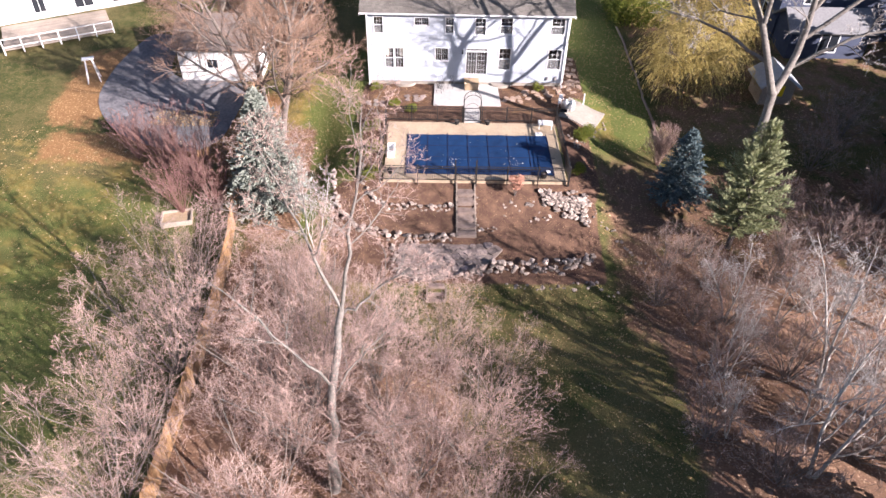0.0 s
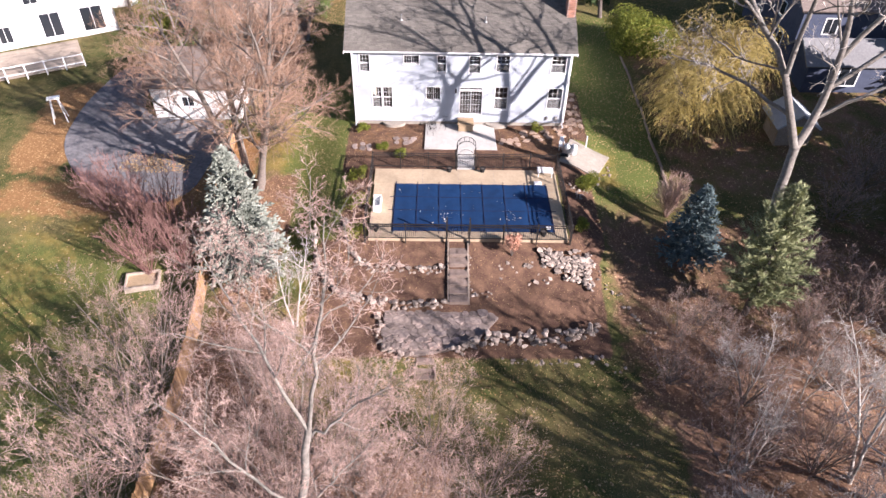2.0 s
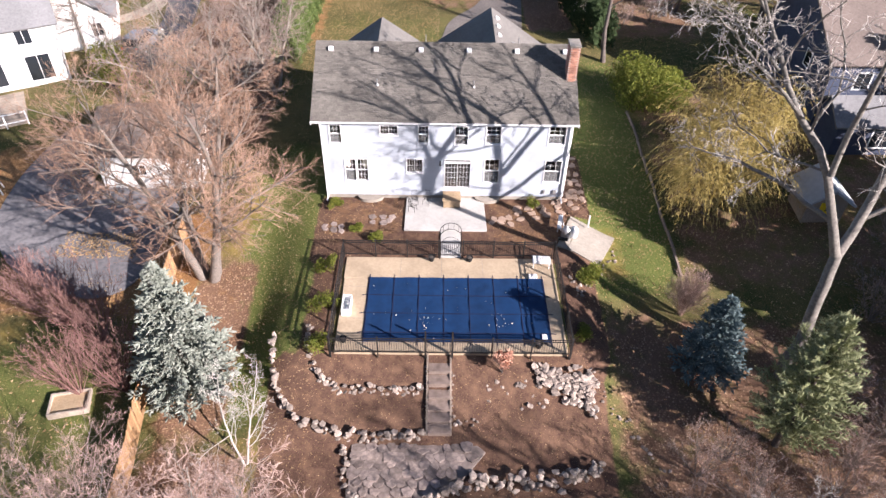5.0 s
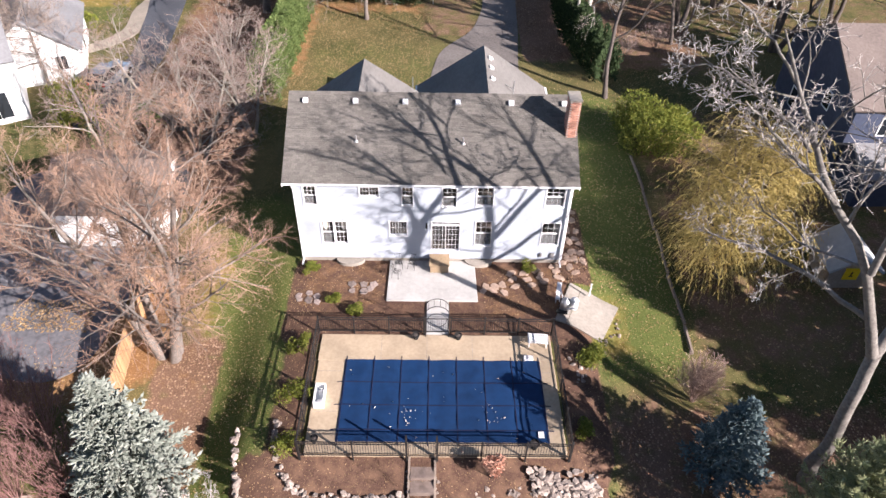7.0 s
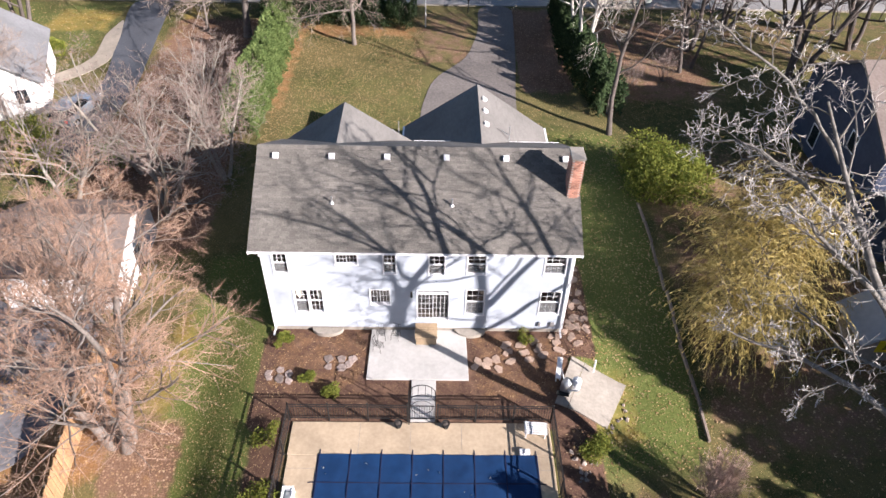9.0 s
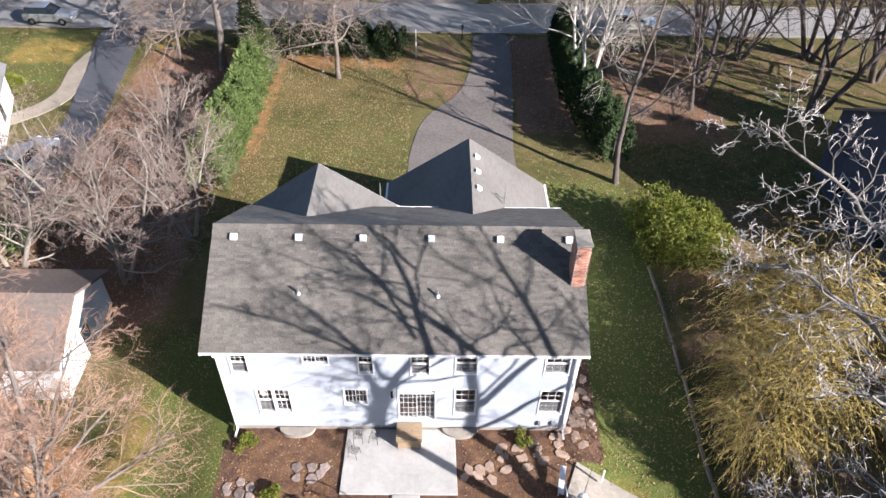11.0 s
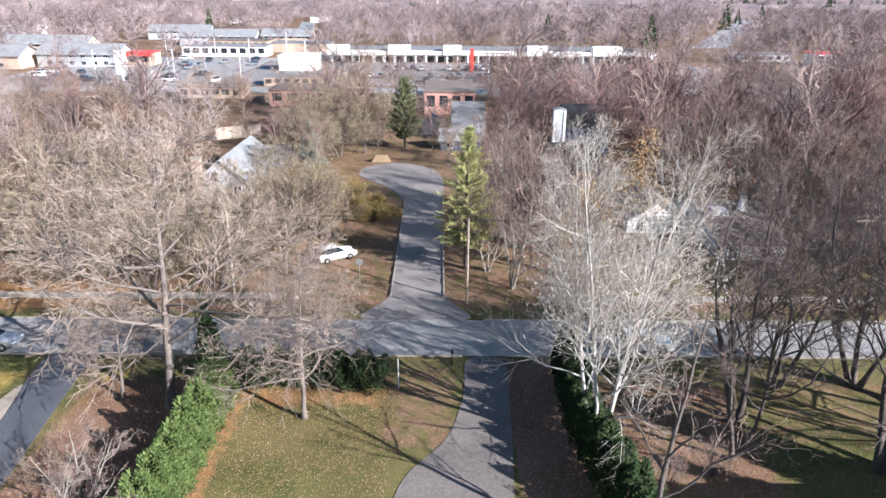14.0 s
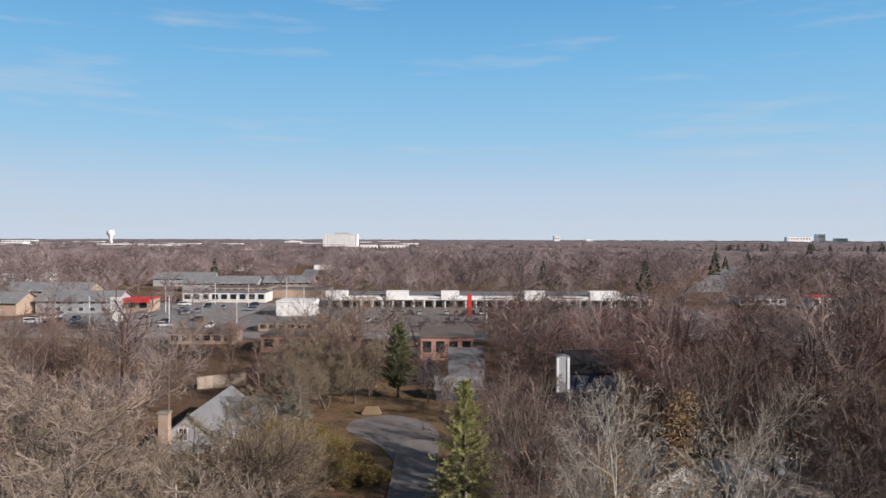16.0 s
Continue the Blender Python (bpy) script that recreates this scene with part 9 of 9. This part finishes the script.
az = np.linspace(-1.05, 1.05, 64)
hs = np.linspace(-40, 2100, 24)
A, H = np.meshgrid(az, hs)
ids = np.arange(A.size).reshape(A.shape)
q = np.stack([ids[:-1, :-1], ids[:-1, 1:], ids[1:, 1:], ids[1:, :-1]], -1).reshape(-1, 4)
tagged(part("backdrop", array_mesh("backdrop", np.stack([4450 * np.sin(A), 4450 * np.cos(A), H], -1), q, True), sky_matter()), "clear blue winter sky with thin streaks of cloud", "sky", kind="structure")

# ---- small pieces: shingles and bricks ----
shapes = {}
for t in SHINGLE_TABS:
    o = Vector(t[0])
    key = round((Vector(t[1]) - o).length, 1)
    if key not in shapes:
        g = Geo()
        g.add([tuple(Vector(q) - o) for q in t], TAB_FACES)
        shapes[key] = g.mesh("shingle")
        shapes[key].materials.append(SHINGLE_PIECE)
    ob = new("shingle", shapes[key])
    ob.parent = main_roof
    ob.location = o
for x, y, z, turn in BRICKS:
    ob = new("brick", brick_mesh)
    ob.parent = chimney
    ob.matrix_basis = pose(x, y, z, 0, 0, turn)
g = Geo()
g.box(-0.009, 0.009, -0.009, 0.009, 0.06, 1.0)
picket = g.mesh("picket")
picket.materials.append(IRON)
for f, L, tall, gap in FENCE_ROWS:
    n = int(L / gap)
    for i in range(1, n):
        ob = new("picket", picket)
        ob.parent = f
        ob.matrix_basis = Matrix.LocRotScale((L * i / n, 0, 0), None, (1, 1, tall))
g = Geo()
g.box(-0.012, 0.012, -0.07, 0.07, 0, 1.75)
g.add([(-0.012, -0.07, 1.75), (0.012, -0.07, 1.75), (0.012, 0.07, 1.75), (-0.012, 0.07, 1.75), (-0.012, 0, 1.82), (0.012, 0, 1.82)], [(0, 1, 5, 4), (2, 3, 4, 5), (1, 2, 5), (3, 0, 4)])
plank = g.mesh("board")
plank.materials.append(FENCEWOOD)
rng = np.random.default_rng(30)
for i in range(268):
    y = 11.05 + i * 0.15
    ob = new("board", plank)
    ob.parent = cedar
    ob.matrix_basis = pose(fence_x(y) + 0.05, y, land_at(fence_x(y), y) + 0.03 + 0.02 * rng.random(), 0, rng.normal(0, 0.6), 6.0 if y > 33 else 0)
